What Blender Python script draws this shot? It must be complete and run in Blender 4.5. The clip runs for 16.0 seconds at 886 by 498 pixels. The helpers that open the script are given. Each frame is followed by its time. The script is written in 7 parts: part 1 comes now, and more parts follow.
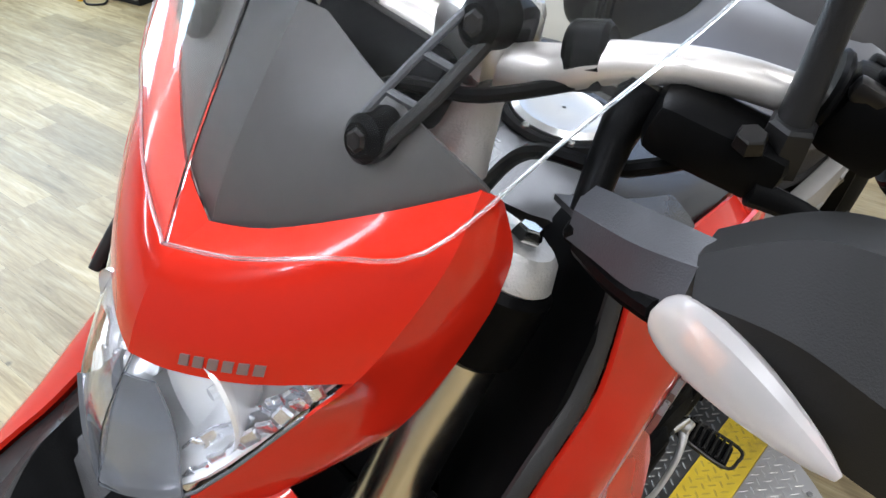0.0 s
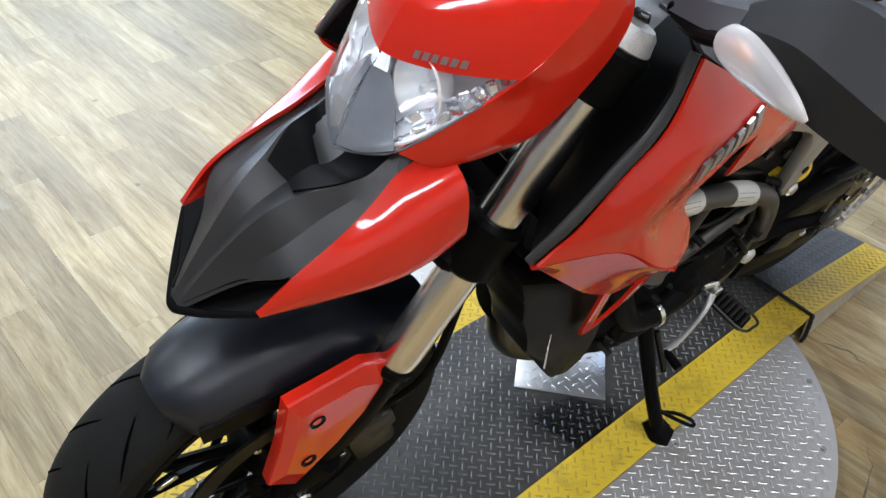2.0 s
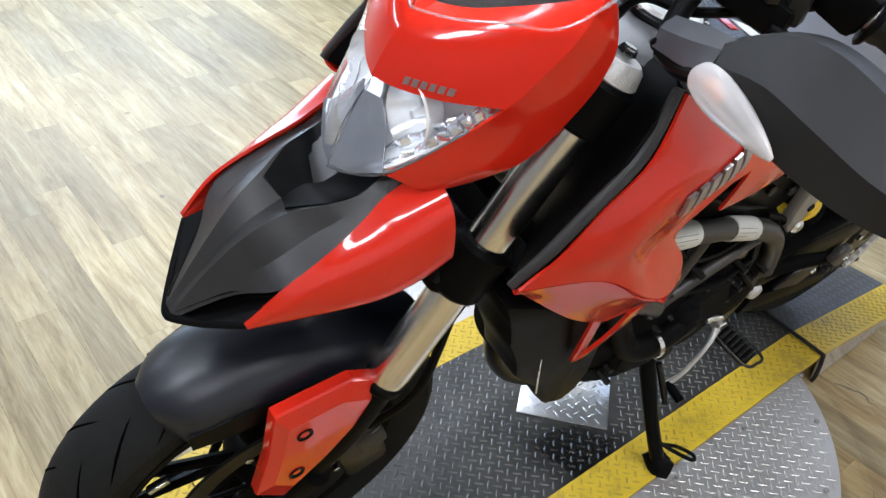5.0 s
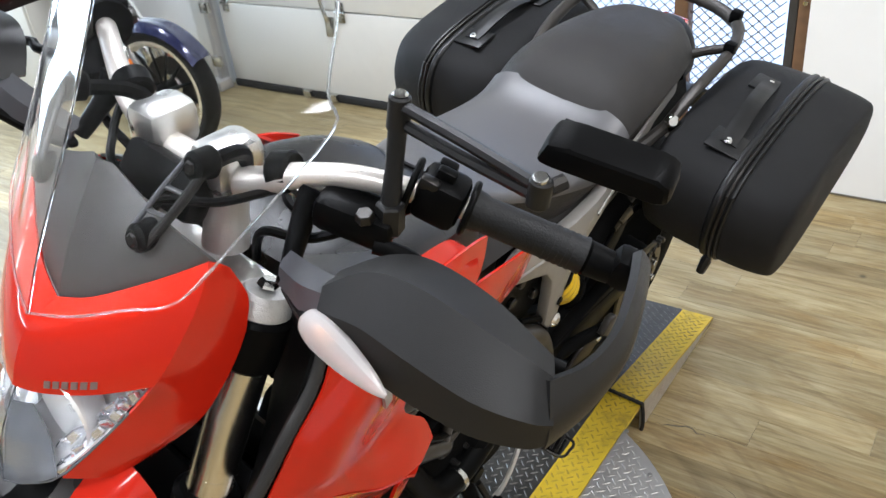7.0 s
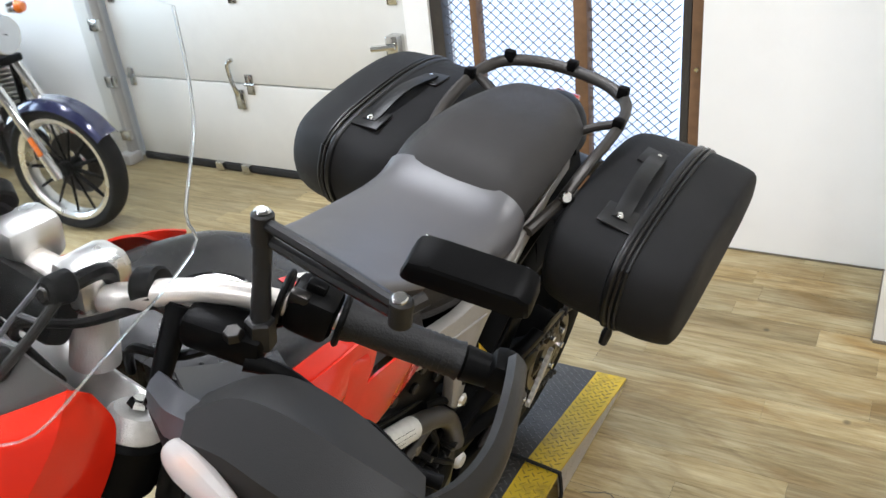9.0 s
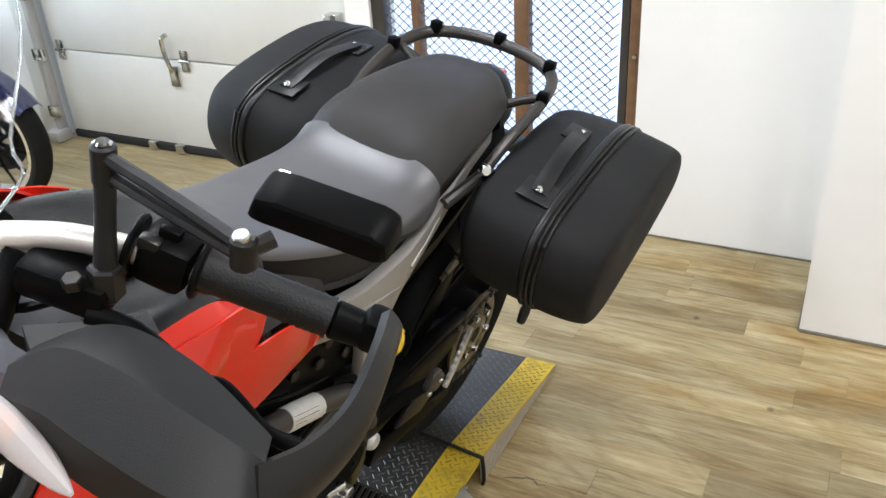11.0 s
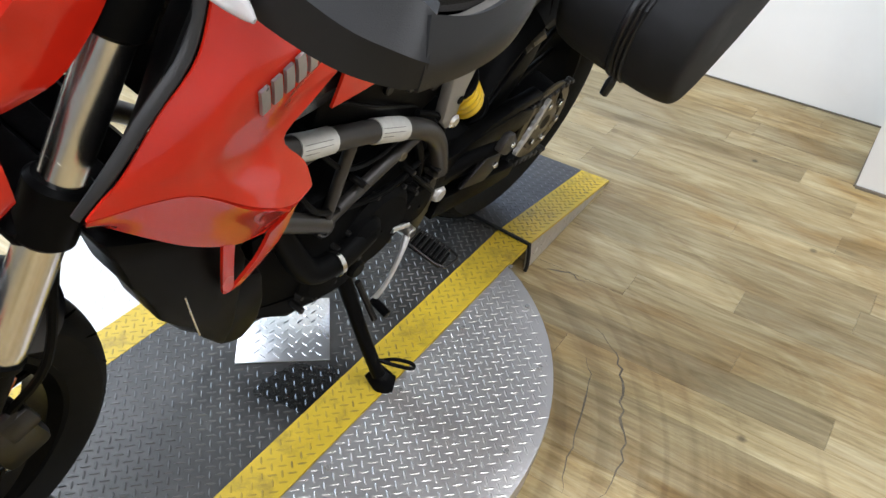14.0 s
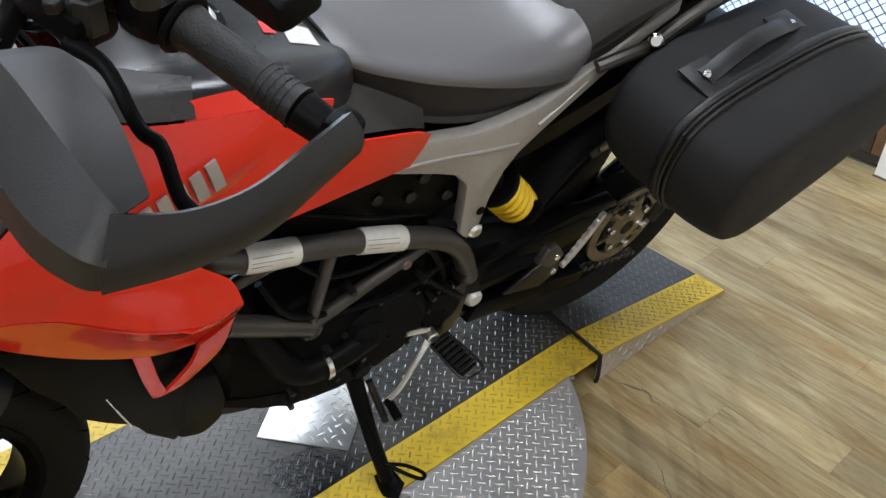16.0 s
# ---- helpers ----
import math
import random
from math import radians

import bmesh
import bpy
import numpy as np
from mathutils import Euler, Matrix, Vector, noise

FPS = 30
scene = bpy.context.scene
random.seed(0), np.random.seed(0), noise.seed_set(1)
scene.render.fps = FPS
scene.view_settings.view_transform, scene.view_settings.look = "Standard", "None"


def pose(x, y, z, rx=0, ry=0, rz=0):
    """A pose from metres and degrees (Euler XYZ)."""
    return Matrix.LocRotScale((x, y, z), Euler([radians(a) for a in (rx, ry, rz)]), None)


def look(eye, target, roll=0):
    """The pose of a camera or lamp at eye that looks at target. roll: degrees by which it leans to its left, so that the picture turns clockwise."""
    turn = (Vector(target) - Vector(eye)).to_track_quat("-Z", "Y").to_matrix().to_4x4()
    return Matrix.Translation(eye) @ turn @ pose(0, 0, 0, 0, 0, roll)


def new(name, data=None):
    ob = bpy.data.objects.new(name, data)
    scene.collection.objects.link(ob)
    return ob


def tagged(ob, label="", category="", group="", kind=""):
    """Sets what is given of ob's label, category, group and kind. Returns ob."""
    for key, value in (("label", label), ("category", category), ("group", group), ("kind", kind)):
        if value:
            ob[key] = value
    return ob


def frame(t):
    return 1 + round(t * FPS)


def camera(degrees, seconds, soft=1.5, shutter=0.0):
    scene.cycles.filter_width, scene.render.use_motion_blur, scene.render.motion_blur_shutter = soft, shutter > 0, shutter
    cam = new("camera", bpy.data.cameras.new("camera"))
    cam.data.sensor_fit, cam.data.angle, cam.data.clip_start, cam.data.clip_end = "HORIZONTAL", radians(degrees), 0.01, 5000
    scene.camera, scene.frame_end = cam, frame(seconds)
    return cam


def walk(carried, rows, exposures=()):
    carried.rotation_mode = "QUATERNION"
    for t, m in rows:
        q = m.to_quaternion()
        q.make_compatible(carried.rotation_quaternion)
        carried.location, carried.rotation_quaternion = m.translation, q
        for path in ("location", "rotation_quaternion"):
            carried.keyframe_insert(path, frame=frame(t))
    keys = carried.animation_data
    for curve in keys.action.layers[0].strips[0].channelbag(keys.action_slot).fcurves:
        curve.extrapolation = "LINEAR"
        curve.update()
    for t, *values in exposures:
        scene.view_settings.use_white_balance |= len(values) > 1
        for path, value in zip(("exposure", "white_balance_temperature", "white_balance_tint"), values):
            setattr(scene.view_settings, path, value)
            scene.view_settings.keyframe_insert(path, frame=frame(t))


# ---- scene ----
cam = camera(56.5, 16.0)
PATH = [
    (0, (0.581, -0.168, 1.348), (-0.532, 1.057, 0.226), -3.2),
    (0.5, (0.681, -0.293, 1.387), (-0.433, 0.983, 0.324), -2.2),
    (1, (0.764, -0.401, 1.416), (-0.356, 0.864, 0.347), -0.3),
    (1.5, (0.765, -0.433, 1.394), (-0.358, 0.747, 0.234), 2.1),
    (2, (0.76, -0.462, 1.358), (-0.388, 0.635, 0.142), 3.5),
    (2.5, (0.758, -0.482, 1.333), (-0.385, 0.536, 0.046), 4.7),
    (3, (0.763, -0.506, 1.313), (-0.399, 0.45, -0.005), 6.9),
    (3.2, (0.764, -0.508, 1.314), (-0.416, 0.433, 0.001), 6.8),
    (5.3, (0.819, -0.398, 1.398), (-0.409, 0.7, 0.263), 2.2),
    (5.5, (0.832, -0.355, 1.419), (-0.392, 0.773, 0.31), 0.0),
    (6, (0.85, -0.285, 1.452), (-0.322, 0.947, 0.4), -3.7),
    (6.5, (0.864, -0.267, 1.461), (-0.256, 1.012, 0.408), -5.0),
    (7, (0.886, -0.244, 1.485), (-0.181, 1.104, 0.462), -7.0),
    (7.5, (0.891, -0.235, 1.499), (-0.174, 1.137, 0.508), -7.5),
    (8, (0.892, -0.228, 1.506), (-0.165, 1.16, 0.528), -7.9),
    (8.5, (0.902, -0.213, 1.515), (-0.108, 1.227, 0.564), -8.0),
    (8.7, (0.908, -0.205, 1.519), (-0.071, 1.273, 0.591), -7.2),
    (10.8, (0.941, -0.14, 1.455), (0.075, 1.41, 0.535), -4.5),
    (11, (0.952, -0.138, 1.453), (0.111, 1.413, 0.51), -3.6),
    (11.5, (0.953, -0.122, 1.426), (0.126, 1.379, 0.396), -2.8),
    (12, (0.964, -0.133, 1.393), (0.15, 1.337, 0.309), -1.1),
    (12.5, (0.97, -0.144, 1.363), (0.208, 1.323, 0.237), 1.5),
    (13, (0.973, -0.173, 1.346), (0.223, 1.265, 0.176), 3.4),
    (13.5, (0.959, -0.223, 1.324), (0.214, 1.179, 0.108), 5.8),
    (14, (0.945, -0.298, 1.314), (0.135, 1.058, 0.088), 4.0),
    (14.5, (0.977, -0.301, 1.32), (0.135, 1.025, 0.083), -0.1),
    (15, (1.046, -0.208, 1.353), (-0.052, 1.026, 0.225), -0.4),
    (15.5, (1.107, -0.084, 1.379), (-0.129, 1.021, 0.259), 0.4),
    (16, (1.09, 0.029, 1.37), (-0.129, 1.096, 0.198), 0.8),
]
from mathutils import geometry

walk(cam, [(t, look(eye, target, roll)) for t, eye, target, roll in PATH],
     exposures=((0, 0.14, 5800, 10), (3.0, 0.06, 5750, 10), (5.5, 0.22, 5800, 10), (8.5, 0.22, 6100, 10), (11.0, 0.24, 6100, 10), (14.5, 0.3, 5800, 10), (16.0, 0.1, 6000, 10)))

# ---- world and large lights ----
world = bpy.data.worlds.new("world")
scene.world = world
world.use_nodes = True
wn = world.node_tree
sky = wn.nodes.new("ShaderNodeTexSky")
sky.sky_type, sky.sun_disc = "NISHITA", False
sky.sun_elevation, sky.sun_rotation = radians(35), radians(300)
wn.links.new(sky.outputs[0], wn.nodes["Background"].inputs[0])
wn.nodes["Background"].inputs[1].default_value = 0.12


def area_lamp(name, m, sx, sy, watts, colour):
    data = bpy.data.lights.new(name, "AREA")
    data.shape, data.size, data.size_y, data.energy, data.color = "RECTANGLE", sx, sy, watts, colour
    ob = new(name, data)
    ob.matrix_world = m
    return ob


CEIL = 3.1
TUBES = [(-2.6, 1.0), (-2.6, -1.8), (-0.3, 1.2), (-0.3, -1.6), (1.7, 0.6), (1.7, -1.8)]
for lx, ly in TUBES:
    area_lamp("ceiling_lamp", pose(lx, ly, CEIL - 0.13), 0.26, 1.2, 37, (1.0, 0.965, 0.935) if lx > 0 else (0.97, 0.97, 1.0))
area_lamp("window_daylight", pose(-4.72, 1.2, 1.85, 0, -90, 0), 1.9, 2.6, 110, (0.7, 0.86, 1.0))

# ---- materials ----
MATS = {}
TH = 0.087                                # height of the turntable


def mat(name, rgb, rough=0.5, metal=0.0, var=0.12, scale=40.0, bump=0.0, bscale=300.0, coat=0.0, rvar=0.1,
        island=0.0, stains=0.0, stain_rgb=(0.1, 0.08, 0.06), stain_scale=3.0, spec=0.5, aniso=0.0):
    """Procedural surface: base colour with broad and fine noise, uneven gloss, fine relief, optional stains."""
    m = bpy.data.materials.new(name)
    m.use_nodes = True
    nt = m.node_tree
    n, l = nt.nodes, nt.links
    b = n["Principled BSDF"]
    co = n.new("ShaderNodeTexCoord")
    big = n.new("ShaderNodeTexNoise")
    big.inputs["Scale"].default_value = scale * 0.12
    big.inputs["Detail"].default_value = 5
    fine = n.new("ShaderNodeTexNoise")
    fine.inputs["Scale"].default_value = scale
    fine.inputs["Detail"].default_value = 6
    for t in (big, fine):
        l.new(co.outputs["Object"], t.inputs["Vector"])
    mix = n.new("ShaderNodeMix")
    mix.data_type = "FLOAT"
    mix.inputs[0].default_value = 0.5
    l.new(big.outputs[0], mix.inputs[2])
    l.new(fine.outputs[0], mix.inputs[3])
    ramp = n.new("ShaderNodeMapRange")
    ramp.inputs[1].default_value, ramp.inputs[2].default_value = 0.3, 0.7
    ramp.inputs[3].default_value, ramp.inputs[4].default_value = 1 - var, 1 + var
    l.new(mix.outputs[0], ramp.inputs[0])
    mul = n.new("ShaderNodeVectorMath")
    mul.operation = "SCALE"
    mul.inputs[0].default_value = rgb
    l.new(ramp.outputs[0], mul.inputs["Scale"])
    out = mul.outputs[0]
    if island:
        info = n.new("ShaderNodeObjectInfo")
        r2 = n.new("ShaderNodeMapRange")
        r2.inputs[3].default_value, r2.inputs[4].default_value = 1 - island, 1 + island
        l.new(info.outputs["Random"], r2.inputs[0])
        m2 = n.new("ShaderNodeVectorMath")
        m2.operation = "SCALE"
        l.new(out, m2.inputs[0])
        l.new(r2.outputs[0], m2.inputs["Scale"])
        out = m2.outputs[0]
    if stains:
        st = n.new("ShaderNodeTexNoise")
        st.inputs["Scale"].default_value = stain_scale
        st.inputs["Detail"].default_value = 8
        st.inputs["Roughness"].default_value = 0.7
        l.new(co.outputs["Object"], st.inputs["Vector"])
        sr = n.new("ShaderNodeMapRange")
        sr.inputs[1].default_value, sr.inputs[2].default_value = 0.52, 0.72
        sr.inputs[4].default_value = stains
        l.new(st.outputs[0], sr.inputs[0])
        mc = n.new("ShaderNodeMix")
        mc.data_type = "RGBA"
        l.new(sr.outputs[0], mc.inputs[0])
        l.new(out, mc.inputs[6])
        mc.inputs[7].default_value = (*stain_rgb, 1)
        out = mc.outputs[2]
    l.new(out, b.inputs["Base Color"])
    rr = n.new("ShaderNodeMapRange")
    rr.inputs[1].default_value, rr.inputs[2].default_value = 0.3, 0.7
    rr.inputs[3].default_value, rr.inputs[4].default_value = max(0.02, rough - rvar), min(1, rough + rvar)
    l.new(big.outputs[0], rr.inputs[0])
    l.new(rr.outputs[0], b.inputs["Roughness"])
    b.inputs["Metallic"].default_value = metal
    b.inputs["Coat Weight"].default_value = coat
    b.inputs["Coat Roughness"].default_value = 0.04
    b.inputs["Specular IOR Level"].default_value = spec
    if bump:
        bn = n.new("ShaderNodeTexNoise")
        bn.inputs["Scale"].default_value = bscale
        bn.inputs["Detail"].default_value = 4
        l.new(co.outputs["Object"], bn.inputs["Vector"])
        bp = n.new("ShaderNodeBump")
        bp.inputs["Strength"].default_value = bump
        bp.inputs["Distance"].default_value = 0.002
        l.new(bn.outputs[0], bp.inputs["Height"])
        l.new(bp.outputs[0], b.inputs["Normal"])
    MATS[name] = m
    return m


def clear(name, rgb, rough=0.02, weight=1.0, ior=1.45, alpha=1.0):
    m = bpy.data.materials.new(name)
    m.use_nodes = True
    b = m.node_tree.nodes["Principled BSDF"]
    b.inputs["Base Color"].default_value = (*rgb, 1)
    b.inputs["Roughness"].default_value = rough
    b.inputs["Transmission Weight"].default_value = weight
    b.inputs["IOR"].default_value = ior
    b.inputs["Alpha"].default_value = alpha
    return m


def glow(name, rgb, strength):
    m = bpy.data.materials.new(name)
    m.use_nodes = True
    b = m.node_tree.nodes["Principled BSDF"]
    b.inputs["Base Color"].default_value = (*rgb, 1)
    b.inputs["Emission Color"].default_value = (*rgb, 1)
    b.inputs["Emission Strength"].default_value = strength
    return m


RED = mat("red_paint", (0.54, 0.018, 0.006), 0.26, 0, 0.03, 12, coat=0.65, rvar=0.04, spec=0.1)
ARM_PL = mat("grey_bracket_plastic", (0.05, 0.051, 0.056), 0.42, 0, 0.1, 60, bump=0.15, bscale=900, spec=0.4)
COWL = mat("cowl_plastic", (0.042, 0.039, 0.036), 0.4, 0, 0.12, 60, bump=0.15, bscale=900, spec=0.45)
GREY_PL = mat("dark_grey_plastic", (0.019, 0.0182, 0.0176), 0.34, 0, 0.12, 60, bump=0.15, bscale=900, spec=0.4)
BLACK_PL = mat("black_plastic", (0.003, 0.003, 0.003), 0.42, 0, 0.2, 60, bump=0.1, bscale=700, spec=0.05)
GUARD_PL = mat("handguard_plastic", (0.0075, 0.0072, 0.007), 0.42, 0, 0.12, 50, bump=0.14, bscale=1100, spec=0.36)
FENDER_PL = mat("fender_plastic", (0.008, 0.009, 0.013), 0.36, 0, 0.1, 50, bump=0.08, bscale=900, spec=0.4)
SATIN = mat("satin_aluminium", (0.74, 0.73, 0.71), 0.32, 1, 0.08, 90, rvar=0.08)
STEEL = mat("bright_steel", (0.6, 0.6, 0.58), 0.16, 1, 0.08, 60, rvar=0.06)
BAR = mat("matt_bar_finish", (0.66, 0.62, 0.57), 0.38, 0.7, 0.06, 60, rvar=0.06)
CAST = mat("sand_cast_alloy", (0.55, 0.54, 0.52), 0.5, 0.7, 0.14, 70, bump=0.5, bscale=500)
FORK = mat("ground_fork_tube", (0.72, 0.70, 0.67), 0.22, 1, 0.05, 60, rvar=0.05)
CHROME = mat("chrome", (0.75, 0.75, 0.76), 0.06, 1, 0.04, 40, rvar=0.03)
SUBFR = mat("grey_frame_paint", (0.3, 0.285, 0.265), 0.42, 0.35, 0.07, 80, bump=0.1, bscale=900)
TRELLIS = mat("trellis_paint", (0.038, 0.034, 0.03), 0.4, 0.3, 0.12, 70, bump=0.1)
ENGINE = mat("engine_casting", (0.004, 0.004, 0.004), 0.7, 0.0, 0.35, 30, bump=0.3, bscale=250, spec=0.05)
DARKMET = mat("dark_metal", (0.03, 0.028, 0.026), 0.38, 0.8, 0.3, 60)
RUBBER = mat("tyre_rubber", (0.0085, 0.0085, 0.008), 0.75, 0, 0.2, 80, bump=0.3, bscale=500, spec=0.15)
GROOVE = mat("tyre_groove", (0.001, 0.001, 0.001), 0.95, 0, 0.1, 80, spec=0.02)
GRIP = mat("grip_rubber", (0.004, 0.004, 0.004), 0.55, 0, 0.15, 90, bump=0.4, bscale=420, spec=0.35)
# base lighter than seat_vinyl_dark: ceiling-lamp sheen on the seat top put into colour
SEAT = mat("seat_vinyl", (0.058, 0.056, 0.059), 0.4, 0, 0.05, 40, bump=0.12, bscale=1300, spec=0.85, rvar=0.04)
SEAT_DK = mat("seat_vinyl_dark", (0.023, 0.021, 0.0195), 0.52, 0, 0.08, 60, bump=0.3, bscale=1300, spec=0.26)
TANKTOP = mat("tank_cover", (0.011, 0.011, 0.0118), 0.26, 0, 0.1, 60, bump=0.08, bscale=900, spec=0.4)
BAG = mat("pannier_fabric", (0.006, 0.006, 0.0062), 0.62, 0, 0.2, 50, bump=0.5, bscale=1500, spec=0.24)
BAG_RIM = mat("pannier_trim", (0.004, 0.004, 0.004), 0.42, 0, 0.1, 50, bump=0.2, spec=0.35)
SPRING = mat("yellow_spring", (0.72, 0.47, 0.006), 0.35, 0, 0.06, 50, coat=0.4)
LABEL = mat("white_label", (0.55, 0.54, 0.5), 0.45, 0.3, 0.12, 120, rvar=0.15)
FAINT = mat("faint_grey_print", (0.22, 0.15, 0.14), 0.4, 0.2, 0.08, 90)
LETTER = mat("silver_letter", (0.34, 0.325, 0.325), 0.35, 0.5, 0.08, 90)
BRASS = mat("sprocket_metal", (0.17, 0.145, 0.10), 0.45, 0.7, 0.3, 60, stains=0.7, stain_rgb=(0.02, 0.016, 0.01), stain_scale=16)
CHAIN = mat("chain_metal", (0.04, 0.037, 0.032), 0.5, 0.7, 0.5, 60, stains=0.3, stain_rgb=(0.4, 0.38, 0.34), stain_scale=14)
ORANGE = mat("orange_reflector", (0.75, 0.16, 0.01), 0.2, 0, 0.1, 300, coat=0.8)
REDLENS = mat("red_lens", (0.5, 0.01, 0.01), 0.15, 0, 0.1, 200, coat=0.8)
BLUEPAINT = mat("dark_blue_paint", (0.008, 0.012, 0.06), 0.2, 0.2, 0.1, 30, coat=1.0)
MIRROR_HL = mat("headlight_reflector", (0.92, 0.92, 0.9), 0.2, 0.45, 0.06, 60, bump=0.25, bscale=40)
FACET = mat("lamp_facet", (0.92, 0.93, 0.97), 0.08, 0.85, 0.1, 90, bump=0.5, bscale=90)
HL_GREY = mat("headlight_mask", (0.13, 0.135, 0.145), 0.25, 0.2, 0.12, 40, coat=0.6)
GLASS = clear("clear_lens", (0.95, 0.97, 1.0), 0.03, 1.0, 1.3)
SCREEN = clear("clear_screen", (0.95, 0.96, 0.96), 0.03, 1.0, 1.3)
SCREEN_EDGE = clear("screen_edge", (0.92, 0.95, 0.95), 0.15, 0.9, 1.4)
SMOKE = clear("smoked_plastic", (0.25, 0.25, 0.25), 0.1, 0.9, 1.2)
IND = clear("indicator_lens", (0.92, 0.88, 0.85), 0.25, 0.6, 1.3)
BULB = mat("amber_bulb", (0.8, 0.3, 0.1), 0.3, 0, 0.1, 100)

WALL = mat("white_wall_paint", (0.84, 0.825, 0.79), 0.6, 0, 0.02, 8, bump=0.12, bscale=160, stains=0.05, stain_rgb=(0.4, 0.36, 0.3), stain_scale=2.5)
# out of view; dark grey so that glossy and black parts reflect less
CEILING = mat("ceiling_paint", (0.12, 0.118, 0.112), 0.8, 0, 0.04, 10, bump=0.1)
# darkened wall paint for the unseen front wall, to weaken its reflection
WALL_DK = mat("dimmed_wall_paint", (0.22, 0.21, 0.2), 0.7, 0, 0.05, 6, bump=0.12, bscale=160)
DOOR_W = mat("garage_door_enamel", (0.68, 0.67, 0.62), 0.45, 0, 0.03, 14, bump=0.08, bscale=80, stains=0.08, stain_rgb=(0.3, 0.27, 0.2), stain_scale=1.6)
JAMB = mat("grey_jamb", (0.42, 0.41, 0.39), 0.5, 0.1, 0.06, 20, bump=0.1)
FOOT = mat("wall_foot_dirt", (0.16, 0.135, 0.1), 0.8, 0, 0.3, 30)
SEAL = mat("black_seal", (0.015, 0.015, 0.015), 0.7, 0, 0.15, 60)
WOOD = mat("brown_wood_frame", (0.16, 0.085, 0.04), 0.6, 0, 0.25, 30, bump=0.3, bscale=60, stains=0.4, stain_rgb=(0.04, 0.03, 0.025), stain_scale=6)
DARKFR = mat("dark_door_frame", (0.05, 0.045, 0.04), 0.5, 0.2, 0.2, 30, bump=0.2)
MESHMET = mat("expanded_metal", (0.35, 0.35, 0.36), 0.4, 0.8, 0.1, 60)
ALU_PL = mat("tread_plate", (0.58, 0.55, 0.52), 0.46, 0.85, 0.1, 14, rvar=0.07, stains=0.3, stain_rgb=(0.4, 0.34, 0.3), stain_scale=2.2, bump=0.1, bscale=160)
PLATE_NEW = mat("bright_tread_plate", (0.88, 0.88, 0.88), 0.3, 0.9, 0.06, 24, rvar=0.06, bump=0.2, bscale=40)


def track_mat(name, rgb, rough, metal):
    """Worn black paint on tread plate, with two dark oily patches of uneven outline."""
    m = mat(name, rgb, rough, metal, 0.3, 20, rvar=0.1, stains=0.5, stain_rgb=(0.02, 0.02, 0.02), stain_scale=2.6, bump=0.2, bscale=120)
    n, l = m.node_tree.nodes, m.node_tree.links
    b = n["Principled BSDF"]
    co = n.new("ShaderNodeTexCoord")
    wob = n.new("ShaderNodeTexNoise")
    wob.inputs["Scale"].default_value, wob.inputs["Detail"].default_value = 9, 5
    l.new(co.outputs["Object"], wob.inputs["Vector"])
    mask = None
    for cx, cy, r in ((0.15, 0.51, 0.085), (0.055, -0.10, 0.17)):
        d = n.new("ShaderNodeVectorMath")
        d.operation = "DISTANCE"
        l.new(co.outputs["Object"], d.inputs[0])
        d.inputs[1].default_value = (cx, cy, TH)
        add = n.new("ShaderNodeMath")
        add.operation = "MULTIPLY_ADD"
        l.new(wob.outputs[0], add.inputs[0])
        add.inputs[1].default_value = 0.16
        l.new(d.outputs["Value"], add.inputs[2])
        mr = n.new("ShaderNodeMapRange")
        mr.inputs[1].default_value, mr.inputs[2].default_value = r + 0.05, r + 0.12
        mr.inputs[3].default_value, mr.inputs[4].default_value = 1, 0
        l.new(add.outputs[0], mr.inputs[0])
        if mask is None:
            mask = mr.outputs[0]
        else:
            mx_ = n.new("ShaderNodeMath")
            mx_.operation = "MAXIMUM"
            l.new(mask, mx_.inputs[0])
            l.new(mr.outputs[0], mx_.inputs[1])
            mask = mx_.outputs[0]
    old = b.inputs["Base Color"].links[0].from_socket
    mc = n.new("ShaderNodeMix")
    mc.data_type = "RGBA"
    l.new(mask, mc.inputs[0])
    l.new(old, mc.inputs[6])
    mc.inputs[7].default_value = (0.006, 0.0056, 0.005, 1)
    l.new(mc.outputs[2], b.inputs["Base Color"])
    for key, wet in (("Roughness", 0.24), ("Metallic", 0.0)):
        mf = n.new("ShaderNodeMix")
        mf.data_type = "FLOAT"
        l.new(mask, mf.inputs[0])
        if b.inputs[key].links:
            l.new(b.inputs[key].links[0].from_socket, mf.inputs[2])
        else:
            mf.inputs[2].default_value = b.inputs[key].default_value
        mf.inputs[3].default_value = wet
        l.new(mf.outputs[0], b.inputs[key])
    return m


BLACK_TR = track_mat("black_track_paint", (0.062, 0.059, 0.054), 0.38, 0.35)
BLACK_LUG = track_mat("worn_black_lug", (0.115, 0.11, 0.10), 0.36, 0.5)
YELLOW_LUG = mat("dirty_yellow_lug", (0.42, 0.29, 0.02), 0.5, 0, 0.3, 40, stains=0.9, stain_rgb=(0.06, 0.045, 0.02), stain_scale=9)
YELLOW = mat("yellow_paint", (0.62, 0.43, 0.02), 0.48, 0, 0.14, 30, stains=0.7, stain_rgb=(0.12, 0.09, 0.03), stain_scale=12, bump=0.2, bscale=150)
CORD = mat("black_cord", (0.008, 0.008, 0.008), 0.7, 0, 0.2, 200, bump=0.4)


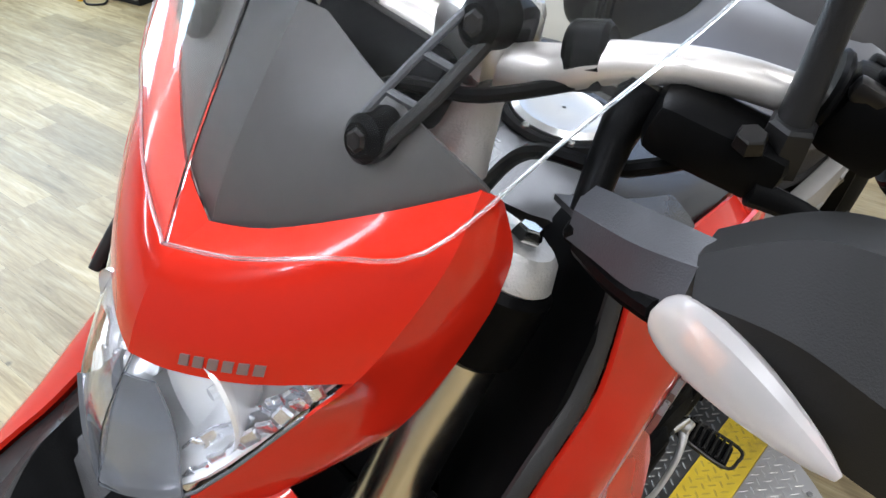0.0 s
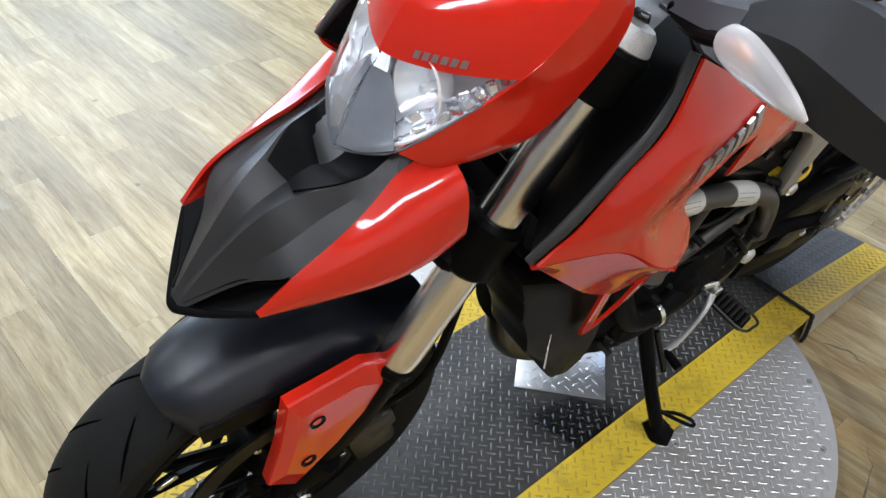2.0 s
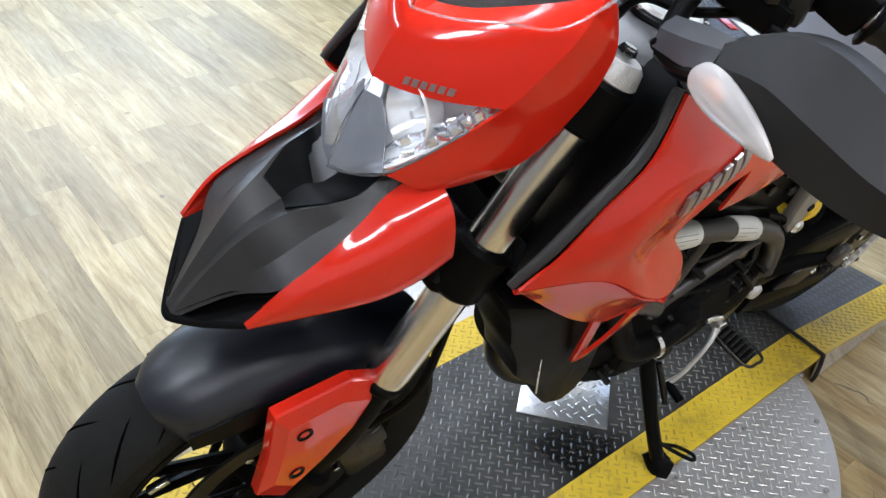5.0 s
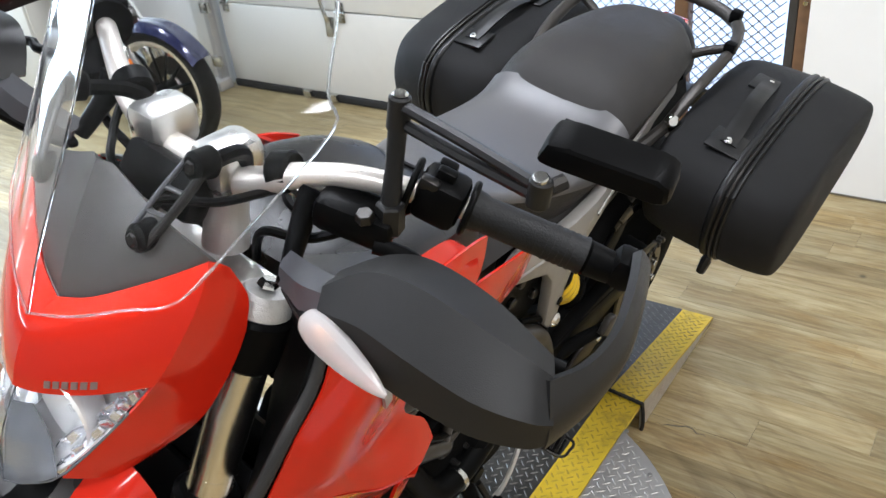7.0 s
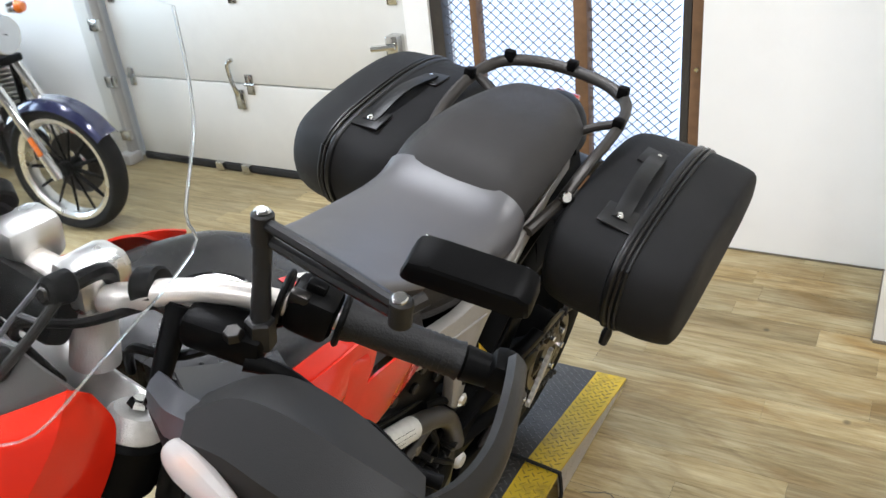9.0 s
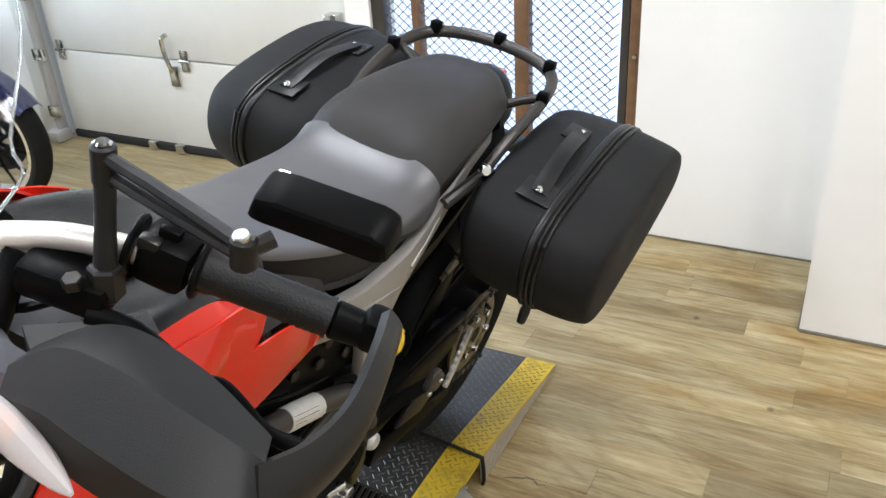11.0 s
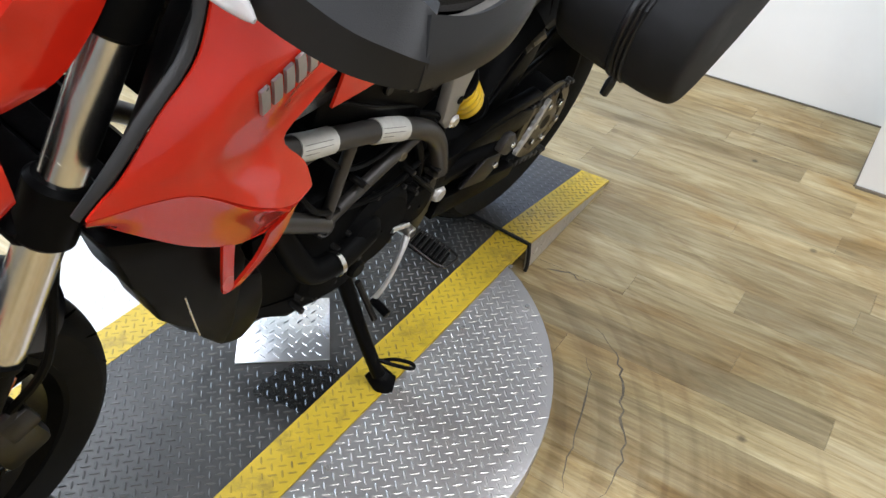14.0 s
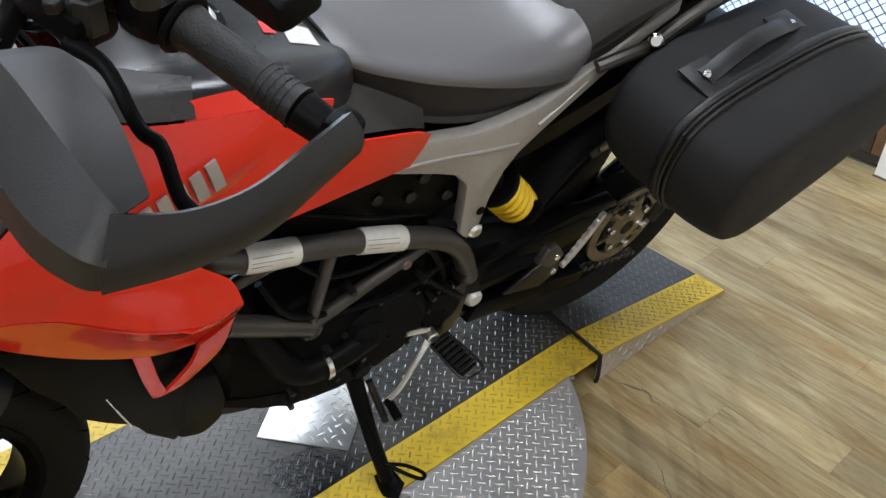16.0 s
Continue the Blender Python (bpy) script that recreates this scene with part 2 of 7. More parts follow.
def plank_mat(joined):
    """Vinyl plank: pale oak with long grain, knots and a tone of its own for each plank."""
    m = bpy.data.materials.new("vinyl_plank")
    m.use_nodes = True
    n, l = m.node_tree.nodes, m.node_tree.links
    b = n["Principled BSDF"]
    co, info = n.new("ShaderNodeTexCoord"), n.new("ShaderNodeObjectInfo")
    geo = n.new("ShaderNodeNewGeometry")
    own = geo.outputs["Random Per Island"] if joined else info.outputs["Random"]
    off = n.new("ShaderNodeVectorMath")
    off.operation = "MULTIPLY_ADD"
    l.new(own, off.inputs[0])
    off.inputs[1].default_value = (37.0, 19.0, 11.0)
    l.new(geo.outputs["Position"], off.inputs[2])
    mp = n.new("ShaderNodeMapping")
    mp.inputs["Scale"].default_value = (1.3, 13.0, 1.0)
    l.new(off.outputs[0], mp.inputs["Vector"])
    g = n.new("ShaderNodeTexNoise")
    g.inputs["Scale"].default_value, g.inputs["Detail"].default_value = 2.2, 8
    g.inputs["Roughness"].default_value, g.inputs["Distortion"].default_value = 0.7, 0.8
    l.new(mp.outputs[0], g.inputs["Vector"])
    ramp = n.new("ShaderNodeValToRGB")
    e = ramp.color_ramp.elements
    e[0].position, e[0].color = 0.3, (0.21, 0.152, 0.058, 1)
    e[1].position, e[1].color = 0.72, (0.505, 0.433, 0.27, 1)
    mid = ramp.color_ramp.elements.new(0.5)
    mid.color = (0.38, 0.302, 0.155, 1)
    l.new(g.outputs[0], ramp.inputs[0])
    kn = n.new("ShaderNodeTexVoronoi")
    kn.inputs["Scale"].default_value = 4.2
    l.new(off.outputs[0], kn.inputs["Vector"])
    kr = n.new("ShaderNodeMapRange")
    kr.inputs[1].default_value, kr.inputs[2].default_value = 0.02, 0.055
    kr.inputs[3].default_value, kr.inputs[4].default_value = 0.45, 1.0
    l.new(kn.outputs["Distance"], kr.inputs[0])
    wear = n.new("ShaderNodeTexNoise")
    wear.inputs["Scale"].default_value, wear.inputs["Detail"].default_value = 1.1, 6
    l.new(geo.outputs["Position"], wear.inputs["Vector"])
    wr = n.new("ShaderNodeMapRange")
    wr.inputs[1].default_value, wr.inputs[2].default_value = 0.35, 0.65
    wr.inputs[3].default_value, wr.inputs[4].default_value = 0.82, 1.1
    l.new(wear.outputs[0], wr.inputs[0])
    tone = n.new("ShaderNodeMapRange")
    tone.inputs[3].default_value, tone.inputs[4].default_value = 0.77, 1.2
    l.new(own, tone.inputs[0])
    m1, m2 = n.new("ShaderNodeMath"), n.new("ShaderNodeMath")
    m1.operation = m2.operation = "MULTIPLY"
    l.new(kr.outputs[0], m1.inputs[0])
    l.new(tone.outputs[0], m1.inputs[1])
    l.new(m1.outputs[0], m2.inputs[0])
    l.new(wr.outputs[0], m2.inputs[1])
    fmp = n.new("ShaderNodeMapping")
    fmp.inputs["Scale"].default_value = (9.0, 120.0, 1.0)
    l.new(off.outputs[0], fmp.inputs["Vector"])
    fg = n.new("ShaderNodeTexNoise")
    fg.inputs["Scale"].default_value, fg.inputs["Detail"].default_value = 1.5, 5
    l.new(fmp.outputs[0], fg.inputs["Vector"])
    fr_ = n.new("ShaderNodeMapRange")
    fr_.inputs[1].default_value, fr_.inputs[2].default_value = 0.3, 0.7
    fr_.inputs[3].default_value, fr_.inputs[4].default_value = 0.84, 1.12
    l.new(fg.outputs[0], fr_.inputs[0])
    m3 = n.new("ShaderNodeMath")
    m3.operation = "MULTIPLY"
    l.new(m2.outputs[0], m3.inputs[0])
    l.new(fr_.outputs[0], m3.inputs[1])
    m2 = m3
    sc = n.new("ShaderNodeVectorMath")
    sc.operation = "SCALE"
    l.new(ramp.outputs[0], sc.inputs[0])
    l.new(m2.outputs[0], sc.inputs["Scale"])
    smp = n.new("ShaderNodeMapping")
    smp.inputs["Scale"].default_value = (1.0, 2.6, 1.0)
    smp.inputs["Rotation"].default_value = (0, 0, 0.35)
    l.new(geo.outputs["Position"], smp.inputs["Vector"])
    bl = n.new("ShaderNodeTexNoise")
    bl.inputs["Scale"].default_value, bl.inputs["Detail"].default_value = 1.9, 7
    bl.inputs["Roughness"].default_value, bl.inputs["Distortion"].default_value = 0.6, 1.2
    l.new(smp.outputs[0], bl.inputs["Vector"])
    br_ = n.new("ShaderNodeMapRange")
    br_.inputs[1].default_value, br_.inputs[2].default_value = 0.42, 0.66
    br_.inputs[4].default_value = 0.9
    l.new(bl.outputs[0], br_.inputs[0])
    olive = n.new("ShaderNodeMix")
    olive.data_type, olive.blend_type = "RGBA", "MULTIPLY"
    l.new(br_.outputs[0], olive.inputs[0])
    l.new(sc.outputs[0], olive.inputs[6])
    olive.inputs[7].default_value = (0.65, 0.50, 0.28, 1)
    # tyre scuffs: rings round the table's centre, broken up by noise
    rad_ = n.new("ShaderNodeVectorMath")
    rad_.operation = "DISTANCE"
    rad_.inputs[1].default_value = (0.0, 0.552, 0.0)
    l.new(geo.outputs["Position"], rad_.inputs[0])
    rn = n.new("ShaderNodeTexNoise")
    rn.noise_dimensions = "1D"
    rn.inputs["Scale"].default_value, rn.inputs["Detail"].default_value = 21.0, 6
    l.new(rad_.outputs["Value"], rn.inputs["W"])
    rm = n.new("ShaderNodeMath")
    rm.operation = "MULTIPLY"
    l.new(rn.outputs[0], rm.inputs[0])
    l.new(wear.outputs[0], rm.inputs[1])
    sx_ = n.new("ShaderNodeSeparateXYZ")
    l.new(geo.outputs["Position"], sx_.inputs[0])
    sm = n.new("ShaderNodeMapRange")
    sm.interpolation_type = "SMOOTHSTEP"
    sm.inputs[1].default_value, sm.inputs[2].default_value = -0.2, 0.5
    l.new(sx_.outputs["X"], sm.inputs[0])
    rm2 = n.new("ShaderNodeMath")
    rm2.operation = "MULTIPLY"
    l.new(rm.outputs[0], rm2.inputs[0])
    l.new(sm.outputs[0], rm2.inputs[1])
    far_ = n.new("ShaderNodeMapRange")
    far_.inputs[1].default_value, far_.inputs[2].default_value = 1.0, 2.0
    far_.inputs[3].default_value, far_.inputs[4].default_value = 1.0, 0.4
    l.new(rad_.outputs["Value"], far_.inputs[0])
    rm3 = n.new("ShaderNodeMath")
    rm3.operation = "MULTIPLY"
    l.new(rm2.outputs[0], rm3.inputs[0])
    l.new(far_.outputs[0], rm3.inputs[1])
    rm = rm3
    # olive blotches: a fifth of their strength on the left, full on the right
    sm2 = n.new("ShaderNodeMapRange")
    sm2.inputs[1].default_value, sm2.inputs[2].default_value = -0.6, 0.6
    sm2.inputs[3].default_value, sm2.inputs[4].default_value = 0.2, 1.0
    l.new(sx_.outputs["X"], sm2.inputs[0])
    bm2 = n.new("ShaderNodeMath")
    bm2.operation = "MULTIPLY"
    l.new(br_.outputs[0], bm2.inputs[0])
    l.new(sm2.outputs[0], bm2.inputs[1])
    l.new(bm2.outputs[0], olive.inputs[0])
    rs = n.new("ShaderNodeMapRange")
    rs.inputs[1].default_value, rs.inputs[2].default_value = 0.235, 0.35
    rs.inputs[4].default_value = 0.45
    l.new(rm.outputs[0], rs.inputs[0])
    scuff = n.new("ShaderNodeMix")
    scuff.data_type, scuff.blend_type = "RGBA", "MULTIPLY"
    l.new(rs.outputs[0], scuff.inputs[0])
    l.new(olive.outputs[2], scuff.inputs[6])
    scuff.inputs[7].default_value = (0.5, 0.45, 0.38, 1)
    l.new(scuff.outputs[2], b.inputs["Base Color"])
    rr = n.new("ShaderNodeMapRange")
    rr.inputs[3].default_value, rr.inputs[4].default_value = 0.42, 0.56
    l.new(g.outputs[0], rr.inputs[0])
    l.new(rr.outputs[0], b.inputs["Roughness"])
    bp = n.new("ShaderNodeBump")
    bp.inputs["Strength"].default_value, bp.inputs["Distance"].default_value = 0.25, 0.001
    l.new(g.outputs[0], bp.inputs["Height"])
    l.new(bp.outputs[0], b.inputs["Normal"])
    return m


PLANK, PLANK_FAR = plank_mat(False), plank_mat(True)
for m_ in (PLANK, PLANK_FAR):
    m_.node_tree.nodes["Principled BSDF"].inputs["Specular IOR Level"].default_value = 0.4
RED.node_tree.nodes["Principled BSDF"].inputs["Coat IOR"].default_value = 1.5


# ---- mesh helpers ----
def V(*p):
    return Vector(p)


def cr(pts, n=6, closed=False):
    """Smooth line through points."""
    P = [Vector(p) for p in pts]
    if len(P) < 3:
        return [P[0].lerp(P[-1], i / n) for i in range(n + 1)]
    out, m = [], len(P)
    for i in range(m if closed else m - 1):
        if closed:
            a, b, c, d = P[i - 1], P[i], P[(i + 1) % m], P[(i + 2) % m]
        else:
            a, b, c, d = P[max(i - 1, 0)], P[i], P[i + 1], P[min(i + 2, m - 1)]
        for k in range(n):
            t = k / n
            out.append(0.5 * ((2 * b) + (c - a) * t + (2 * a - 5 * b + 4 * c - d) * t * t + (3 * b - a - 3 * c + d) * t ** 3))
    if not closed:
        out.append(P[-1])
    return out


def join_rings(rings, closed=True, cap=True, bm=None):
    bm = bm or bmesh.new()
    vs = [[bm.verts.new(p) for p in r] for r in rings]
    n = len(rings[0])
    for a, b in zip(vs, vs[1:]):
        for i in range(n if closed else n - 1):
            j = (i + 1) % n
            bm.faces.new((a[i], a[j], b[j], b[i]))
    if cap and closed:
        bm.faces.new(list(reversed(vs[0])))
        bm.faces.new(vs[-1])
    return bm


def tube(pts, r, n=10, smooth=5, bm=None, flat=1.0):
    """Round bar along a smooth line; r may be a list of radii."""
    line = cr(pts, smooth) if smooth else [Vector(p) for p in pts]
    m = len(line)
    rad = [r] * m if not isinstance(r, (list, tuple)) else [np.interp(i / (m - 1), np.linspace(0, 1, len(r)), r) for i in range(m)]
    rings, side = [], None
    for i, p in enumerate(line):
        d = (line[min(i + 1, m - 1)] - line[max(i - 1, 0)]).normalized()
        if side is None:
            side = d.orthogonal().normalized()
        side = (side - d * side.dot(d)).normalized()
        up = d.cross(side)
        rings.append([p + (side * math.cos(a) + up * math.sin(a) * flat) * rad[i] for a in (k * math.tau / n for k in range(n))])
    return join_rings(rings, bm=bm)


def rod(a, b, r, n=14, r2=None, bm=None, bevel=0.0):
    a, b = Vector(a), Vector(b)
    r2 = r if r2 is None else r2
    if bevel:
        return _rod(a, b, r, r2, bevel, n, bm)
    return tube([a, b], [r, r2], n, 0, bm)


def _rod(a, b, r, r2, bevel, n, bm):
    d = (b - a).normalized()
    side = d.orthogonal().normalized()
    up = d.cross(side)
    rings = []
    for p, q in ((a, r - bevel), (a + d * bevel, r), (b - d * bevel, r2), (b, r2 - bevel)):
        rings.append([p + (side * math.cos(k * math.tau / n) + up * math.sin(k * math.tau / n)) * q for k in range(n)])
    return join_rings(rings, bm=bm)


def lathe(profile, centre, axis="x", n=48, bm=None):
    """Turns a closed profile of (along axis, radius) round an axis."""
    c = Vector(centre)
    rings = []
    for k in range(n):
        a = k * math.tau / n
        ring = []
        for s, r in profile:
            u, w = r * math.cos(a), r * math.sin(a)
            ring.append(c + (V(s, u, w) if axis == "x" else V(w, s, u) if axis == "y" else V(u, w, s)))
        rings.append(ring)
    bm = bm or bmesh.new()
    vs = [[bm.verts.new(p) for p in r] for r in rings]
    m = len(profile)
    for i in range(n):
        a, b = vs[i], vs[(i + 1) % n]
        for j in range(m):
            k = (j + 1) % m
            bm.faces.new((a[j], a[k], b[k], b[j]))
    bmesh.ops.recalc_face_normals(bm, faces=bm.faces)
    return bm


def box(c, s, bevel=0.0, rot=None, bm=None, seg=2):
    own = bmesh.new()
    bmesh.ops.create_cube(own, size=1)
    for v in own.verts:
        v.co = Vector((v.co.x * s[0], v.co.y * s[1], v.co.z * s[2]))
    if bevel:
        bmesh.ops.bevel(own, geom=own.edges[:], offset=bevel, segments=seg, affect="EDGES", profile=0.5)
    m = Matrix.Translation(c)
    if rot:
        m = m @ Euler([radians(a) for a in rot]).to_matrix().to_4x4()
    own.transform(m)
    return merged(bm, own)


def merged(bm, own):
    if bm is None:
        return own
    tmp = bpy.data.meshes.new("tmp")
    own.to_mesh(tmp)
    own.free()
    bm.from_mesh(tmp)
    bpy.data.meshes.remove(tmp)
    return bm


def slab(outline, a, b, axis="x", bevel=0.0, bm=None, seg=2):
    """Flat outline in the two other axes, from a to b along the axis."""
    own = bmesh.new()

    def at(p, s):
        return V(s, *p) if axis == "x" else V(p[0], s, p[1]) if axis == "y" else V(p[0], p[1], s)
    lo = [own.verts.new(at(p, a)) for p in outline]
    hi = [own.verts.new(at(p, b)) for p in outline]
    own.faces.new(lo)
    own.faces.new(list(reversed(hi)))
    n = len(outline)
    for i in range(n):
        own.faces.new((lo[i], hi[i], hi[(i + 1) % n], lo[(i + 1) % n]))
    bmesh.ops.recalc_face_normals(own, faces=own.faces)
    if bevel:
        bmesh.ops.bevel(own, geom=own.edges[:], offset=bevel, segments=seg, affect="EDGES", profile=0.5)
    return merged(bm, own)


def shell(rows, th=0.003, nu=5, nv=5, bm=None, smooth_u=True, smooth_v=True):
    """Curved panel of even thickness through a net of points (rows of equal length)."""
    R = [cr(r, nv) if smooth_v else [Vector(p) for p in r] for r in rows]
    cols = [[r[j] for r in R] for j in range(len(R[0]))]
    C = [cr(c, nu) if smooth_u else c for c in cols]
    G = [[C[j][i] for j in range(len(C))] for i in range(len(C[0]))]
    m, n = len(G), len(G[0])
    bm = bm or bmesh.new()
    nor = [[None] * n for _ in range(m)]
    for i in range(m):
        for j in range(n):
            du = G[min(i + 1, m - 1)][j] - G[max(i - 1, 0)][j]
            dv = G[i][min(j + 1, n - 1)] - G[i][max(j - 1, 0)]
            k = du.cross(dv)
            nor[i][j] = k.normalized() if k.length > 1e-12 else V(0, 0, 0)
    A = [[bm.verts.new(G[i][j]) for j in range(n)] for i in range(m)]
    B = [[bm.verts.new(G[i][j] - nor[i][j] * th) for j in range(n)] for i in range(m)]
    faces = []
    for i in range(m - 1):
        for j in range(n - 1):
            faces.append(bm.faces.new((A[i][j], A[i + 1][j], A[i + 1][j + 1], A[i][j + 1])))
            faces.append(bm.faces.new((B[i][j], B[i][j + 1], B[i + 1][j + 1], B[i + 1][j])))
    for i in range(m - 1):
        bm.faces.new((A[i][0], B[i][0], B[i + 1][0], A[i + 1][0]))
        bm.faces.new((A[i][-1], A[i + 1][-1], B[i + 1][-1], B[i][-1]))
    for j in range(n - 1):
        bm.faces.new((A[0][j], A[0][j + 1], B[0][j + 1], B[0][j]))
        bm.faces.new((A[-1][j], B[-1][j], B[-1][j + 1], A[-1][j + 1]))
    return bm


def loft(rings, n=4, ring_n=3, cap=True, sharp=False):
    """Closed body through cross sections of equal count."""
    R = [[Vector(p) for p in r] if sharp else cr(r, ring_n, True) for r in rings]
    L = [cr([r[j] for r in R], n) for j in range(len(R[0]))]
    bm = join_rings([[L[j][i] for j in range(len(L))] for i in range(len(L[0]))], cap=cap)
    bmesh.ops.recalc_face_normals(bm, faces=bm.faces)
    return bm


def mirrored(bm):
    own = bm.copy()
    for v in own.verts:
        v.co.x = -v.co.x
    bmesh.ops.reverse_faces(own, faces=own.faces)
    return own


def obj(name, bm, material, sharp=32):
    bmesh.ops.recalc_face_normals(bm, faces=bm.faces)
    for f in bm.faces:
        f.smooth = True
    lim = radians(sharp)
    for e in bm.edges:
        if len(e.link_faces) == 2 and e.link_faces[0].normal.length and e.link_faces[1].normal.length and e.calc_face_angle(0) > lim:
            e.smooth = False
    me = bpy.data.meshes.new(name)
    bm.to_mesh(me)
    bm.free()
    me.materials.append(material)
    return new(name, me)


def part(name, bm, material, parent, label="", xf=None, sharp=32):
    if xf is not None:
        bm.transform(xf)
    ob = obj(name, bm, material, sharp)
    ob.parent = parent
    return tagged(ob, label) if label else ob


def both(name, bm, material, parent, label="", xf=None, sharp=32):
    """A part on the near side and its mirror twin."""
    tw = mirrored(bm)
    a = part(name, bm, material, parent, label, xf, sharp)
    b = part(name, tw, material, parent, label, xf, sharp)
    return a, b


def thing(name, label, category, m=None, group="", kind=""):
    ob = new(name)
    ob.empty_display_size = 0.1
    if m is not None:
        ob.matrix_world = m
    return tagged(ob, label, category, group, kind)


def piece(name, bm, material, label="", category="", kind="structure", sharp=32):
    return tagged(obj(name, bm, material, sharp), label, category, "", kind)


# ---- the room ----
XL, XR, YF, YB = -4.8, 3.4, -3.6, 2.685
WT = 0.15
NX, NY, WY = 0.905, 2.17, 2.625          # step in the back wall
GX0, GX1, GTOP = -0.82, 0.255, 2.15    # barred doorway
DX0, DX1, DTOP = -2.78, -0.955, 2.65    # roll-up door
floor = thing("floor", "worn pale oak vinyl plank floor with knots", "floor", kind="structure")
part("subfloor", box(((XL + XR) / 2, (YF + YB) / 2 + 0.1, -0.06), (XR - XL + 0.4, YB - YF + 0.5, 0.1)), SEAL, floor)
ceiling = piece("ceiling", box(((XL + XR) / 2, (YF + YB) / 2, CEIL + 0.06), (XR - XL + 0.4, YB - YF + 0.4, 0.12)), CEILING,
                "unseen showroom ceiling, darkened to dim reflections", "ceiling")
piece("wall_front", box(((XL + XR) / 2, YF - WT / 2, CEIL / 2), (XR - XL, WT, CEIL)), WALL_DK, "unseen front wall, greyed to dim reflections", "wall")
piece("wall_right", box((XR + WT / 2, (YF + NY) / 2, CEIL / 2), (WT, NY - YF, CEIL)), WALL, "plain white painted wall", "wall")
# left wall with a window opening
bm = box((XL - WT / 2, (YF - 0.1) / 2, CEIL / 2), (WT, -0.1 - YF, CEIL))
box((XL - WT / 2, (2.5 + YB) / 2, CEIL / 2), (WT, YB - 2.5, CEIL), bm=bm)
box((XL - WT / 2, 1.2, 0.45), (WT, 2.6, 0.9), bm=bm)
box((XL - WT / 2, 1.2, (2.8 + CEIL) / 2), (WT, 2.6, CEIL - 2.8), bm=bm)
piece("wall_left", bm, WALL, "white painted wall with a wide window opening", "wall")
# back wall: left of the door, between door and doorway, above both
bm = box(((XL + DX0) / 2 - 0.05, YB + WT / 2, CEIL / 2), (DX0 - XL - 0.1, WT, CEIL))
box(((DX0 + DX1) / 2, YB + WT / 2, (DTOP + CEIL) / 2), (DX1 - DX0 + 0.1, WT, CEIL - DTOP), bm=bm)
box(((DX1 + GX0) / 2 + 0.012, YB + WT / 2 - 0.02, CEIL / 2), (GX0 - DX1 - 0.02, WT + 0.04, CEIL), bm=bm)
box(((GX0 + GX1) / 2, YB + WT / 2, (GTOP + CEIL) / 2), (GX1 - GX0, WT, CEIL - GTOP), bm=bm)
piece("wall_back", bm, WALL, "white painted back wall round door openings", "wall")
bm = slab([(GX1 + 0.002, WY), (NX, WY), (NX, NY), (XR, NY), (XR, YB + 0.2), (GX1 + 0.002, YB + 0.2)], 0, CEIL, "z")
piece("wall_step", bm, WALL, "white painted wall that steps forward", "wall")
bm = box(((GX1 + NX) / 2, WY - 0.004, 0.004), (NX - GX1, 0.005, 0.005))
box((NX - 0.004, (NY + WY) / 2, 0.004), (0.005, WY - NY, 0.005), bm=bm)
box(((NX + XR) / 2, NY - 0.004, 0.004), (XR - NX, 0.008, 0.008), bm=bm)
piece("trim", bm, FOOT, "dark dirty joint along the foot of the wall", "trim")

# roll-up door, white sections with hinges and a latch
door = thing("garage_door", "closed white sectional roll-up garage door with black seal", "garage door", kind="structure")
sec = 0.435
for k in range(6):
    z0 = 0.045 + k * sec
    bm = box(((DX0 + DX1) / 2, YB + 0.035, z0 + sec / 2 - 0.004), (DX1 - DX0, 0.045, sec - 0.007), 0.005)
    p = part("panel", bm, DOOR_W, door)
    if k < 5:
        for hx in (DX0 + 0.06, -1.89, DX1 - 0.06):
            hb = box((hx, YB + 0.009, z0 + sec - 0.004), (0.05, 0.006, 0.1), 0.002)
            rod((hx - 0.03, YB + 0.004, z0 + sec - 0.004), (hx + 0.03, YB + 0.004, z0 + sec - 0.004), 0.009, 8, bm=hb)
            part("hinge", hb, STEEL, p, "grey steel door hinge")
part("seal", box(((DX0 + DX1) / 2, YB + 0.03, 0.023), (DX1 - DX0, 0.05, 0.04), 0.006), SEAL, door, "black rubber bottom seal")
bm = tube([(-1.955, YB - 0.01, 0.60), (-1.98, YB - 0.02, 0.58), (-1.98, YB - 0.02, 0.52), (-1.965, YB - 0.02, 0.46), (-1.96, YB - 0.01, 0.43)], 0.011, 8)
box((-1.965, YB + 0.004, 0.40), (0.06, 0.012, 0.1), 0.004, bm=bm)
part("latch", bm, STEEL, door, "bright steel lift latch")
bm = rod((DX1 - 0.03, YB - 0.05, 0.705), (DX1 - 0.15, YB - 0.05, 0.69), 0.014, 8)
box((DX1 - 0.05, YB - 0.02, 0.70), (0.06, 0.06, 0.09), 0.004, bm=bm)
part("bolt", bm, STEEL, door, "steel slide bolt")
part("bracket", box((-2.2, YB - 0.004, 0.03), (0.05, 0.03, 0.045), 0.004), STEEL, door)
part("bracket", box((-2.02, YB - 0.004, 0.03), (0.05, 0.03, 0.045), 0.004), STEEL, door)
track = thing("door_track", "grey steel roller track beside the garage door", "door track", kind="structure")
part("rail", box((DX0 - 0.045, YB - 0.03, 1.2), (0.035, 0.05, 2.3), 0.004), JAMB, track)
part("jamb", box((DX0 - 0.12, YB + 0.01, 1.22), (0.11, 0.1, 2.44), 0.004), DOOR_W, track)
part("foot", box((DX0 - 0.05, YB - 0.06, 0.03), (0.1, 0.1, 0.06), 0.01), JAMB, track)
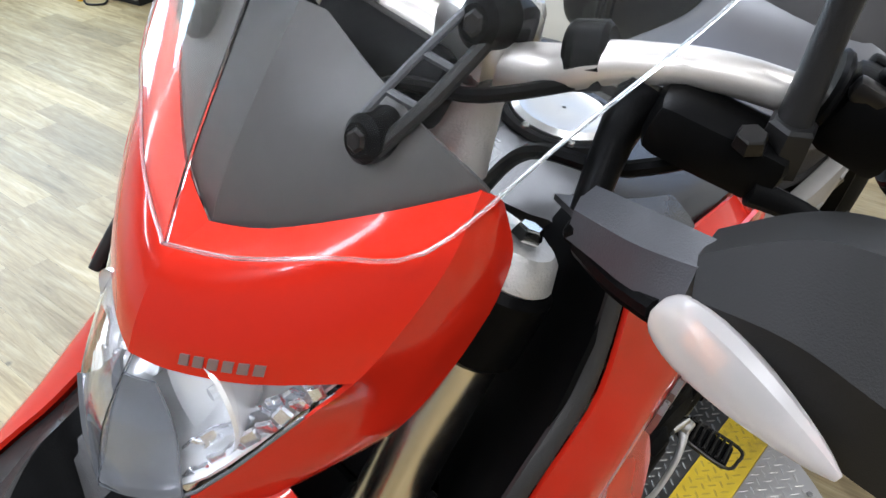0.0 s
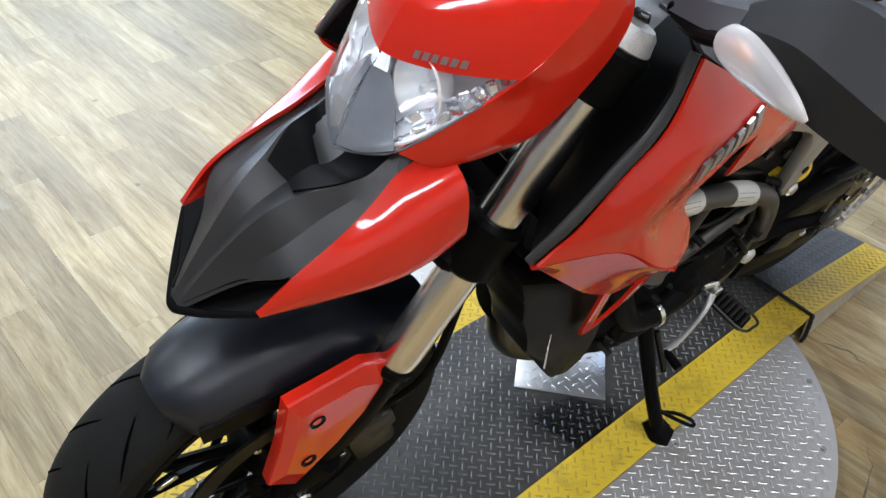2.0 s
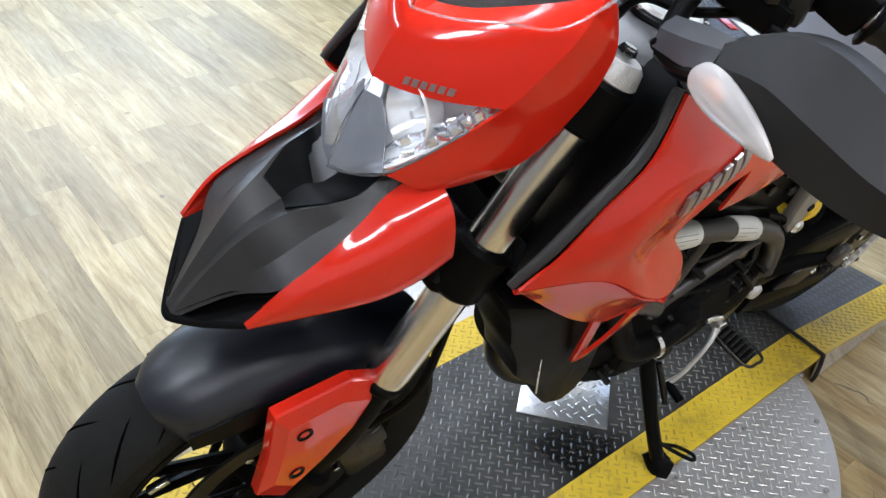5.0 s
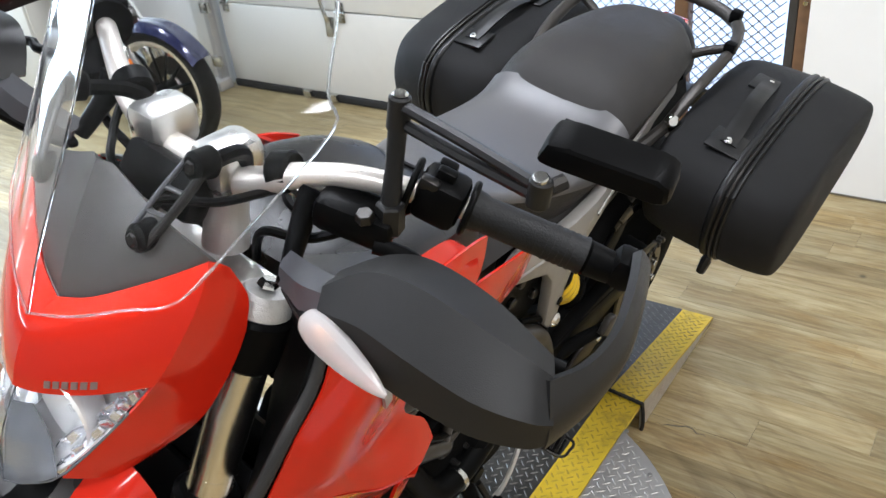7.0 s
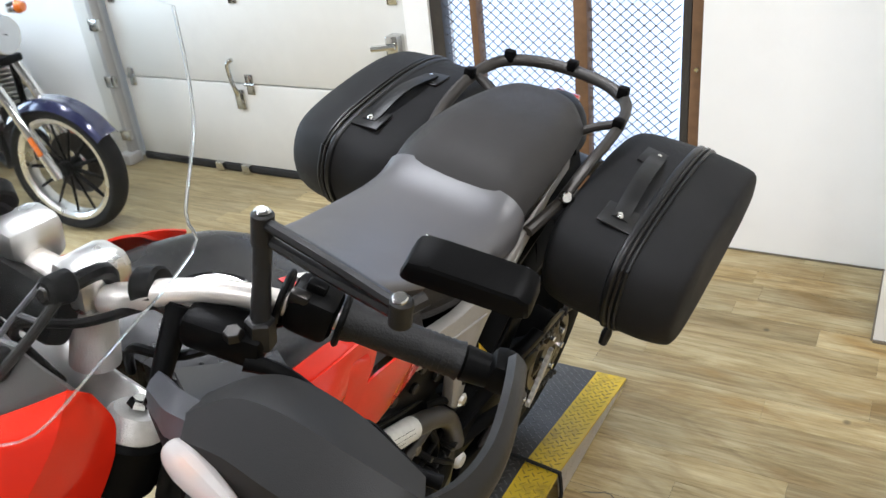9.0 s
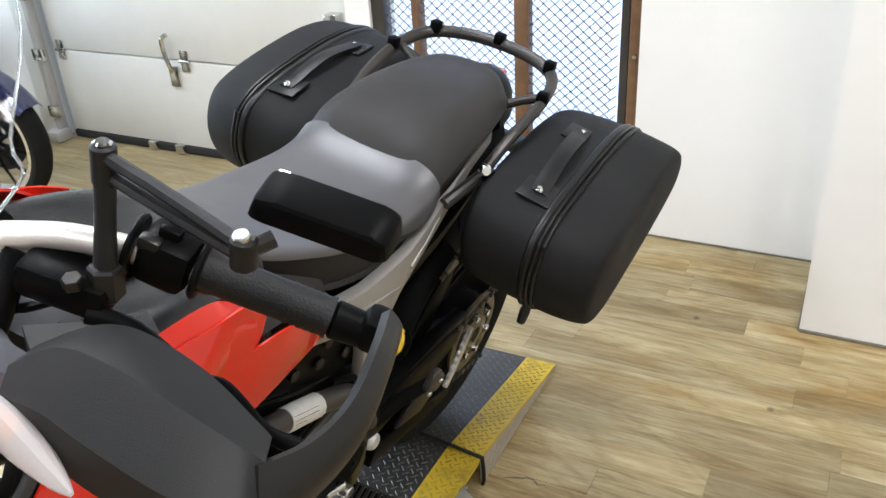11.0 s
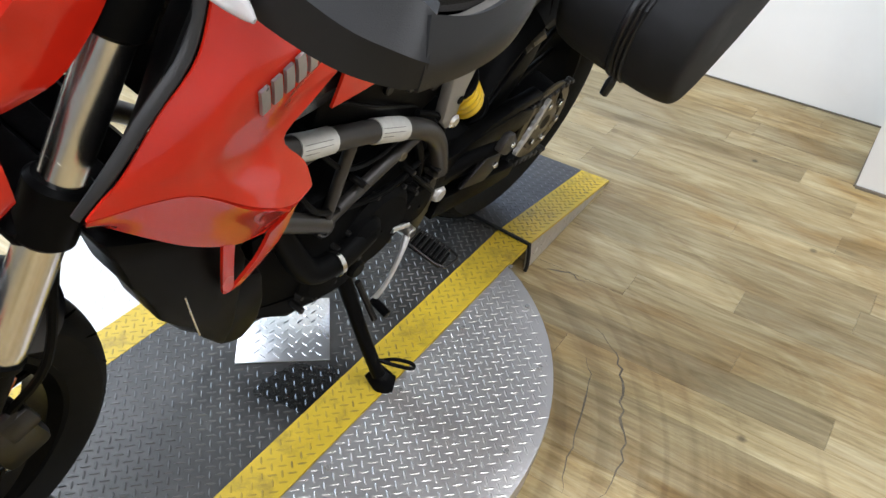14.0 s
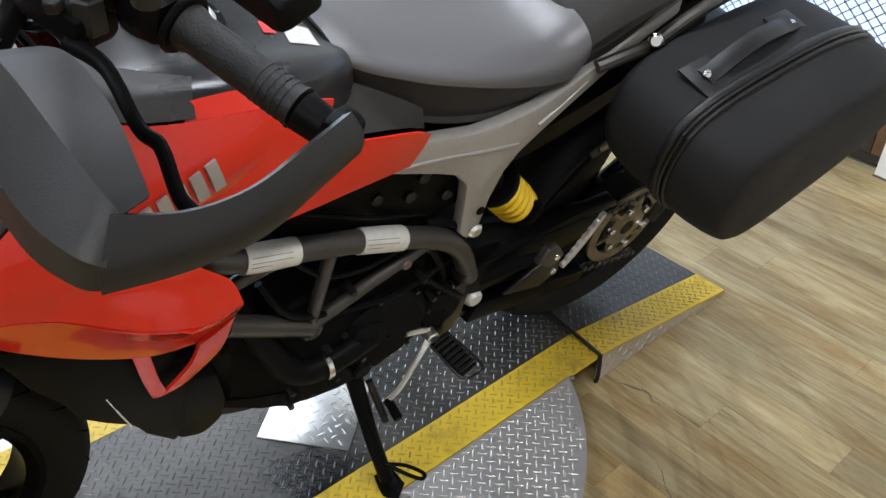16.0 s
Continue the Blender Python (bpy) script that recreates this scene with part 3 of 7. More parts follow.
for z in (0.16, 0.46, 0.76, 1.2):
    part("bracket", box((DX0 - 0.035, YB - 0.055, z), (0.07, 0.025, 0.06), 0.004), STEEL, track)

# barred doorway: dark and brown frame, expanded metal, daylight beyond
gate = thing("security_door", "brown wood and dark steel door with expanded metal mesh", "door", kind="structure")
gy = 2.69
for x, w, m_, nm in ((GX0 + 0.028, 0.056, DARKFR, "post"), (GX1 - 0.06, 0.03, DARKFR, "post"), (GX1 - 0.022, 0.044, WOOD, "post"), (-0.19, 0.052, WOOD, "post"), (-0.625, 0.03, WOOD, "post")):
    part(nm, box((x, gy, 1.1), (w, 0.06, 2.1), 0.004), m_, gate)
for z, h in ((0.075, 0.13), (2.11, 0.08)):
    part("rail", box(((GX0 + GX1) / 2, gy + 0.004, z), (GX1 - GX0 - 0.004, 0.05, h), 0.004), DARKFR, gate)
for bz in (0.18, 0.66):
    part("bolt", rod((GX1 - 0.02, gy - 0.03, bz), (GX1 - 0.02, gy - 0.042, bz), 0.008, 8), STEEL, gate)
# diamond mesh: zigzag strands
vs, fs = [], []


def bar(a, b, w, d):
    i = len(vs)
    ax, az = a
    bx_, bz_ = b
    l = math.hypot(bx_ - ax, bz_ - az)
    ox, oz = -(bz_ - az) / l * w / 2, (bx_ - ax) / l * w / 2
    for y in (gy + 0.006, gy + 0.006 + d):
        vs.extend([(ax + ox, y, az + oz), (bx_ + ox, y, bz_ + oz), (bx_ - ox, y, bz_ - oz), (ax - ox, y, az - oz)])
    fs.extend([(i, i + 1, i + 2, i + 3), (i + 7, i + 6, i + 5, i + 4), (i, i + 4, i + 5, i + 1), (i + 3, i + 2, i + 6, i + 7)])


pw, ph = 0.043, 0.0185
for r in range(int(1.25 / ph)):
    z = 0.15 + r * ph
    for c in range(int(1.0 / pw)):
        x = GX0 + 0.06 + c * pw + (0.5 * pw if r % 2 else 0)
        if x + pw / 2 < GX1 - 0.075:
            bar((x, z), (x + pw / 2, z + ph), 0.0042, 0.002)
            bar((x, z), (x - pw / 2, z + ph), 0.0042, 0.002)
me = bpy.data.meshes.new("mesh_sheet")
me.from_pydata(vs, [], fs)
me.materials.append(MESHMET)
sheet = new("mesh_sheet", me)
sheet.parent = gate
tagged(sheet, "grey expanded metal mesh", "", "", "stuff")
piece("backdrop", box(((GX0 + GX1) / 2, YB + 0.45, 1.1), (1.5, 0.01, 2.3)), glow("outdoor_glow", (0.62, 0.74, 0.95), 1.15),
      "pale blue daylight beyond the barred door", "backdrop")

# ceiling light fittings
for lx, ly in TUBES:
    lf = thing("ceiling_light", "white fluorescent ceiling light fitting, switched on", "ceiling light", pose(lx, ly, CEIL), "ceiling lights")
    part("housing", box((0, 0, -0.05), (0.3, 1.26, 0.09), 0.01), CEILING, lf)
    part("diffuser", box((0, 0, -0.105), (0.24, 1.2, 0.02), 0.006), glow("lit_diffuser", (1.0, 0.95, 0.87), 5.0), lf)

# window in the left wall
win = thing("window_1", "white framed daylight window", "window", kind="structure")
for y in (-0.06, 1.2, 2.46):
    part("window_frame", box((XL - 0.05, y, 1.85), (0.06, 0.06, 1.9), 0.004), WALL, win)
for z in (0.93, 2.77):
    part("window_frame", box((XL - 0.05, 1.2, z), (0.055, 2.58, 0.06), 0.004), WALL, win)

# ---- turntable with its wheel track ----
TC, TR = (0.0, 0.556), 0.618
TX0, TX1, YE = -0.285, 0.293, 0.092       # track edges and yellow border width
Y0, Y1, Y2, Y3 = -0.675, -0.13, 1.2, 1.722  # front ramp end, hinges, rear ramp end
table = thing("turntable", "round tread-plate motorcycle turntable with painted track and ramps", "turntable")
bm = lathe([(0.004, 0.02), (0.004, TR - 0.01), (TH - 0.016, TR - 0.01), (TH - 0.016, 0.02)], (TC[0], TC[1], 0), "z", 96)
part("drum", bm, ALU_PL, table)


def half_disc(side):
    x = TX1 if side > 0 else TX0
    a0 = math.asin(min(1, abs(x) / TR))
    pts = [(TC[0] + side * TR * math.sin(a), TC[1] - TR * math.cos(a)) for a in np.linspace(a0, math.pi - a0, 60)]
    return pts if side > 0 else pts[::-1]


for side in (1, -1):
    part("deck", slab(half_disc(side), TH - 0.012, TH - 0.0015, "z"), ALU_PL, table, "bare tread-plate deck")
part("track", slab([(TX0 + YE, Y1), (TX1 - YE, Y1), (TX1 - YE, Y2), (TX0 + YE, Y2)], TH - 0.01, TH, "z"), BLACK_TR, table, "black painted wheel track")
for x0 in (TX0, TX1 - YE):
    part("border", slab([(x0 + 0.001, Y1), (x0 + YE - 0.001, Y1), (x0 + YE - 0.001, Y2), (x0 + 0.001, Y2)], TH - 0.01, TH + 0.0005, "z"), YELLOW, table, "worn yellow painted border")


def ramp_z(y):
    if y > Y2:
        return TH - (y - Y2) / (Y3 - Y2) * (TH - 0.008)
    if y < Y1:
        return TH - (Y1 - y) / (Y1 - Y0) * (TH - 0.008)
    return TH


def ramp_top(x0, x1, ya, yb, th=0.006):
    bm = bmesh.new()
    zs = [(x0, ya), (x1, ya), (x1, yb), (x0, yb)]
    lo = [bm.verts.new((x, y, ramp_z(y) - th)) for x, y in zs]
    hi = [bm.verts.new((x, y, ramp_z(y))) for x, y in zs]
    bm.faces.new(hi)
    bm.faces.new(lo[::-1])
    for i in range(4):
        bm.faces.new((lo[i], lo[(i + 1) % 4], hi[(i + 1) % 4], hi[i]))
    return bm


for ya, yb in ((Y2 + 0.004, Y3), (Y0, Y1 - 0.004)):
    rp = part("ramp", ramp_top(TX0 + YE, TX1 - YE, ya, yb), BLACK_TR, table, "sloping black painted ramp")
    for x0 in (TX0, TX1 - YE):
        part("border", ramp_top(x0 + 0.001, x0 + YE - 0.001, ya, yb), YELLOW, rp, "yellow ramp border")
    for x in (TX0 + 0.003, TX1 - 0.003):
        bm = bmesh.new()
        far = yb if ya > 0 else ya
        near = ya if ya > 0 else yb
        q = [(near, 0.001), (far, 0.001), (far, ramp_z(far) - 0.006), (near, TH - 0.006)]
        a = [bm.verts.new((x - 0.002, y, z)) for y, z in q]
        b = [bm.verts.new((x + 0.002, y, z)) for y, z in q]
        bm.faces.new(a)
        bm.faces.new(b[::-1])
        for i in range(4):
            bm.faces.new((a[i], b[i], b[(i + 1) % 4], a[(i + 1) % 4]))
        part("side", bm, ALU_PL, rp, "bare tread-plate side")

# raised lugs of the tread plate, alternating two ways


def lugs(name, inside, zf, material, parent, pitch=0.0178, ang=radians(45), high=0.0011):
    vs, fs = [], []
    ca, sa = math.cos(ang), math.sin(ang)
    for i in range(-100, 125):
        for j in range(-100, 125):
            u, w = i * pitch, j * pitch
            x, y = TC[0] + u * ca - w * sa, TC[1] + u * sa + w * ca
            if not inside(x, y):
                continue
            th = ang + (radians(90) if (i + j) % 2 else 0)
            k = len(vs)
            dx, dy = math.cos(th), math.sin(th)
            L, W, Hh = 0.0105, 0.0027, high
            base = [(-L, 0), (-L * 0.45, -W), (L * 0.45, -W), (L, 0), (L * 0.45, W), (-L * 0.45, W)]
            top = [(-L * 0.6, 0), (L * 0.6, 0)]
            for a, b in base:
                px, py = x + a * dx - b * dy, y + a * dy + b * dx
                vs.append((px, py, zf(px, py)))
            for a, b in top:
                px, py = x + a * dx - b * dy, y + a * dy + b * dx
                vs.append((px, py, zf(px, py) + Hh))
            fs.extend([(k, k + 1, k + 6), (k + 1, k + 2, k + 7, k + 6), (k + 2, k + 3, k + 7), (k + 3, k + 4, k + 7), (k + 4, k + 5, k + 6, k + 7), (k + 5, k, k + 6)])
    me = bpy.data.meshes.new(name)
    me.from_pydata(vs, [], fs)
    me.materials.append(material)
    for p in me.polygons:
        p.use_smooth = False
    ob = new(name, me)
    ob.parent = parent
    return tagged(ob, kind="stuff")


def on_track(x, y):
    return Y0 + 0.01 < y < Y3 - 0.01 and TX0 + 0.008 < x < TX1 - 0.008


PLC, PLA, PLS = (0.02, 0.62), radians(39.6), 0.095  # bright patch plate


def on_patch(x, y, grow=0.012):
    dx, dy = x - PLC[0], y - PLC[1]
    return abs(dx * math.cos(PLA) + dy * math.sin(PLA)) < PLS + grow and abs(-dx * math.sin(PLA) + dy * math.cos(PLA)) < PLS + grow


lugs("lug", lambda x, y: not (TX0 - 0.008 < x < TX1 + 0.008) and math.hypot(x - TC[0], y - TC[1]) < TR - 0.012, lambda x, y: TH - 0.0016, ALU_PL, table)
lugs("lug", lambda x, y: on_track(x, y) and TX0 + YE + 0.004 < x < TX1 - YE - 0.004 and not on_patch(x, y), lambda x, y: ramp_z(y) - 0.0001, BLACK_LUG, table, high=0.0015)
lugs("lug", lambda x, y: on_track(x, y) and not (TX0 + YE - 0.006 < x < TX1 - YE + 0.006), lambda x, y: ramp_z(y) + 0.0002, YELLOW_LUG, table)
pc = [(PLC[0] + a * math.cos(PLA) - b * math.sin(PLA), PLC[1] + a * math.sin(PLA) + b * math.cos(PLA)) for a, b in ((-PLS, -PLS), (PLS, -PLS), (PLS, PLS), (-PLS, PLS))]
patch = part("patch_plate", slab(pc, TH + 0.001, TH + 0.004, "z", 0.0008), PLATE_NEW, table, "bright bare tread-plate patch")
lugs("lug", lambda x, y: on_patch(x, y, -0.012), lambda x, y: TH + 0.0039, PLATE_NEW, patch, 0.0205, PLA + radians(45))
for bx_, by_ in ((0.513, 0.849), (0.563, 0.62), (0.321, 0.853), (0.318, 0.627), (0.50, 0.42), (0.32, 0.40), (-0.32, 0.627), (-0.5, 0.7), (-0.33, 0.85), (0.30, 1.10), (0.4, 1.0)):
    bm = _rod(V(bx_, by_, TH - 0.002), V(bx_, by_, TH + 0.003), 0.006, 0.0055, 0.001, 8, None)
    part("bolt", bm, SUBFR, table)
# lugs standing on the ramp's side, seen edge-on
vs, fs = [], []
for j in range(22):
    for k in range(3):
        y, z = Y2 + 0.015 + j * 0.0225, 0.012 + k * 0.0235
        if z < ramp_z(y) - 0.014:
            i = len(vs)
            s = 1 if (j + k) % 2 else -1
            for a, b in ((-0.011, -0.0028), (0.011, -0.0028), (0.011, 0.0028), (-0.011, 0.0028)):
                vs.append((TX1 - 0.001 + 0.0001, y + (a - b * s) * 0.7, z + (a * s + b) * 0.7))
            vs.append((TX1 + 0.0016, y, z))
            fs.extend([(i, i + 1, i + 4), (i + 1, i + 2, i + 4), (i + 2, i + 3, i + 4), (i + 3, i, i + 4)])
me = bpy.data.meshes.new("lug")
me.from_pydata(vs, [], fs)
me.materials.append(ALU_PL)
lo = new("lug", me)
lo.parent = table
tagged(lo, kind="stuff")
# lugs round the drum's upright rim
vs, fs = [], []
for j in range(160):
    a = j / 160 * math.tau
    for k in range(3):
        z = 0.014 + k * 0.0235
        i, s_ = len(vs), (1 if (j + k) % 2 else -1)
        for p, q_ in ((-0.010, -0.0026), (0.010, -0.0026), (0.010, 0.0026), (-0.010, 0.0026)):
            u, w = (p - q_ * s_) * 0.7, (p * s_ + q_) * 0.7
            a2 = a + u / TR
            vs.append((TC[0] + (TR - 0.0101) * math.cos(a2), TC[1] + (TR - 0.0101) * math.sin(a2), z + w))
        vs.append((TC[0] + (TR - 0.0088) * math.cos(a), TC[1] + (TR - 0.0088) * math.sin(a), z))
        fs.extend([(i, i + 1, i + 4), (i + 1, i + 2, i + 4), (i + 2, i + 3, i + 4), (i + 3, i, i + 4)])
me = bpy.data.meshes.new("lug")
me.from_pydata(vs, [], fs)
me.materials.append(ALU_PL)
lo = new("lug", me)
lo.parent = table
tagged(lo, kind="stuff")
cord = piece("hinge_cord", tube([(-0.05, 1.235, TH + 0.006), (0.15, 1.215, TH + 0.005), (0.285, 1.2, TH + 0.005), (0.297, 1.199, TH - 0.002), (0.299, 1.2, 0.03), (0.295, 1.2, 0.006)], 0.0048, 8), CORD,
             "black cord lying across the rear ramp hinge", "cord", "")
piece("hinge_cord", tube([(0.02, -0.12, TH + 0.006), (0.14, -0.13, TH + 0.005), (0.285, -0.145, TH + 0.005), (0.297, -0.145, TH - 0.002), (0.299, -0.145, 0.006)], 0.0045, 8), CORD,
      "black cord lying across the front ramp hinge", "cord", "")

# ---- the motorcycle ----
# its own axes: x to its left, y from front to rear, z up from the wheels' contact
BIKE = pose(-0.043, -0.12, TH + 0.002, 0, 13.7, -3.5)
bike = thing("motorcycle", "red and black sport touring motorcycle leaning on its sidestand", "motorcycle", BIKE)
S = pose(-0.004, 0.006, 0.022)                                          # handlebar with its guards and mirrors
S2 = pose(0, 0, 0)                                                       # fork and front wheel
NOSE = pose(0, 0.0175, -0.016) @ Matrix.Diagonal((0.85, 1, 1, 1))        # fairing, lamp and screen
BEAK = pose(-0.01, 0.15, 0.85, 6) @ pose(0, -0.15, -0.85) @ Matrix.Diagonal((0.96, 1, 1, 1))


def vee(row, k=0.3):
    """Flattens each half of a row towards a straight line from centre to edge, so that a crisp keel stays."""
    P = [Vector(p) for p in row]
    c = min(P, key=lambda p: abs(p.x))
    out = []
    for p in P:
        e = P[-1] if p.x >= 0 else P[0]
        f = 0 if e.x == c.x else (p.x - c.x) / (e.x - c.x)
        line = c.lerp(e, f)
        out.append(Vector((p.x, line.y + (p.y - line.y) * k, line.z + (p.z - line.z) * k)))
    return out


def tyre(r, w, rim, c):
    h = w / 2
    prof = []
    for a in np.linspace(-78, 78, 15):
        prof.append((h * math.sin(radians(a)) * 1.0, r - (h * 0.62) * (1 - math.cos(radians(a)))))
    prof = [(s, q) for s, q in prof]
    prof += [(h * 0.93, r - h * 0.75), (h * 0.72, rim + 0.004), (h * 0.6, rim - 0.004), (-h * 0.6, rim - 0.004), (-h * 0.72, rim + 0.004), (-h * 0.93, r - h * 0.75)]
    return lathe(prof, c, "x", 72)


def grooves(r, w, c, n=22):
    """Slanted tread cuts, as dark slivers that hug the crown."""
    bm = bmesh.new()
    h = w / 2
    for k in range(n):
        for s in (1, -1):
            base = (k + (0.5 if s > 0 else 0)) / n * math.tau
            pts = []
            for i in range(6):
                f = i / 5
                a = radians(6 + 58 * f)
                x = s * h * math.sin(a)
                rr = r - h * 0.62 * (1 - math.cos(a)) - 0.0014
                th = base + 0.30 * f
                pts.append(V(c[0] + x, c[1] + rr * math.cos(th), c[2] + rr * math.sin(th)))
            tube(pts, [0.0008, 0.0022, 0.0026, 0.0022, 0.0008], 5, 2, bm)
    return bm


def wheel(name, c, r, w, rim, xf, label, rim_w):
    wh = new(name)
    wh.parent = bike
    if xf is not None:
        wh.matrix_local = xf
    tagged(wh, label)
    part("tyre", tyre(r, w, rim, c), RUBBER, wh)
    tagged(part("tread_groove", grooves(r, w, c), GROOVE, wh), kind="stuff")
    hw = rim_w / 2
    part("rim", lathe([(-hw, rim + 0.006), (hw, rim + 0.006), (hw, rim - 0.004), (hw * 0.7, rim - 0.02), (-hw * 0.7, rim - 0.02), (-hw, rim - 0.004)], c, "x", 60), BLACK_PL, wh)
    part("hub", lathe([(-0.05, 0.012), (-0.05, 0.03), (-0.02, 0.042), (0.02, 0.042), (0.05, 0.03), (0.05, 0.012)], c, "x", 32), BLACK_PL, wh)
    for k in range(10):
        a = (k // 2) / 5 * math.tau + (0.19 if k % 2 else -0.19) + 0.4
        a0 = (k // 2) / 5 * math.tau + (0.1 if k % 2 else -0.1) + 0.4
        p0 = V(c[0], c[1] + 0.035 * math.cos(a0), c[2] + 0.035 * math.sin(a0))
        p1 = V(c[0], c[1] + (rim - 0.012) * math.cos(a), c[2] + (rim - 0.012) * math.sin(a))
        part("spoke", tube([p0, p1], [0.013, 0.0095], 8, 3, None, 0.8), BLACK_PL, wh)
    return wh


def rotor(r, inner, c, n=16):
    bm = lathe([(-0.0025, inner), (-0.0025, r), (0.0025, r), (0.0025, inner)], c, "x", 60)
    return bm


FW = (-0.013, 0.022, 0.300)
fw = wheel("front_wheel", FW, 0.301, 0.118, 0.218, S2, "black cast front wheel with road tyre", 0.09)
for x in (0.062, -0.062):
    part("brake_disc", rotor(0.15, 0.118, (x + FW[0], FW[1], FW[2])), DARKMET, fw, "dark steel brake disc")
    part("carrier", lathe([(x - 0.005, 0.034), (x - 0.005, 0.052), (x + 0.003, 0.052), (x + 0.003, 0.034)], FW, "x", 32), BLACK_PL, fw)
    for k in range(8):
        a = k / 8 * math.tau + 0.2
        u, w = math.cos(a), math.sin(a)
        part("carrier_arm", tube([V(x + FW[0] - 0.002, FW[1] + 0.048 * u, FW[2] + 0.048 * w), V(x + FW[0], FW[1] + 0.118 * math.cos(a + 0.16), FW[2] + 0.118 * math.sin(a + 0.16))], [0.008, 0.006], 8, 2, None, 0.5), BLACK_PL, fw)
        part("disc_button", _rod(V(x + FW[0] - 0.005, FW[1] + 0.12 * math.cos(a + 0.16), FW[2] + 0.12 * math.sin(a + 0.16)), V(x + FW[0] + 0.006, FW[1] + 0.12 * math.cos(a + 0.16), FW[2] + 0.12 * math.sin(a + 0.16)), 0.0065, 0.006, 0.001, 10, None), STEEL, fw)
part("axle", _rod(V(-0.116, 0.021, 0.306), V(0.104, 0.021, 0.306), 0.015, 0.015, 0.003, 16, None), SATIN, fw, "silver axle")
part("axle_nut", lathe([(0.094, 0.002), (0.094, 0.019), (0.106, 0.0185), (0.109, 0.016), (0.109, 0.010), (0.103, 0.008), (0.103, 0.002)], (0, 0.021, 0.306), "x", 24), CHROME, fw, "bright hollow axle nut")
part("valve_weight", box((0.03, -0.135, 0.41), (0.012, 0.03, 0.012), 0.003, (20, 0, 0)), STEEL, fw)
RW = (0.005, 1.415, 0.335)
rw = wheel("rear_wheel", RW, 0.333, 0.182, 0.235, None, "black cast rear wheel with wide road tyre", 0.14)

# sprocket with holes, chain run
part("sprocket", lathe([(0.122, 0.078), (0.122, 0.102), (0.128, 0.102), (0.128, 0.078)], (0, RW[1], RW[2]), "x", 60), BRASS, rw, "worn brass-coloured rear sprocket")
part("sprocket_carrier", lathe([(0.118, 0.02), (0.118, 0.055), (0.132, 0.055), (0.136, 0.02)], (0, RW[1], RW[2]), "x", 40), BRASS, rw)
for k in range(6):
    a = k / 6 * math.tau + 0.3
    part("sprocket_arm", tube([(0.125, RW[1] + 0.05 * math.cos(a), RW[2] + 0.05 * math.sin(a)), (0.125, RW[1] + 0.082 * math.cos(a), RW[2] + 0.082 * math.sin(a))], [0.014, 0.010], 8, 2, None, 0.5), BRASS, rw)
    part("nut", _rod(V(0.13, RW[1] + 0.055 * math.cos(a + 0.5), RW[2] + 0.055 * math.sin(a + 0.5)), V(0.142, RW[1] + 0.055 * math.cos(a + 0.5), RW[2] + 0.055 * math.sin(a + 0.5)), 0.009, 0.008, 0.001, 6, None), STEEL, rw)
ch = new("chain")
ch.parent = bike
tagged(ch, "steel drive chain")
for k in range(46):
    f = k / 45
    for (ya, za, yb, zb) in ((0.93, 0.40, 1.495, 0.416), (0.93, 0.315, 1.495, 0.208)):
        y, z = ya + (yb - ya) * f, za + (zb - za) * f
        part("link", box((0.125, y, z), (0.02 if k % 2 else 0.014, 0.0125, 0.012), 0.003, seg=1), CHAIN, ch)

# forks
lo_, hi_ = V(0.098, 0.02, 0.305), V(0.120, 0.312, 1.03)
ax_ = (hi_ - lo_).normalized()


def fk(s):
    return lo_ + ax_ * s


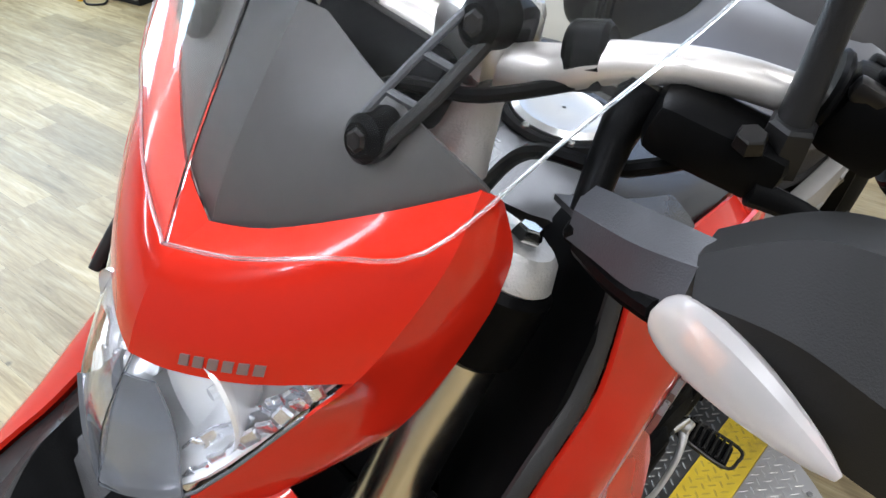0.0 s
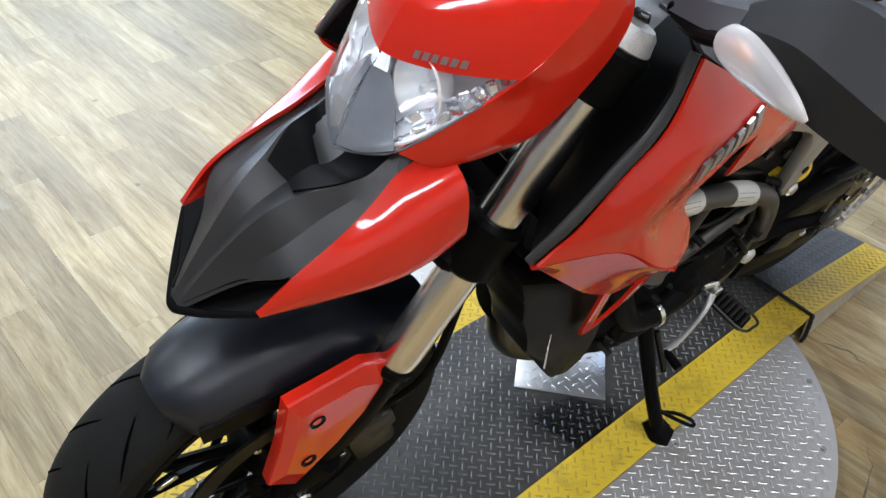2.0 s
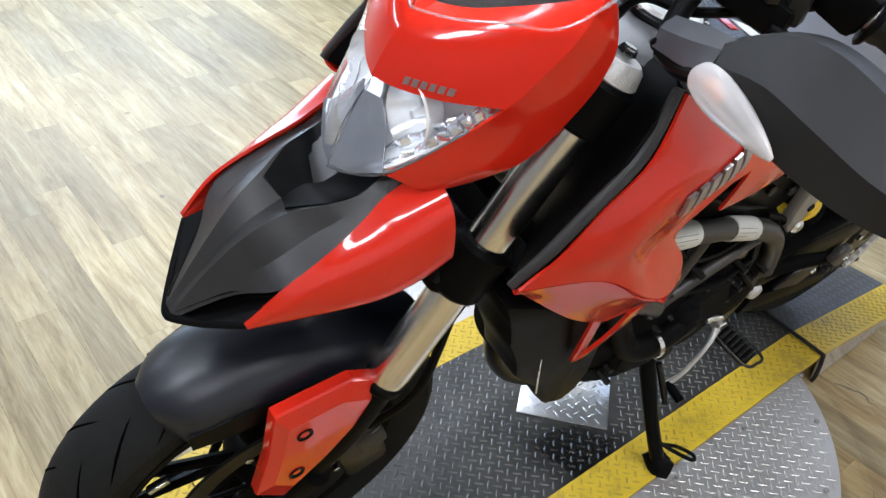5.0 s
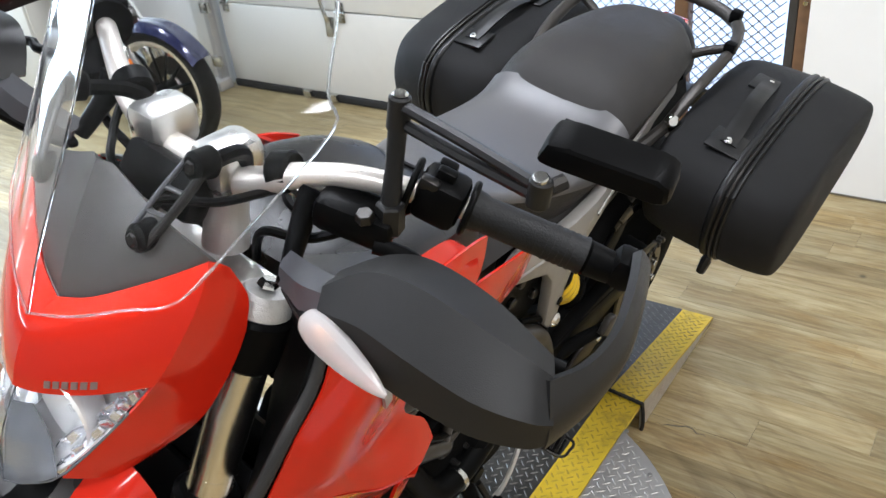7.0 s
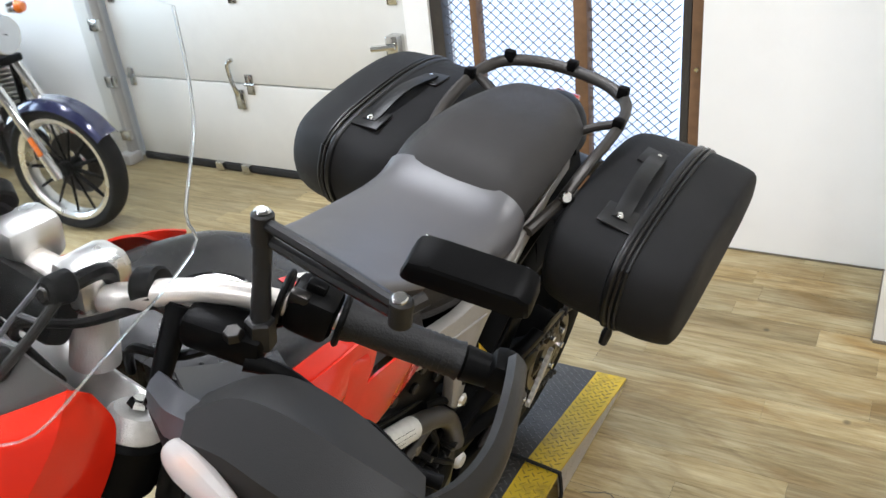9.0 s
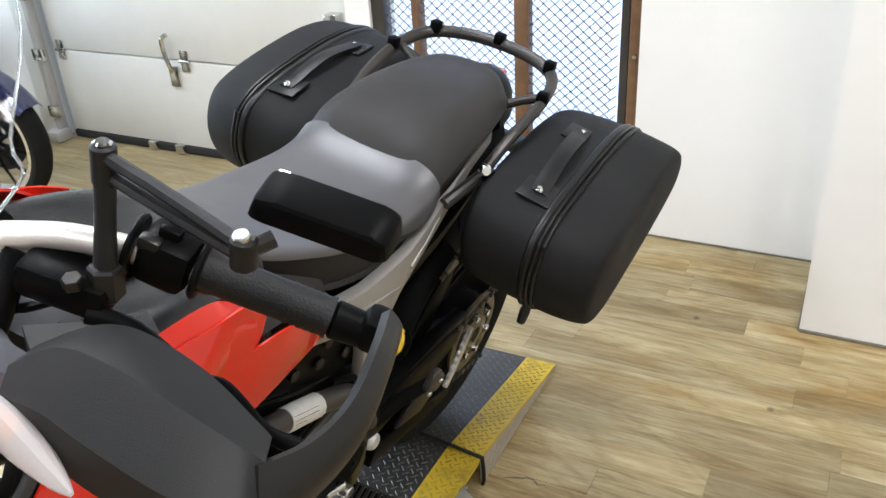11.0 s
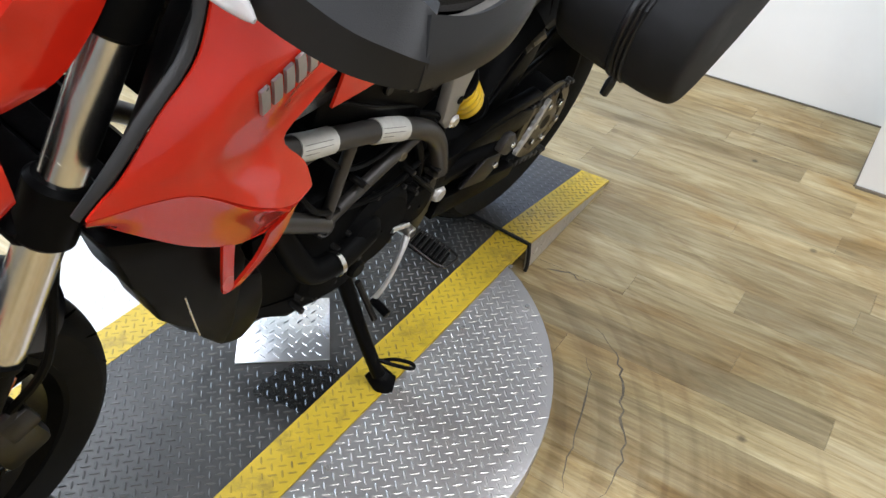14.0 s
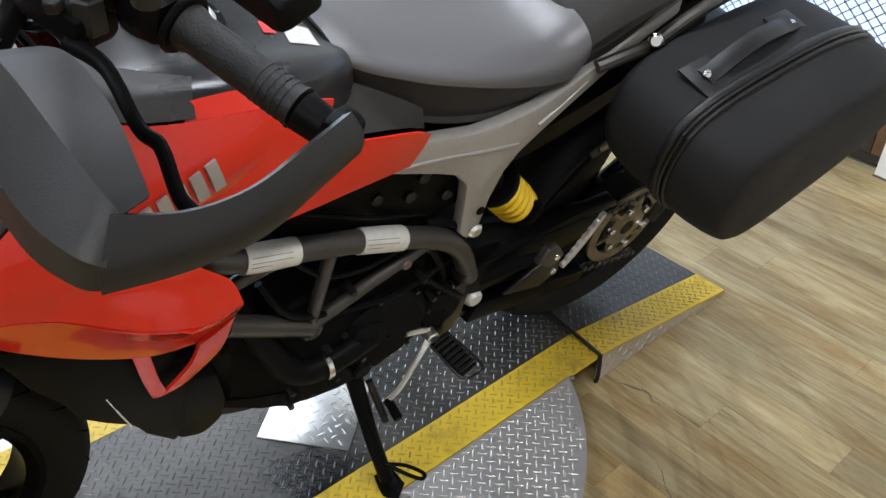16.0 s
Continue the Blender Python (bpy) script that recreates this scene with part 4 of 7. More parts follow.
FL = (hi_ - lo_).length
for side in (1, -1):
    fl = new("fork_leg")
    fl.parent = bike
    fl.matrix_local = S2
    tagged(fl, "upside-down fork leg with satin silver tubes")

    def mx(bm):
        return bm if side > 0 else mirrored(bm)
    part("lower_casting", mx(tube([fk(0.02) + V(-0.02, 0, 0), fk(0.10) + V(-0.012, 0, 0), fk(0.20), fk(0.31)], [0.024, 0.021, 0.020, 0.021], 18, 3)), BLACK_PL, fl, "black fork bottom casting")
    part("outer_tube", mx(tube([fk(0.30), fk(0.31), fk(0.325), fk(0.50), fk(0.57)], [0.023, 0.0255, 0.0265, 0.0258, 0.025], 24, 0)), FORK, fl)
    part("upper_tube", mx(_rod(fk(0.55), fk(FL - 0.03), 0.0248, 0.0248, 0.002, 24, None)), FORK, fl)
    part("dust_seal", mx(_rod(fk(0.288), fk(0.304), 0.0265, 0.0275, 0.003, 20, None)), BLACK_PL, fl)
    part("fork_cap", mx(_rod(fk(FL - 0.018), fk(FL + 0.008), 0.030, 0.026, 0.005, 28, None)), CAST, fl, "polished fork cap")
    part("adjuster", mx(_rod(fk(FL + 0.01), fk(FL + 0.02), 0.011, 0.009, 0.002, 6, None)), STEEL, fl)
    bm = tube([fk(-0.03) + V(-0.02, 0, 0), fk(0.0) + V(-0.024, 0, 0), fk(0.05) + V(-0.014, 0, 0), fk(0.1)], [0.016, 0.024, 0.024, 0.022], 16, 3)
    part("axle_lug", mx(bm), BLACK_PL, fl)
    bm = _rod(fk(0.468), fk(0.545), 0.034, 0.036, 0.006, 24, None)
    part("lower_clamp", mx(bm), BLACK_PL, fl, "black lower clamp ring")
    bm = _rod(fk(FL - 0.075), fk(FL - 0.015), 0.032, 0.034, 0.005, 24, None)
    part("upper_clamp", mx(bm), BLACK_PL, fl)
    # faceted red guard over the lower tube, with reflector behind it
    ol = [(0.150, 0.580), (0.081, 0.619), (-0.020, 0.608), (-0.024, 0.52), (-0.037, 0.430), (0.004, 0.390), (0.064, 0.452), (0.118, 0.528)]
    cy_, cz_ = 0.036, 0.52
    rings_ = [[V(x, cy_ + (y - cy_) * k, cz_ + (z - cz_) * k) for y, z in ol] for x, k in ((0.092, 0.985), (0.106, 1.0), (0.110, 0.985), (0.118, 0.72), (0.119, 0.02))]
    g = part("fork_guard", mx(join_rings(rings_)), RED, fl, "glossy red faceted fork guard", None, 12)
    for y, z in ((0.014, 0.463), (0.018, 0.556)):
        part("guard_bolt", mx(lathe([(0.1145, 0.001), (0.1145, 0.009), (0.1185, 0.011), (0.1205, 0.0105), (0.1185, 0.006), (0.1175, 0.001)], (0, y, z), "x", 18)), BLACK_PL, g)
    part("reflector", mx(slab([(0.075, 0.437), (0.098, 0.437), (0.148, 0.515), (0.13, 0.532)], 0.088, 0.101, "x", 0.003)), ORANGE, fl, "orange side reflector")
    part("reflector_holder", mx(slab([(0.06, 0.43), (0.085, 0.43), (0.138, 0.53), (0.12, 0.545)], 0.084, 0.104, "x", 0.003)), BLACK_PL, fl)
    # brake caliper behind the leg
    bm = box((0.085, 0.125, 0.40), (0.05, 0.07, 0.12), 0.012, (20, 0, 0))
    box((0.102, 0.135, 0.43), (0.02, 0.045, 0.05), 0.006, (20, 0, 0), bm=bm)
    part("brake_caliper", mx(bm), DARKMET, fl, "grey brake caliper")
    part("brake_hose", mx(tube([(0.1, 0.13, 0.46), (0.13, 0.17, 0.56), (0.12, 0.2, 0.7), (0.08, 0.26, 0.85)], 0.006, 8)), BLACK_PL, fl)
part("yoke", box((0, 0.205, 0.76), (0.24, 0.085, 0.05), 0.015, (24, 0, 0)), BLACK_PL, bike, xf=S2)
part("top_yoke", box((0, 0.315, 1.0), (0.25, 0.075, 0.026), 0.01, (24, 0, 0)), SATIN, bike, xf=S2)

# front mudguard
rows = []
for a, hw, dr in ((119, 0.036, 0.016), (115, 0.056, 0.020), (108, 0.064, 0.023), (96, 0.068, 0.024), (80, 0.068, 0.024), (64, 0.066, 0.026), (46, 0.062, 0.030)):
    ca, sa = math.cos(radians(a)), math.sin(radians(a))
    row = []
    for f, drop in ((-1.12, 0.072), (-1.06, 0.04), (-0.8, 0.014), (-0.4, 0.002), (0, 0), (0.4, 0.002), (0.8, 0.014), (1.06, 0.04), (1.12, 0.072)):
        rr = 0.305 + dr - drop
        row.append((f * hw, FW[1] + rr * ca, FW[2] + rr * sa))
    rows.append(row)
part("front_mudguard", shell(rows, 0.003, 4, 3), FENDER_PL, bike, "dark satin front mudguard", S2)
for s in (1, -1):
    rows = [[(s * 0.074, 0.09, 0.54), (s * 0.08, 0.03, 0.555), (s * 0.076, -0.05, 0.545), (s * 0.066, -0.10, 0.53)],
            [(s * 0.094, 0.095, 0.61), (s * 0.083, 0.03, 0.595), (s * 0.076, -0.05, 0.582), (s * 0.066, -0.105, 0.56)]]
    part("mudguard_stay", shell(rows if s > 0 else [r[::-1] for r in rows], 0.004), BLACK_PL, bike, "", S2)

# beak: dark upper panel with raised ridges, red flanks
bk = [
    # from the tip backwards: half outline from centre to edge
    [(0.0, -0.105, 0.737), (0.007, -0.105, 0.737), (0.013, -0.102, 0.739), (0.018, -0.098, 0.742)],
    [(0.0, -0.06, 0.783), (0.014, -0.058, 0.794), (0.034, -0.053, 0.784), (0.05, -0.048, 0.783)],
    [(0.0, -0.015, 0.823), (0.024, -0.013, 0.837), (0.056, -0.010, 0.818), (0.088, -0.008, 0.811)],
    [(0.0, 0.028, 0.842), (0.034, 0.025, 0.857), (0.061, 0.037, 0.842), (0.086, 0.05, 0.838)],
    [(0.0, 0.055, 0.848), (0.050, 0.060, 0.866), (0.066, 0.074, 0.857), (0.080, 0.088, 0.855)],
    [(0.02, 0.075, 0.845), (0.056, 0.092, 0.870), (0.066, 0.106, 0.870), (0.075, 0.118, 0.874)],
    [(0.03, 0.115, 0.866), (0.054, 0.126, 0.886), (0.062, 0.134, 0.890), (0.070, 0.146, 0.894)],
]
rows = [[(-x, y, z) for x, y, z in reversed(r[1:])] + r for r in bk]
beak = part("beak", shell([r[::-1] for r in rows], 0.004, 4, 1, smooth_v=False), GREY_PL, bike, "dark grey ridged plastic beak", BEAK, 14)
lip = [(-0.086, -0.05, 0.772), (-0.045, -0.082, 0.748), (-0.012, -0.104, 0.734), (0, -0.108, 0.731), (0.012, -0.104, 0.734), (0.045, -0.082, 0.748), (0.086, -0.05, 0.772)]
part("beak_lip", tube(lip, [0.003, 0.005, 0.006, 0.005, 0.003], 8, 5, None, 0.6), BLACK_PL, beak, "", BEAK)
for s in (1, -1):
    rows = [[(s * 0.012, -0.10, 0.742), (s * 0.046, -0.05, 0.783), (s * 0.086, -0.01, 0.81)],
            [(s * 0.012, -0.09, 0.735), (s * 0.04, -0.045, 0.762), (s * 0.078, -0.015, 0.788)],
            [(s * 0.01, -0.104, 0.733), (s * 0.045, -0.08, 0.746), (s * 0.085, -0.048, 0.771)]]
    part("beak_mouth", shell(rows, 0.003), BLACK_PL, beak, "", BEAK)
pit = [[(-r[1][0] * k, r[1][1], r[1][2] + 0.001), (0, r[0][1] + 0.004, r[0][2] + 0.004), (r[1][0] * k, r[1][1], r[1][2] + 0.001)] for r, k in ((bk[3], 0.75), (bk[4], 0.95), (bk[5], 1.0), (bk[6], 1.0))]
part("beak_recess", shell([r[::-1] for r in pit], 0.003, 4, 1, smooth_v=False), BLACK_PL, beak, "black recess under the headlight", BEAK, 20)
part("beak_tray", box((0, 0.085, 0.795), (0.19, 0.15, 0.05), 0.012, (22, 0, 0)), BLACK_PL, bike, "", BEAK)
for s in (1, -1):
    rows = [[(s * 0.085, -0.05, 0.778), (s * 0.090, -0.008, 0.815), (s * 0.087, 0.05, 0.841), (s * 0.081, 0.086, 0.858), (s * 0.076, 0.118, 0.878)],
            [(s * 0.087, -0.05, 0.776), (s * 0.100, -0.006, 0.798), (s * 0.110, 0.05, 0.822), (s * 0.117, 0.095, 0.84), (s * 0.121, 0.13, 0.86)],
            [(s * 0.086, -0.049, 0.772), (s * 0.100, -0.004, 0.775), (s * 0.116, 0.055, 0.778), (s * 0.126, 0.095, 0.785), (s * 0.132, 0.132, 0.80)],
            [(s * 0.08, -0.045, 0.768), (s * 0.09, 0.0, 0.766), (s * 0.104, 0.055, 0.766), (s * 0.114, 0.095, 0.772), (s * 0.12, 0.13, 0.782)]]
    if s > 0:
        rows = [r + [(r[-1][0] + 0.002, 0.165, r[-1][2] + 0.018)] for r in rows]
    else:
        rows = [r + [(r[-1][0] + 0.006, 0.15, r[-1][2] + 0.02)] for r in rows]
    part("beak_flank", shell(rows if s < 0 else [r[::-1] for r in rows], 0.004), RED, bike, "glossy red beak side panel", BEAK, 26)

# headlamp
hl = new("headlight")
hl.parent = bike
hl.matrix_local = NOSE
tagged(hl, "clear headlight with chromed reflector")
top = [(0, 0.098, 0.99), (0.03, 0.104, 0.992), (0.08, 0.128, 1.002), (0.134, 0.165, 1.018)]
mid = [(0, 0.072, 0.942), (0.034, 0.078, 0.945), (0.078, 0.106, 0.962), (0.126, 0.156, 1.006)]
bot = [(0, 0.06, 0.886), (0.036, 0.068, 0.897), (0.076, 0.088, 0.921), (0.114, 0.147, 0.985)]
top, mid, bot = vee(top), vee(mid, 0.5), vee(bot, 0.9)
half = shell([top, mid, bot], 0.003)
part("lens", merged(half, mirrored(half)), GLASS, hl).visible_shadow = False
for s in (1, -1):
    part("lens_rim", tube([(s * x, y + 0.002, z) for x, y, z in bot], 0.0016, 8, 3), HL_GREY, hl)
    back = [[(s * x * 0.97, y + 0.03, z - 0.002) for x, y, z in top], [(s * x * 0.93, y + 0.062, z) for x, y, z in mid], [(s * x * 0.98, y + 0.012, z + 0.004) for x, y, z in bot]]
    part("reflector", shell(back if s < 0 else [r[::-1] for r in back], 0.002), MIRROR_HL, hl, "bright chromed reflector")
    part("lamp_bowl", lathe([(0.0, 0.002), (0.0, 0.02), (-0.03, 0.041), (-0.033, 0.041), (-0.003, 0.02), (-0.003, 0.002)], (s * 0.046, 0.15, 0.968), "y", 32), MIRROR_HL, hl)
    part("lamp_bulb", tube([(s * 0.046, 0.15, 0.968), (s * 0.045, 0.125, 0.966)], [0.006, 0.005], 10, 2), MIRROR_HL, hl)
    # chromed facets along the lens's lower edge, from the mask to the outer point
    for k in range(9):
        f = k / 8
        for g in (0, 1):
            c_ = V(s * (0.060 + 0.054 * f - 0.010 * g * (1 - f)), 0.098 + 0.060 * f + 0.010 * g, 0.917 + 0.083 * f + 0.017 * g * (1 - 0.6 * f))
            part("facet", box(c_, (0.012, 0.004, 0.019 - 0.009 * f), 0.0015, (-20 + 34 * ((k + g) % 2), s * (30 + 14 * (k % 3)), s * (20 + 26 * ((k + g) % 2))), seg=1), FACET, hl)
    # grey mask on each side of the keel, down to the lower edge
    rows = [[(0, 0.094, 0.976), (s * 0.010, 0.098, 0.976), (s * 0.018, 0.104, 0.974)], [(0, 0.082, 0.945), (s * 0.022, 0.089, 0.947), (s * 0.040, 0.102, 0.948)], [(0, 0.073, 0.912), (s * 0.030, 0.080, 0.917), (s * 0.058, 0.094, 0.926)], [(0, 0.064, 0.889), (s * 0.036, 0.0715, 0.900), (s * 0.072, 0.087, 0.920)]]
    part("lamp_mask", shell(rows if s < 0 else [r[::-1] for r in rows], 0.003), HL_GREY, hl, "grey lamp mask")

# red fairing: forehead and cheeks
fh = [
    [(0, 0.097, 0.993), (0.034, 0.104, 0.996), (0.086, 0.128, 1.006), (0.138, 0.166, 1.022)],
    [(0, 0.106, 1.018), (0.038, 0.113, 1.022), (0.096, 0.142, 1.036), (0.148, 0.184, 1.052)],
    [(0, 0.124, 1.047), (0.042, 0.132, 1.053), (0.104, 0.167, 1.073), (0.156, 0.210, 1.096)],
    [(0, 0.158, 1.062), (0.046, 0.168, 1.076), (0.105, 0.199, 1.106), (0.152, 0.231, 1.134)],
]
bm = shell([vee(r, 0.8) for r in fh[::-1]], 0.004, 4, 4)
bm = merged(bm, mirrored(bm))
part("fairing", bm, RED, bike, "glossy red headlight fairing", NOSE, 40)
for s in (1, -1):
    ck = [[(s * x, y, z) for x, y, z in r] for r in (
        [(0.152, 0.231, 1.134), (0.157, 0.240, 1.128), (0.155, 0.249, 1.118)],
        [(0.156, 0.210, 1.096), (0.163, 0.236, 1.09), (0.160, 0.262, 1.08)],
        [(0.148, 0.184, 1.052), (0.161, 0.227, 1.056), (0.161, 0.259, 1.052)],
        [(0.138, 0.166, 1.022), (0.156, 0.213, 1.026), (0.159, 0.252, 1.026)],
        [(0.116, 0.148, 0.985), (0.142, 0.190, 0.978), (0.153, 0.232, 0.985)],
        [(0.094, 0.117, 0.948), (0.126, 0.160, 0.938), (0.142, 0.204, 0.945)],
        [(0.076, 0.089, 0.920), (0.100, 0.125, 0.905), (0.118, 0.165, 0.915)])]
    part("fairing_cheek", shell(ck if s > 0 else [r[::-1] for r in ck], 0.004), RED, bike, "glossy red fairing cheek", NOSE, 40)
# plain bars where a maker's name stands
brow = shell([vee(r, 0.8) for r in fh[::-1]], 0.004, 4, 4)
for k in range(6):
    rows = []
    for f in (0.0, 1.0):
        row = []
        for g in (0.0, 1.0):
            x, z = 0.040 + k * 0.0092 + 0.0062 * g, 1.0045 + k * 0.0019 + 0.0013 * g + 0.0075 * f
            y = 1.0
            for fc_ in brow.faces:
                v = fc_.verts
                for i in range(1, len(v) - 1):
                    h = geometry.intersect_ray_tri(v[0].co, v[i].co, v[i + 1].co, V(0, 1, 0), V(x, -1, z), True)
                    if h is not None:
                        y = min(y, h.y)
            row.append((x, y - 0.0012, z))
        rows.append(row)
    part("letter_bar", shell(rows[::-1], 0.001, 1, 1, smooth_u=False, smooth_v=False), FAINT, bike, "", NOSE)
brow.free()

# dark inner panel and clear screen with its bracket
ip = [
    [(0, 0.160, 1.059), (0.048, 0.171, 1.074), (0.106, 0.201, 1.106), (0.151, 0.233, 1.135)],
    [(0, 0.174, 1.098), (0.036, 0.184, 1.112), (0.072, 0.204, 1.134), (0.104, 0.226, 1.152)],
    [(0, 0.196, 1.138), (0.020, 0.203, 1.146), (0.040, 0.216, 1.156), (0.056, 0.228, 1.163)],
    [(0, 0.222, 1.180), (0.006, 0.224, 1.180), (0.012, 0.227, 1.179), (0.016, 0.229, 1.178)],
]
tuck = [(0, 0.170, 1.046), (0.046, 0.180, 1.060), (0.105, 0.211, 1.090), (0.150, 0.242, 1.116)]
bm = shell([vee(r, 0.6) for r in ip[:0:-1]] + [vee(ip[0], 0.8), vee(tuck, 0.8)], 0.004)
bm = merged(bm, mirrored(bm))
part("instrument_cowl", bm, COWL, bike, "dark grey cowl behind the screen", NOSE)
part("instrument_box", box((0, 0.300, 1.085), (0.11, 0.03, 0.05), 0.010, (-35, 0, 0)), BLACK_PL, bike, "", S)
sc = [
    [(0, 0.128, 1.062), (0.05, 0.138, 1.070), (0.10, 0.165, 1.089), (0.147, 0.200, 1.107)],
    [(0, 0.15, 1.115), (0.06, 0.163, 1.124), (0.12, 0.204, 1.142), (0.178, 0.252, 1.165)],
    [(0, 0.188, 1.19), (0.075, 0.203, 1.2), (0.15, 0.250, 1.222), (0.220, 0.318, 1.248)],
    [(0, 0.212, 1.24), (0.07, 0.227, 1.248), (0.138, 0.268, 1.262), (0.203, 0.328, 1.275)],
    [(0, 0.27, 1.37), (0.066, 0.282, 1.364), (0.13, 0.316, 1.352), (0.178, 0.362, 1.338)],
    [(0, 0.315, 1.44), (0.052, 0.322, 1.437), (0.105, 0.342, 1.428), (0.15, 0.372, 1.412)],
]
half = shell([vee(r, 0.55) for r in sc[::-1]], 0.0035, 5, 5)
scr = part("windscreen", merged(half, mirrored(half)), SCREEN, bike, "clear acrylic touring windscreen", NOSE)
scr.visible_shadow = False
edge = [r[-1] for r in sc]
edge = vee(sc[0], 0.55) + edge[1:]
for s in (1, -1):
    part("screen_edge", tube([(s * x, y, z) for x, y, z in edge], 0.0014, 6, 4), SCREEN_EDGE, scr, "", NOSE)
for s in (1, -1):
    br = new("screen_bracket")
    br.parent = bike
    br.matrix_local = NOSE
    tagged(br, "black screen mounting bracket")
    b1, b2 = V(s * 0.083, 0.219, 1.138), V(s * 0.106, 0.270, 1.195)
    ax = (b2 - b1).normalized()
    fo = V(s * 0.004, -0.014, 0.004)
    nb = ax.cross(V(s * 0.35, -0.9, 0.25)).normalized() * s
    if nb.z < 0:
        nb = -nb
    part("upper_bar", tube([b1 + fo + nb * 0.012, b1.lerp(b2, 0.5) + fo + nb * 0.013, b2 + fo + nb * 0.012], 0.0027, 8, 3), ARM_PL, br)
    part("lower_bar", tube([b1 + fo - nb * 0.007, b1.lerp(b2, 0.5) + fo - nb * 0.009, b2 + fo - nb * 0.007], 0.0048, 10, 3), GUARD_PL, br, "broad black bracket bar")
    for f in (0.3, 0.62):
        part("web", tube([b1.lerp(b2, f) + fo + nb * 0.012, b1.lerp(b2, f + 0.08) + fo - nb * 0.007], 0.0024, 6, 2), ARM_PL, br)
    for p in (b1, b2):
        part("knob", _rod(p + V(0, 0.006, 0), p + V(s * 0.002, -0.020, 0.006), 0.0150, 0.0135, 0.004, 20, None), BLACK_PL, br)
        part("screw", _rod(p + V(s * 0.002, -0.0195, 0.006), p + V(s * 0.0022, -0.022, 0.0066), 0.007, 0.006, 0.001, 6, None), DARKMET, br)
    part("arm", tube([b2, b2 + V(-s * 0.02, 0.05, -0.02), V(s * 0.06, 0.34, 1.12)], 0.008, 8, 4), BLACK_PL, br)

# handlebar
hb = new("handlebar")
hb.parent = bike
hb.matrix_local = S
tagged(hb, "titanium-coloured tapered handlebar")
pts = [(0, 0.332, 1.098), (0.05, 0.332, 1.098), (0.095, 0.338, 1.112), (0.135, 0.352, 1.131), (0.19, 0.380, 1.139), (0.28, 0.428, 1.123), (0.364, 0.466, 1.101)]
full = [(-x, y, z) for x, y, z in reversed(pts[1:])] + pts
part("bar", tube(full, [0.011, 0.011, 0.0112, 0.014, 0.0145, 0.0145, 0.014, 0.0112, 0.011, 0.011], 16, 6), BAR, hb)
for s in (1, -1):
    part("riser", tube([(s * 0.048, 0.325, 1.02), (s * 0.048, 0.332, 1.07), (s * 0.048, 0.336, 1.1)], [0.024, 0.021, 0.023], 16, 3), CAST, hb)
    part("bar_clamp", box((s * 0.048, 0.338, 1.112), (0.046, 0.06, 0.05), 0.012), SATIN, hb, "silver bar clamp")
    part("clamp_ring", _rod(V(s * 0.1, 0.3465, 1.12), V(s * 0.122, 0.3545, 1.127), 0.02, 0.02, 0.003, 16, None), BLACK_PL, hb)
    d = (V(s * 0.364, 0.466, 1.101) - V(s * 0.28, 0.428, 1.123)).normalized()
    e = V(s * 0.364, 0.466, 1.101)
    bm = bmesh.new()
    prof = []
    g0 = e - d * 0.106
    tube([g0, g0 + d * 0.006, g0 + d * 0.012, g0 + d * 0.04, g0 + d * 0.075, g0 + d * 0.1, g0 + d * 0.106], [0.019, 0.0185, 0.0165, 0.017, 0.0165, 0.0165, 0.018], 20, 0, bm)
    grip = part("grip", bm, GRIP, hb, "black rubber grip")
    for k in range(5):
        part("rib", tube([g0 + d * (0.07 + k * 0.006), g0 + d * (0.073 + k * 0.006)], 0.0172, 16, 1), GRIP, grip)
    part("bar_end", _rod(e, e + d * 0.03, 0.0165, 0.015, 0.003, 18, None), BLACK_PL, hb)
    part("end_bolt", _rod(e + d * 0.029, e + d * 0.034, 0.006, 0.006, 0.001, 12, None), STEEL, hb)
    # switch box
    c0 = e - d * 0.136
    sw = part("switchgear", box(c0, (0.044, 0.042, 0.044), 0.009, (0, 16, s * 22)), BLACK_PL, hb, "black switch housing with buttons")
    part("clamp_band", _rod(c0 - d * 0.03, c0 - d * 0.024, 0.026, 0.026, 0.002, 18, None), BLACK_PL, sw)
    part("clamp_band", _rod(c0 + d * 0.024, c0 + d * 0.03, 0.026, 0.026, 0.002, 18, None), BLACK_PL, sw)
    for k, (oy, oz) in enumerate(((0.0, 0.024), (-0.016, 0.02), (0.018, 0.018), (0.023, 0.002))):
        part("button", box(c0 + V(s * (0.004 - 0.006 * k), oy, oz), (0.018, 0.012, 0.012), 0.003, (0, 16, s * 22)), DARKMET if k % 2 else BLACK_PL, sw)
    # lever perch and lever
    pch = V(s * 0.192, 0.36, 1.112)
    lp = part("lever_perch", box(pch, (0.075, 0.045, 0.034), 0.01, (0, 8, s * 20)), BLACK_PL, hb)
    part("pivot_bolt", _rod(pch + V(s * 0.02, -0.012, 0.012), pch + V(s * 0.02, -0.014, 0.021), 0.009, 0.008, 0.001, 6, None), DARKMET, lp)
    part("lever", tube([pch + V(s * 0.03, -0.012, -0.01), (s * 0.255, 0.364, 1.095), (s * 0.318, 0.362, 1.085), (s * 0.342, 0.368, 1.083), (s * 0.385, 0.362, 1.072), (s * 0.41, 0.37, 1.066)], [0.008, 0.0065, 0.006, 0.006, 0.006, 0.007], 10, 5, None, 0.8), BLACK_PL, hb, "black brake or clutch lever")
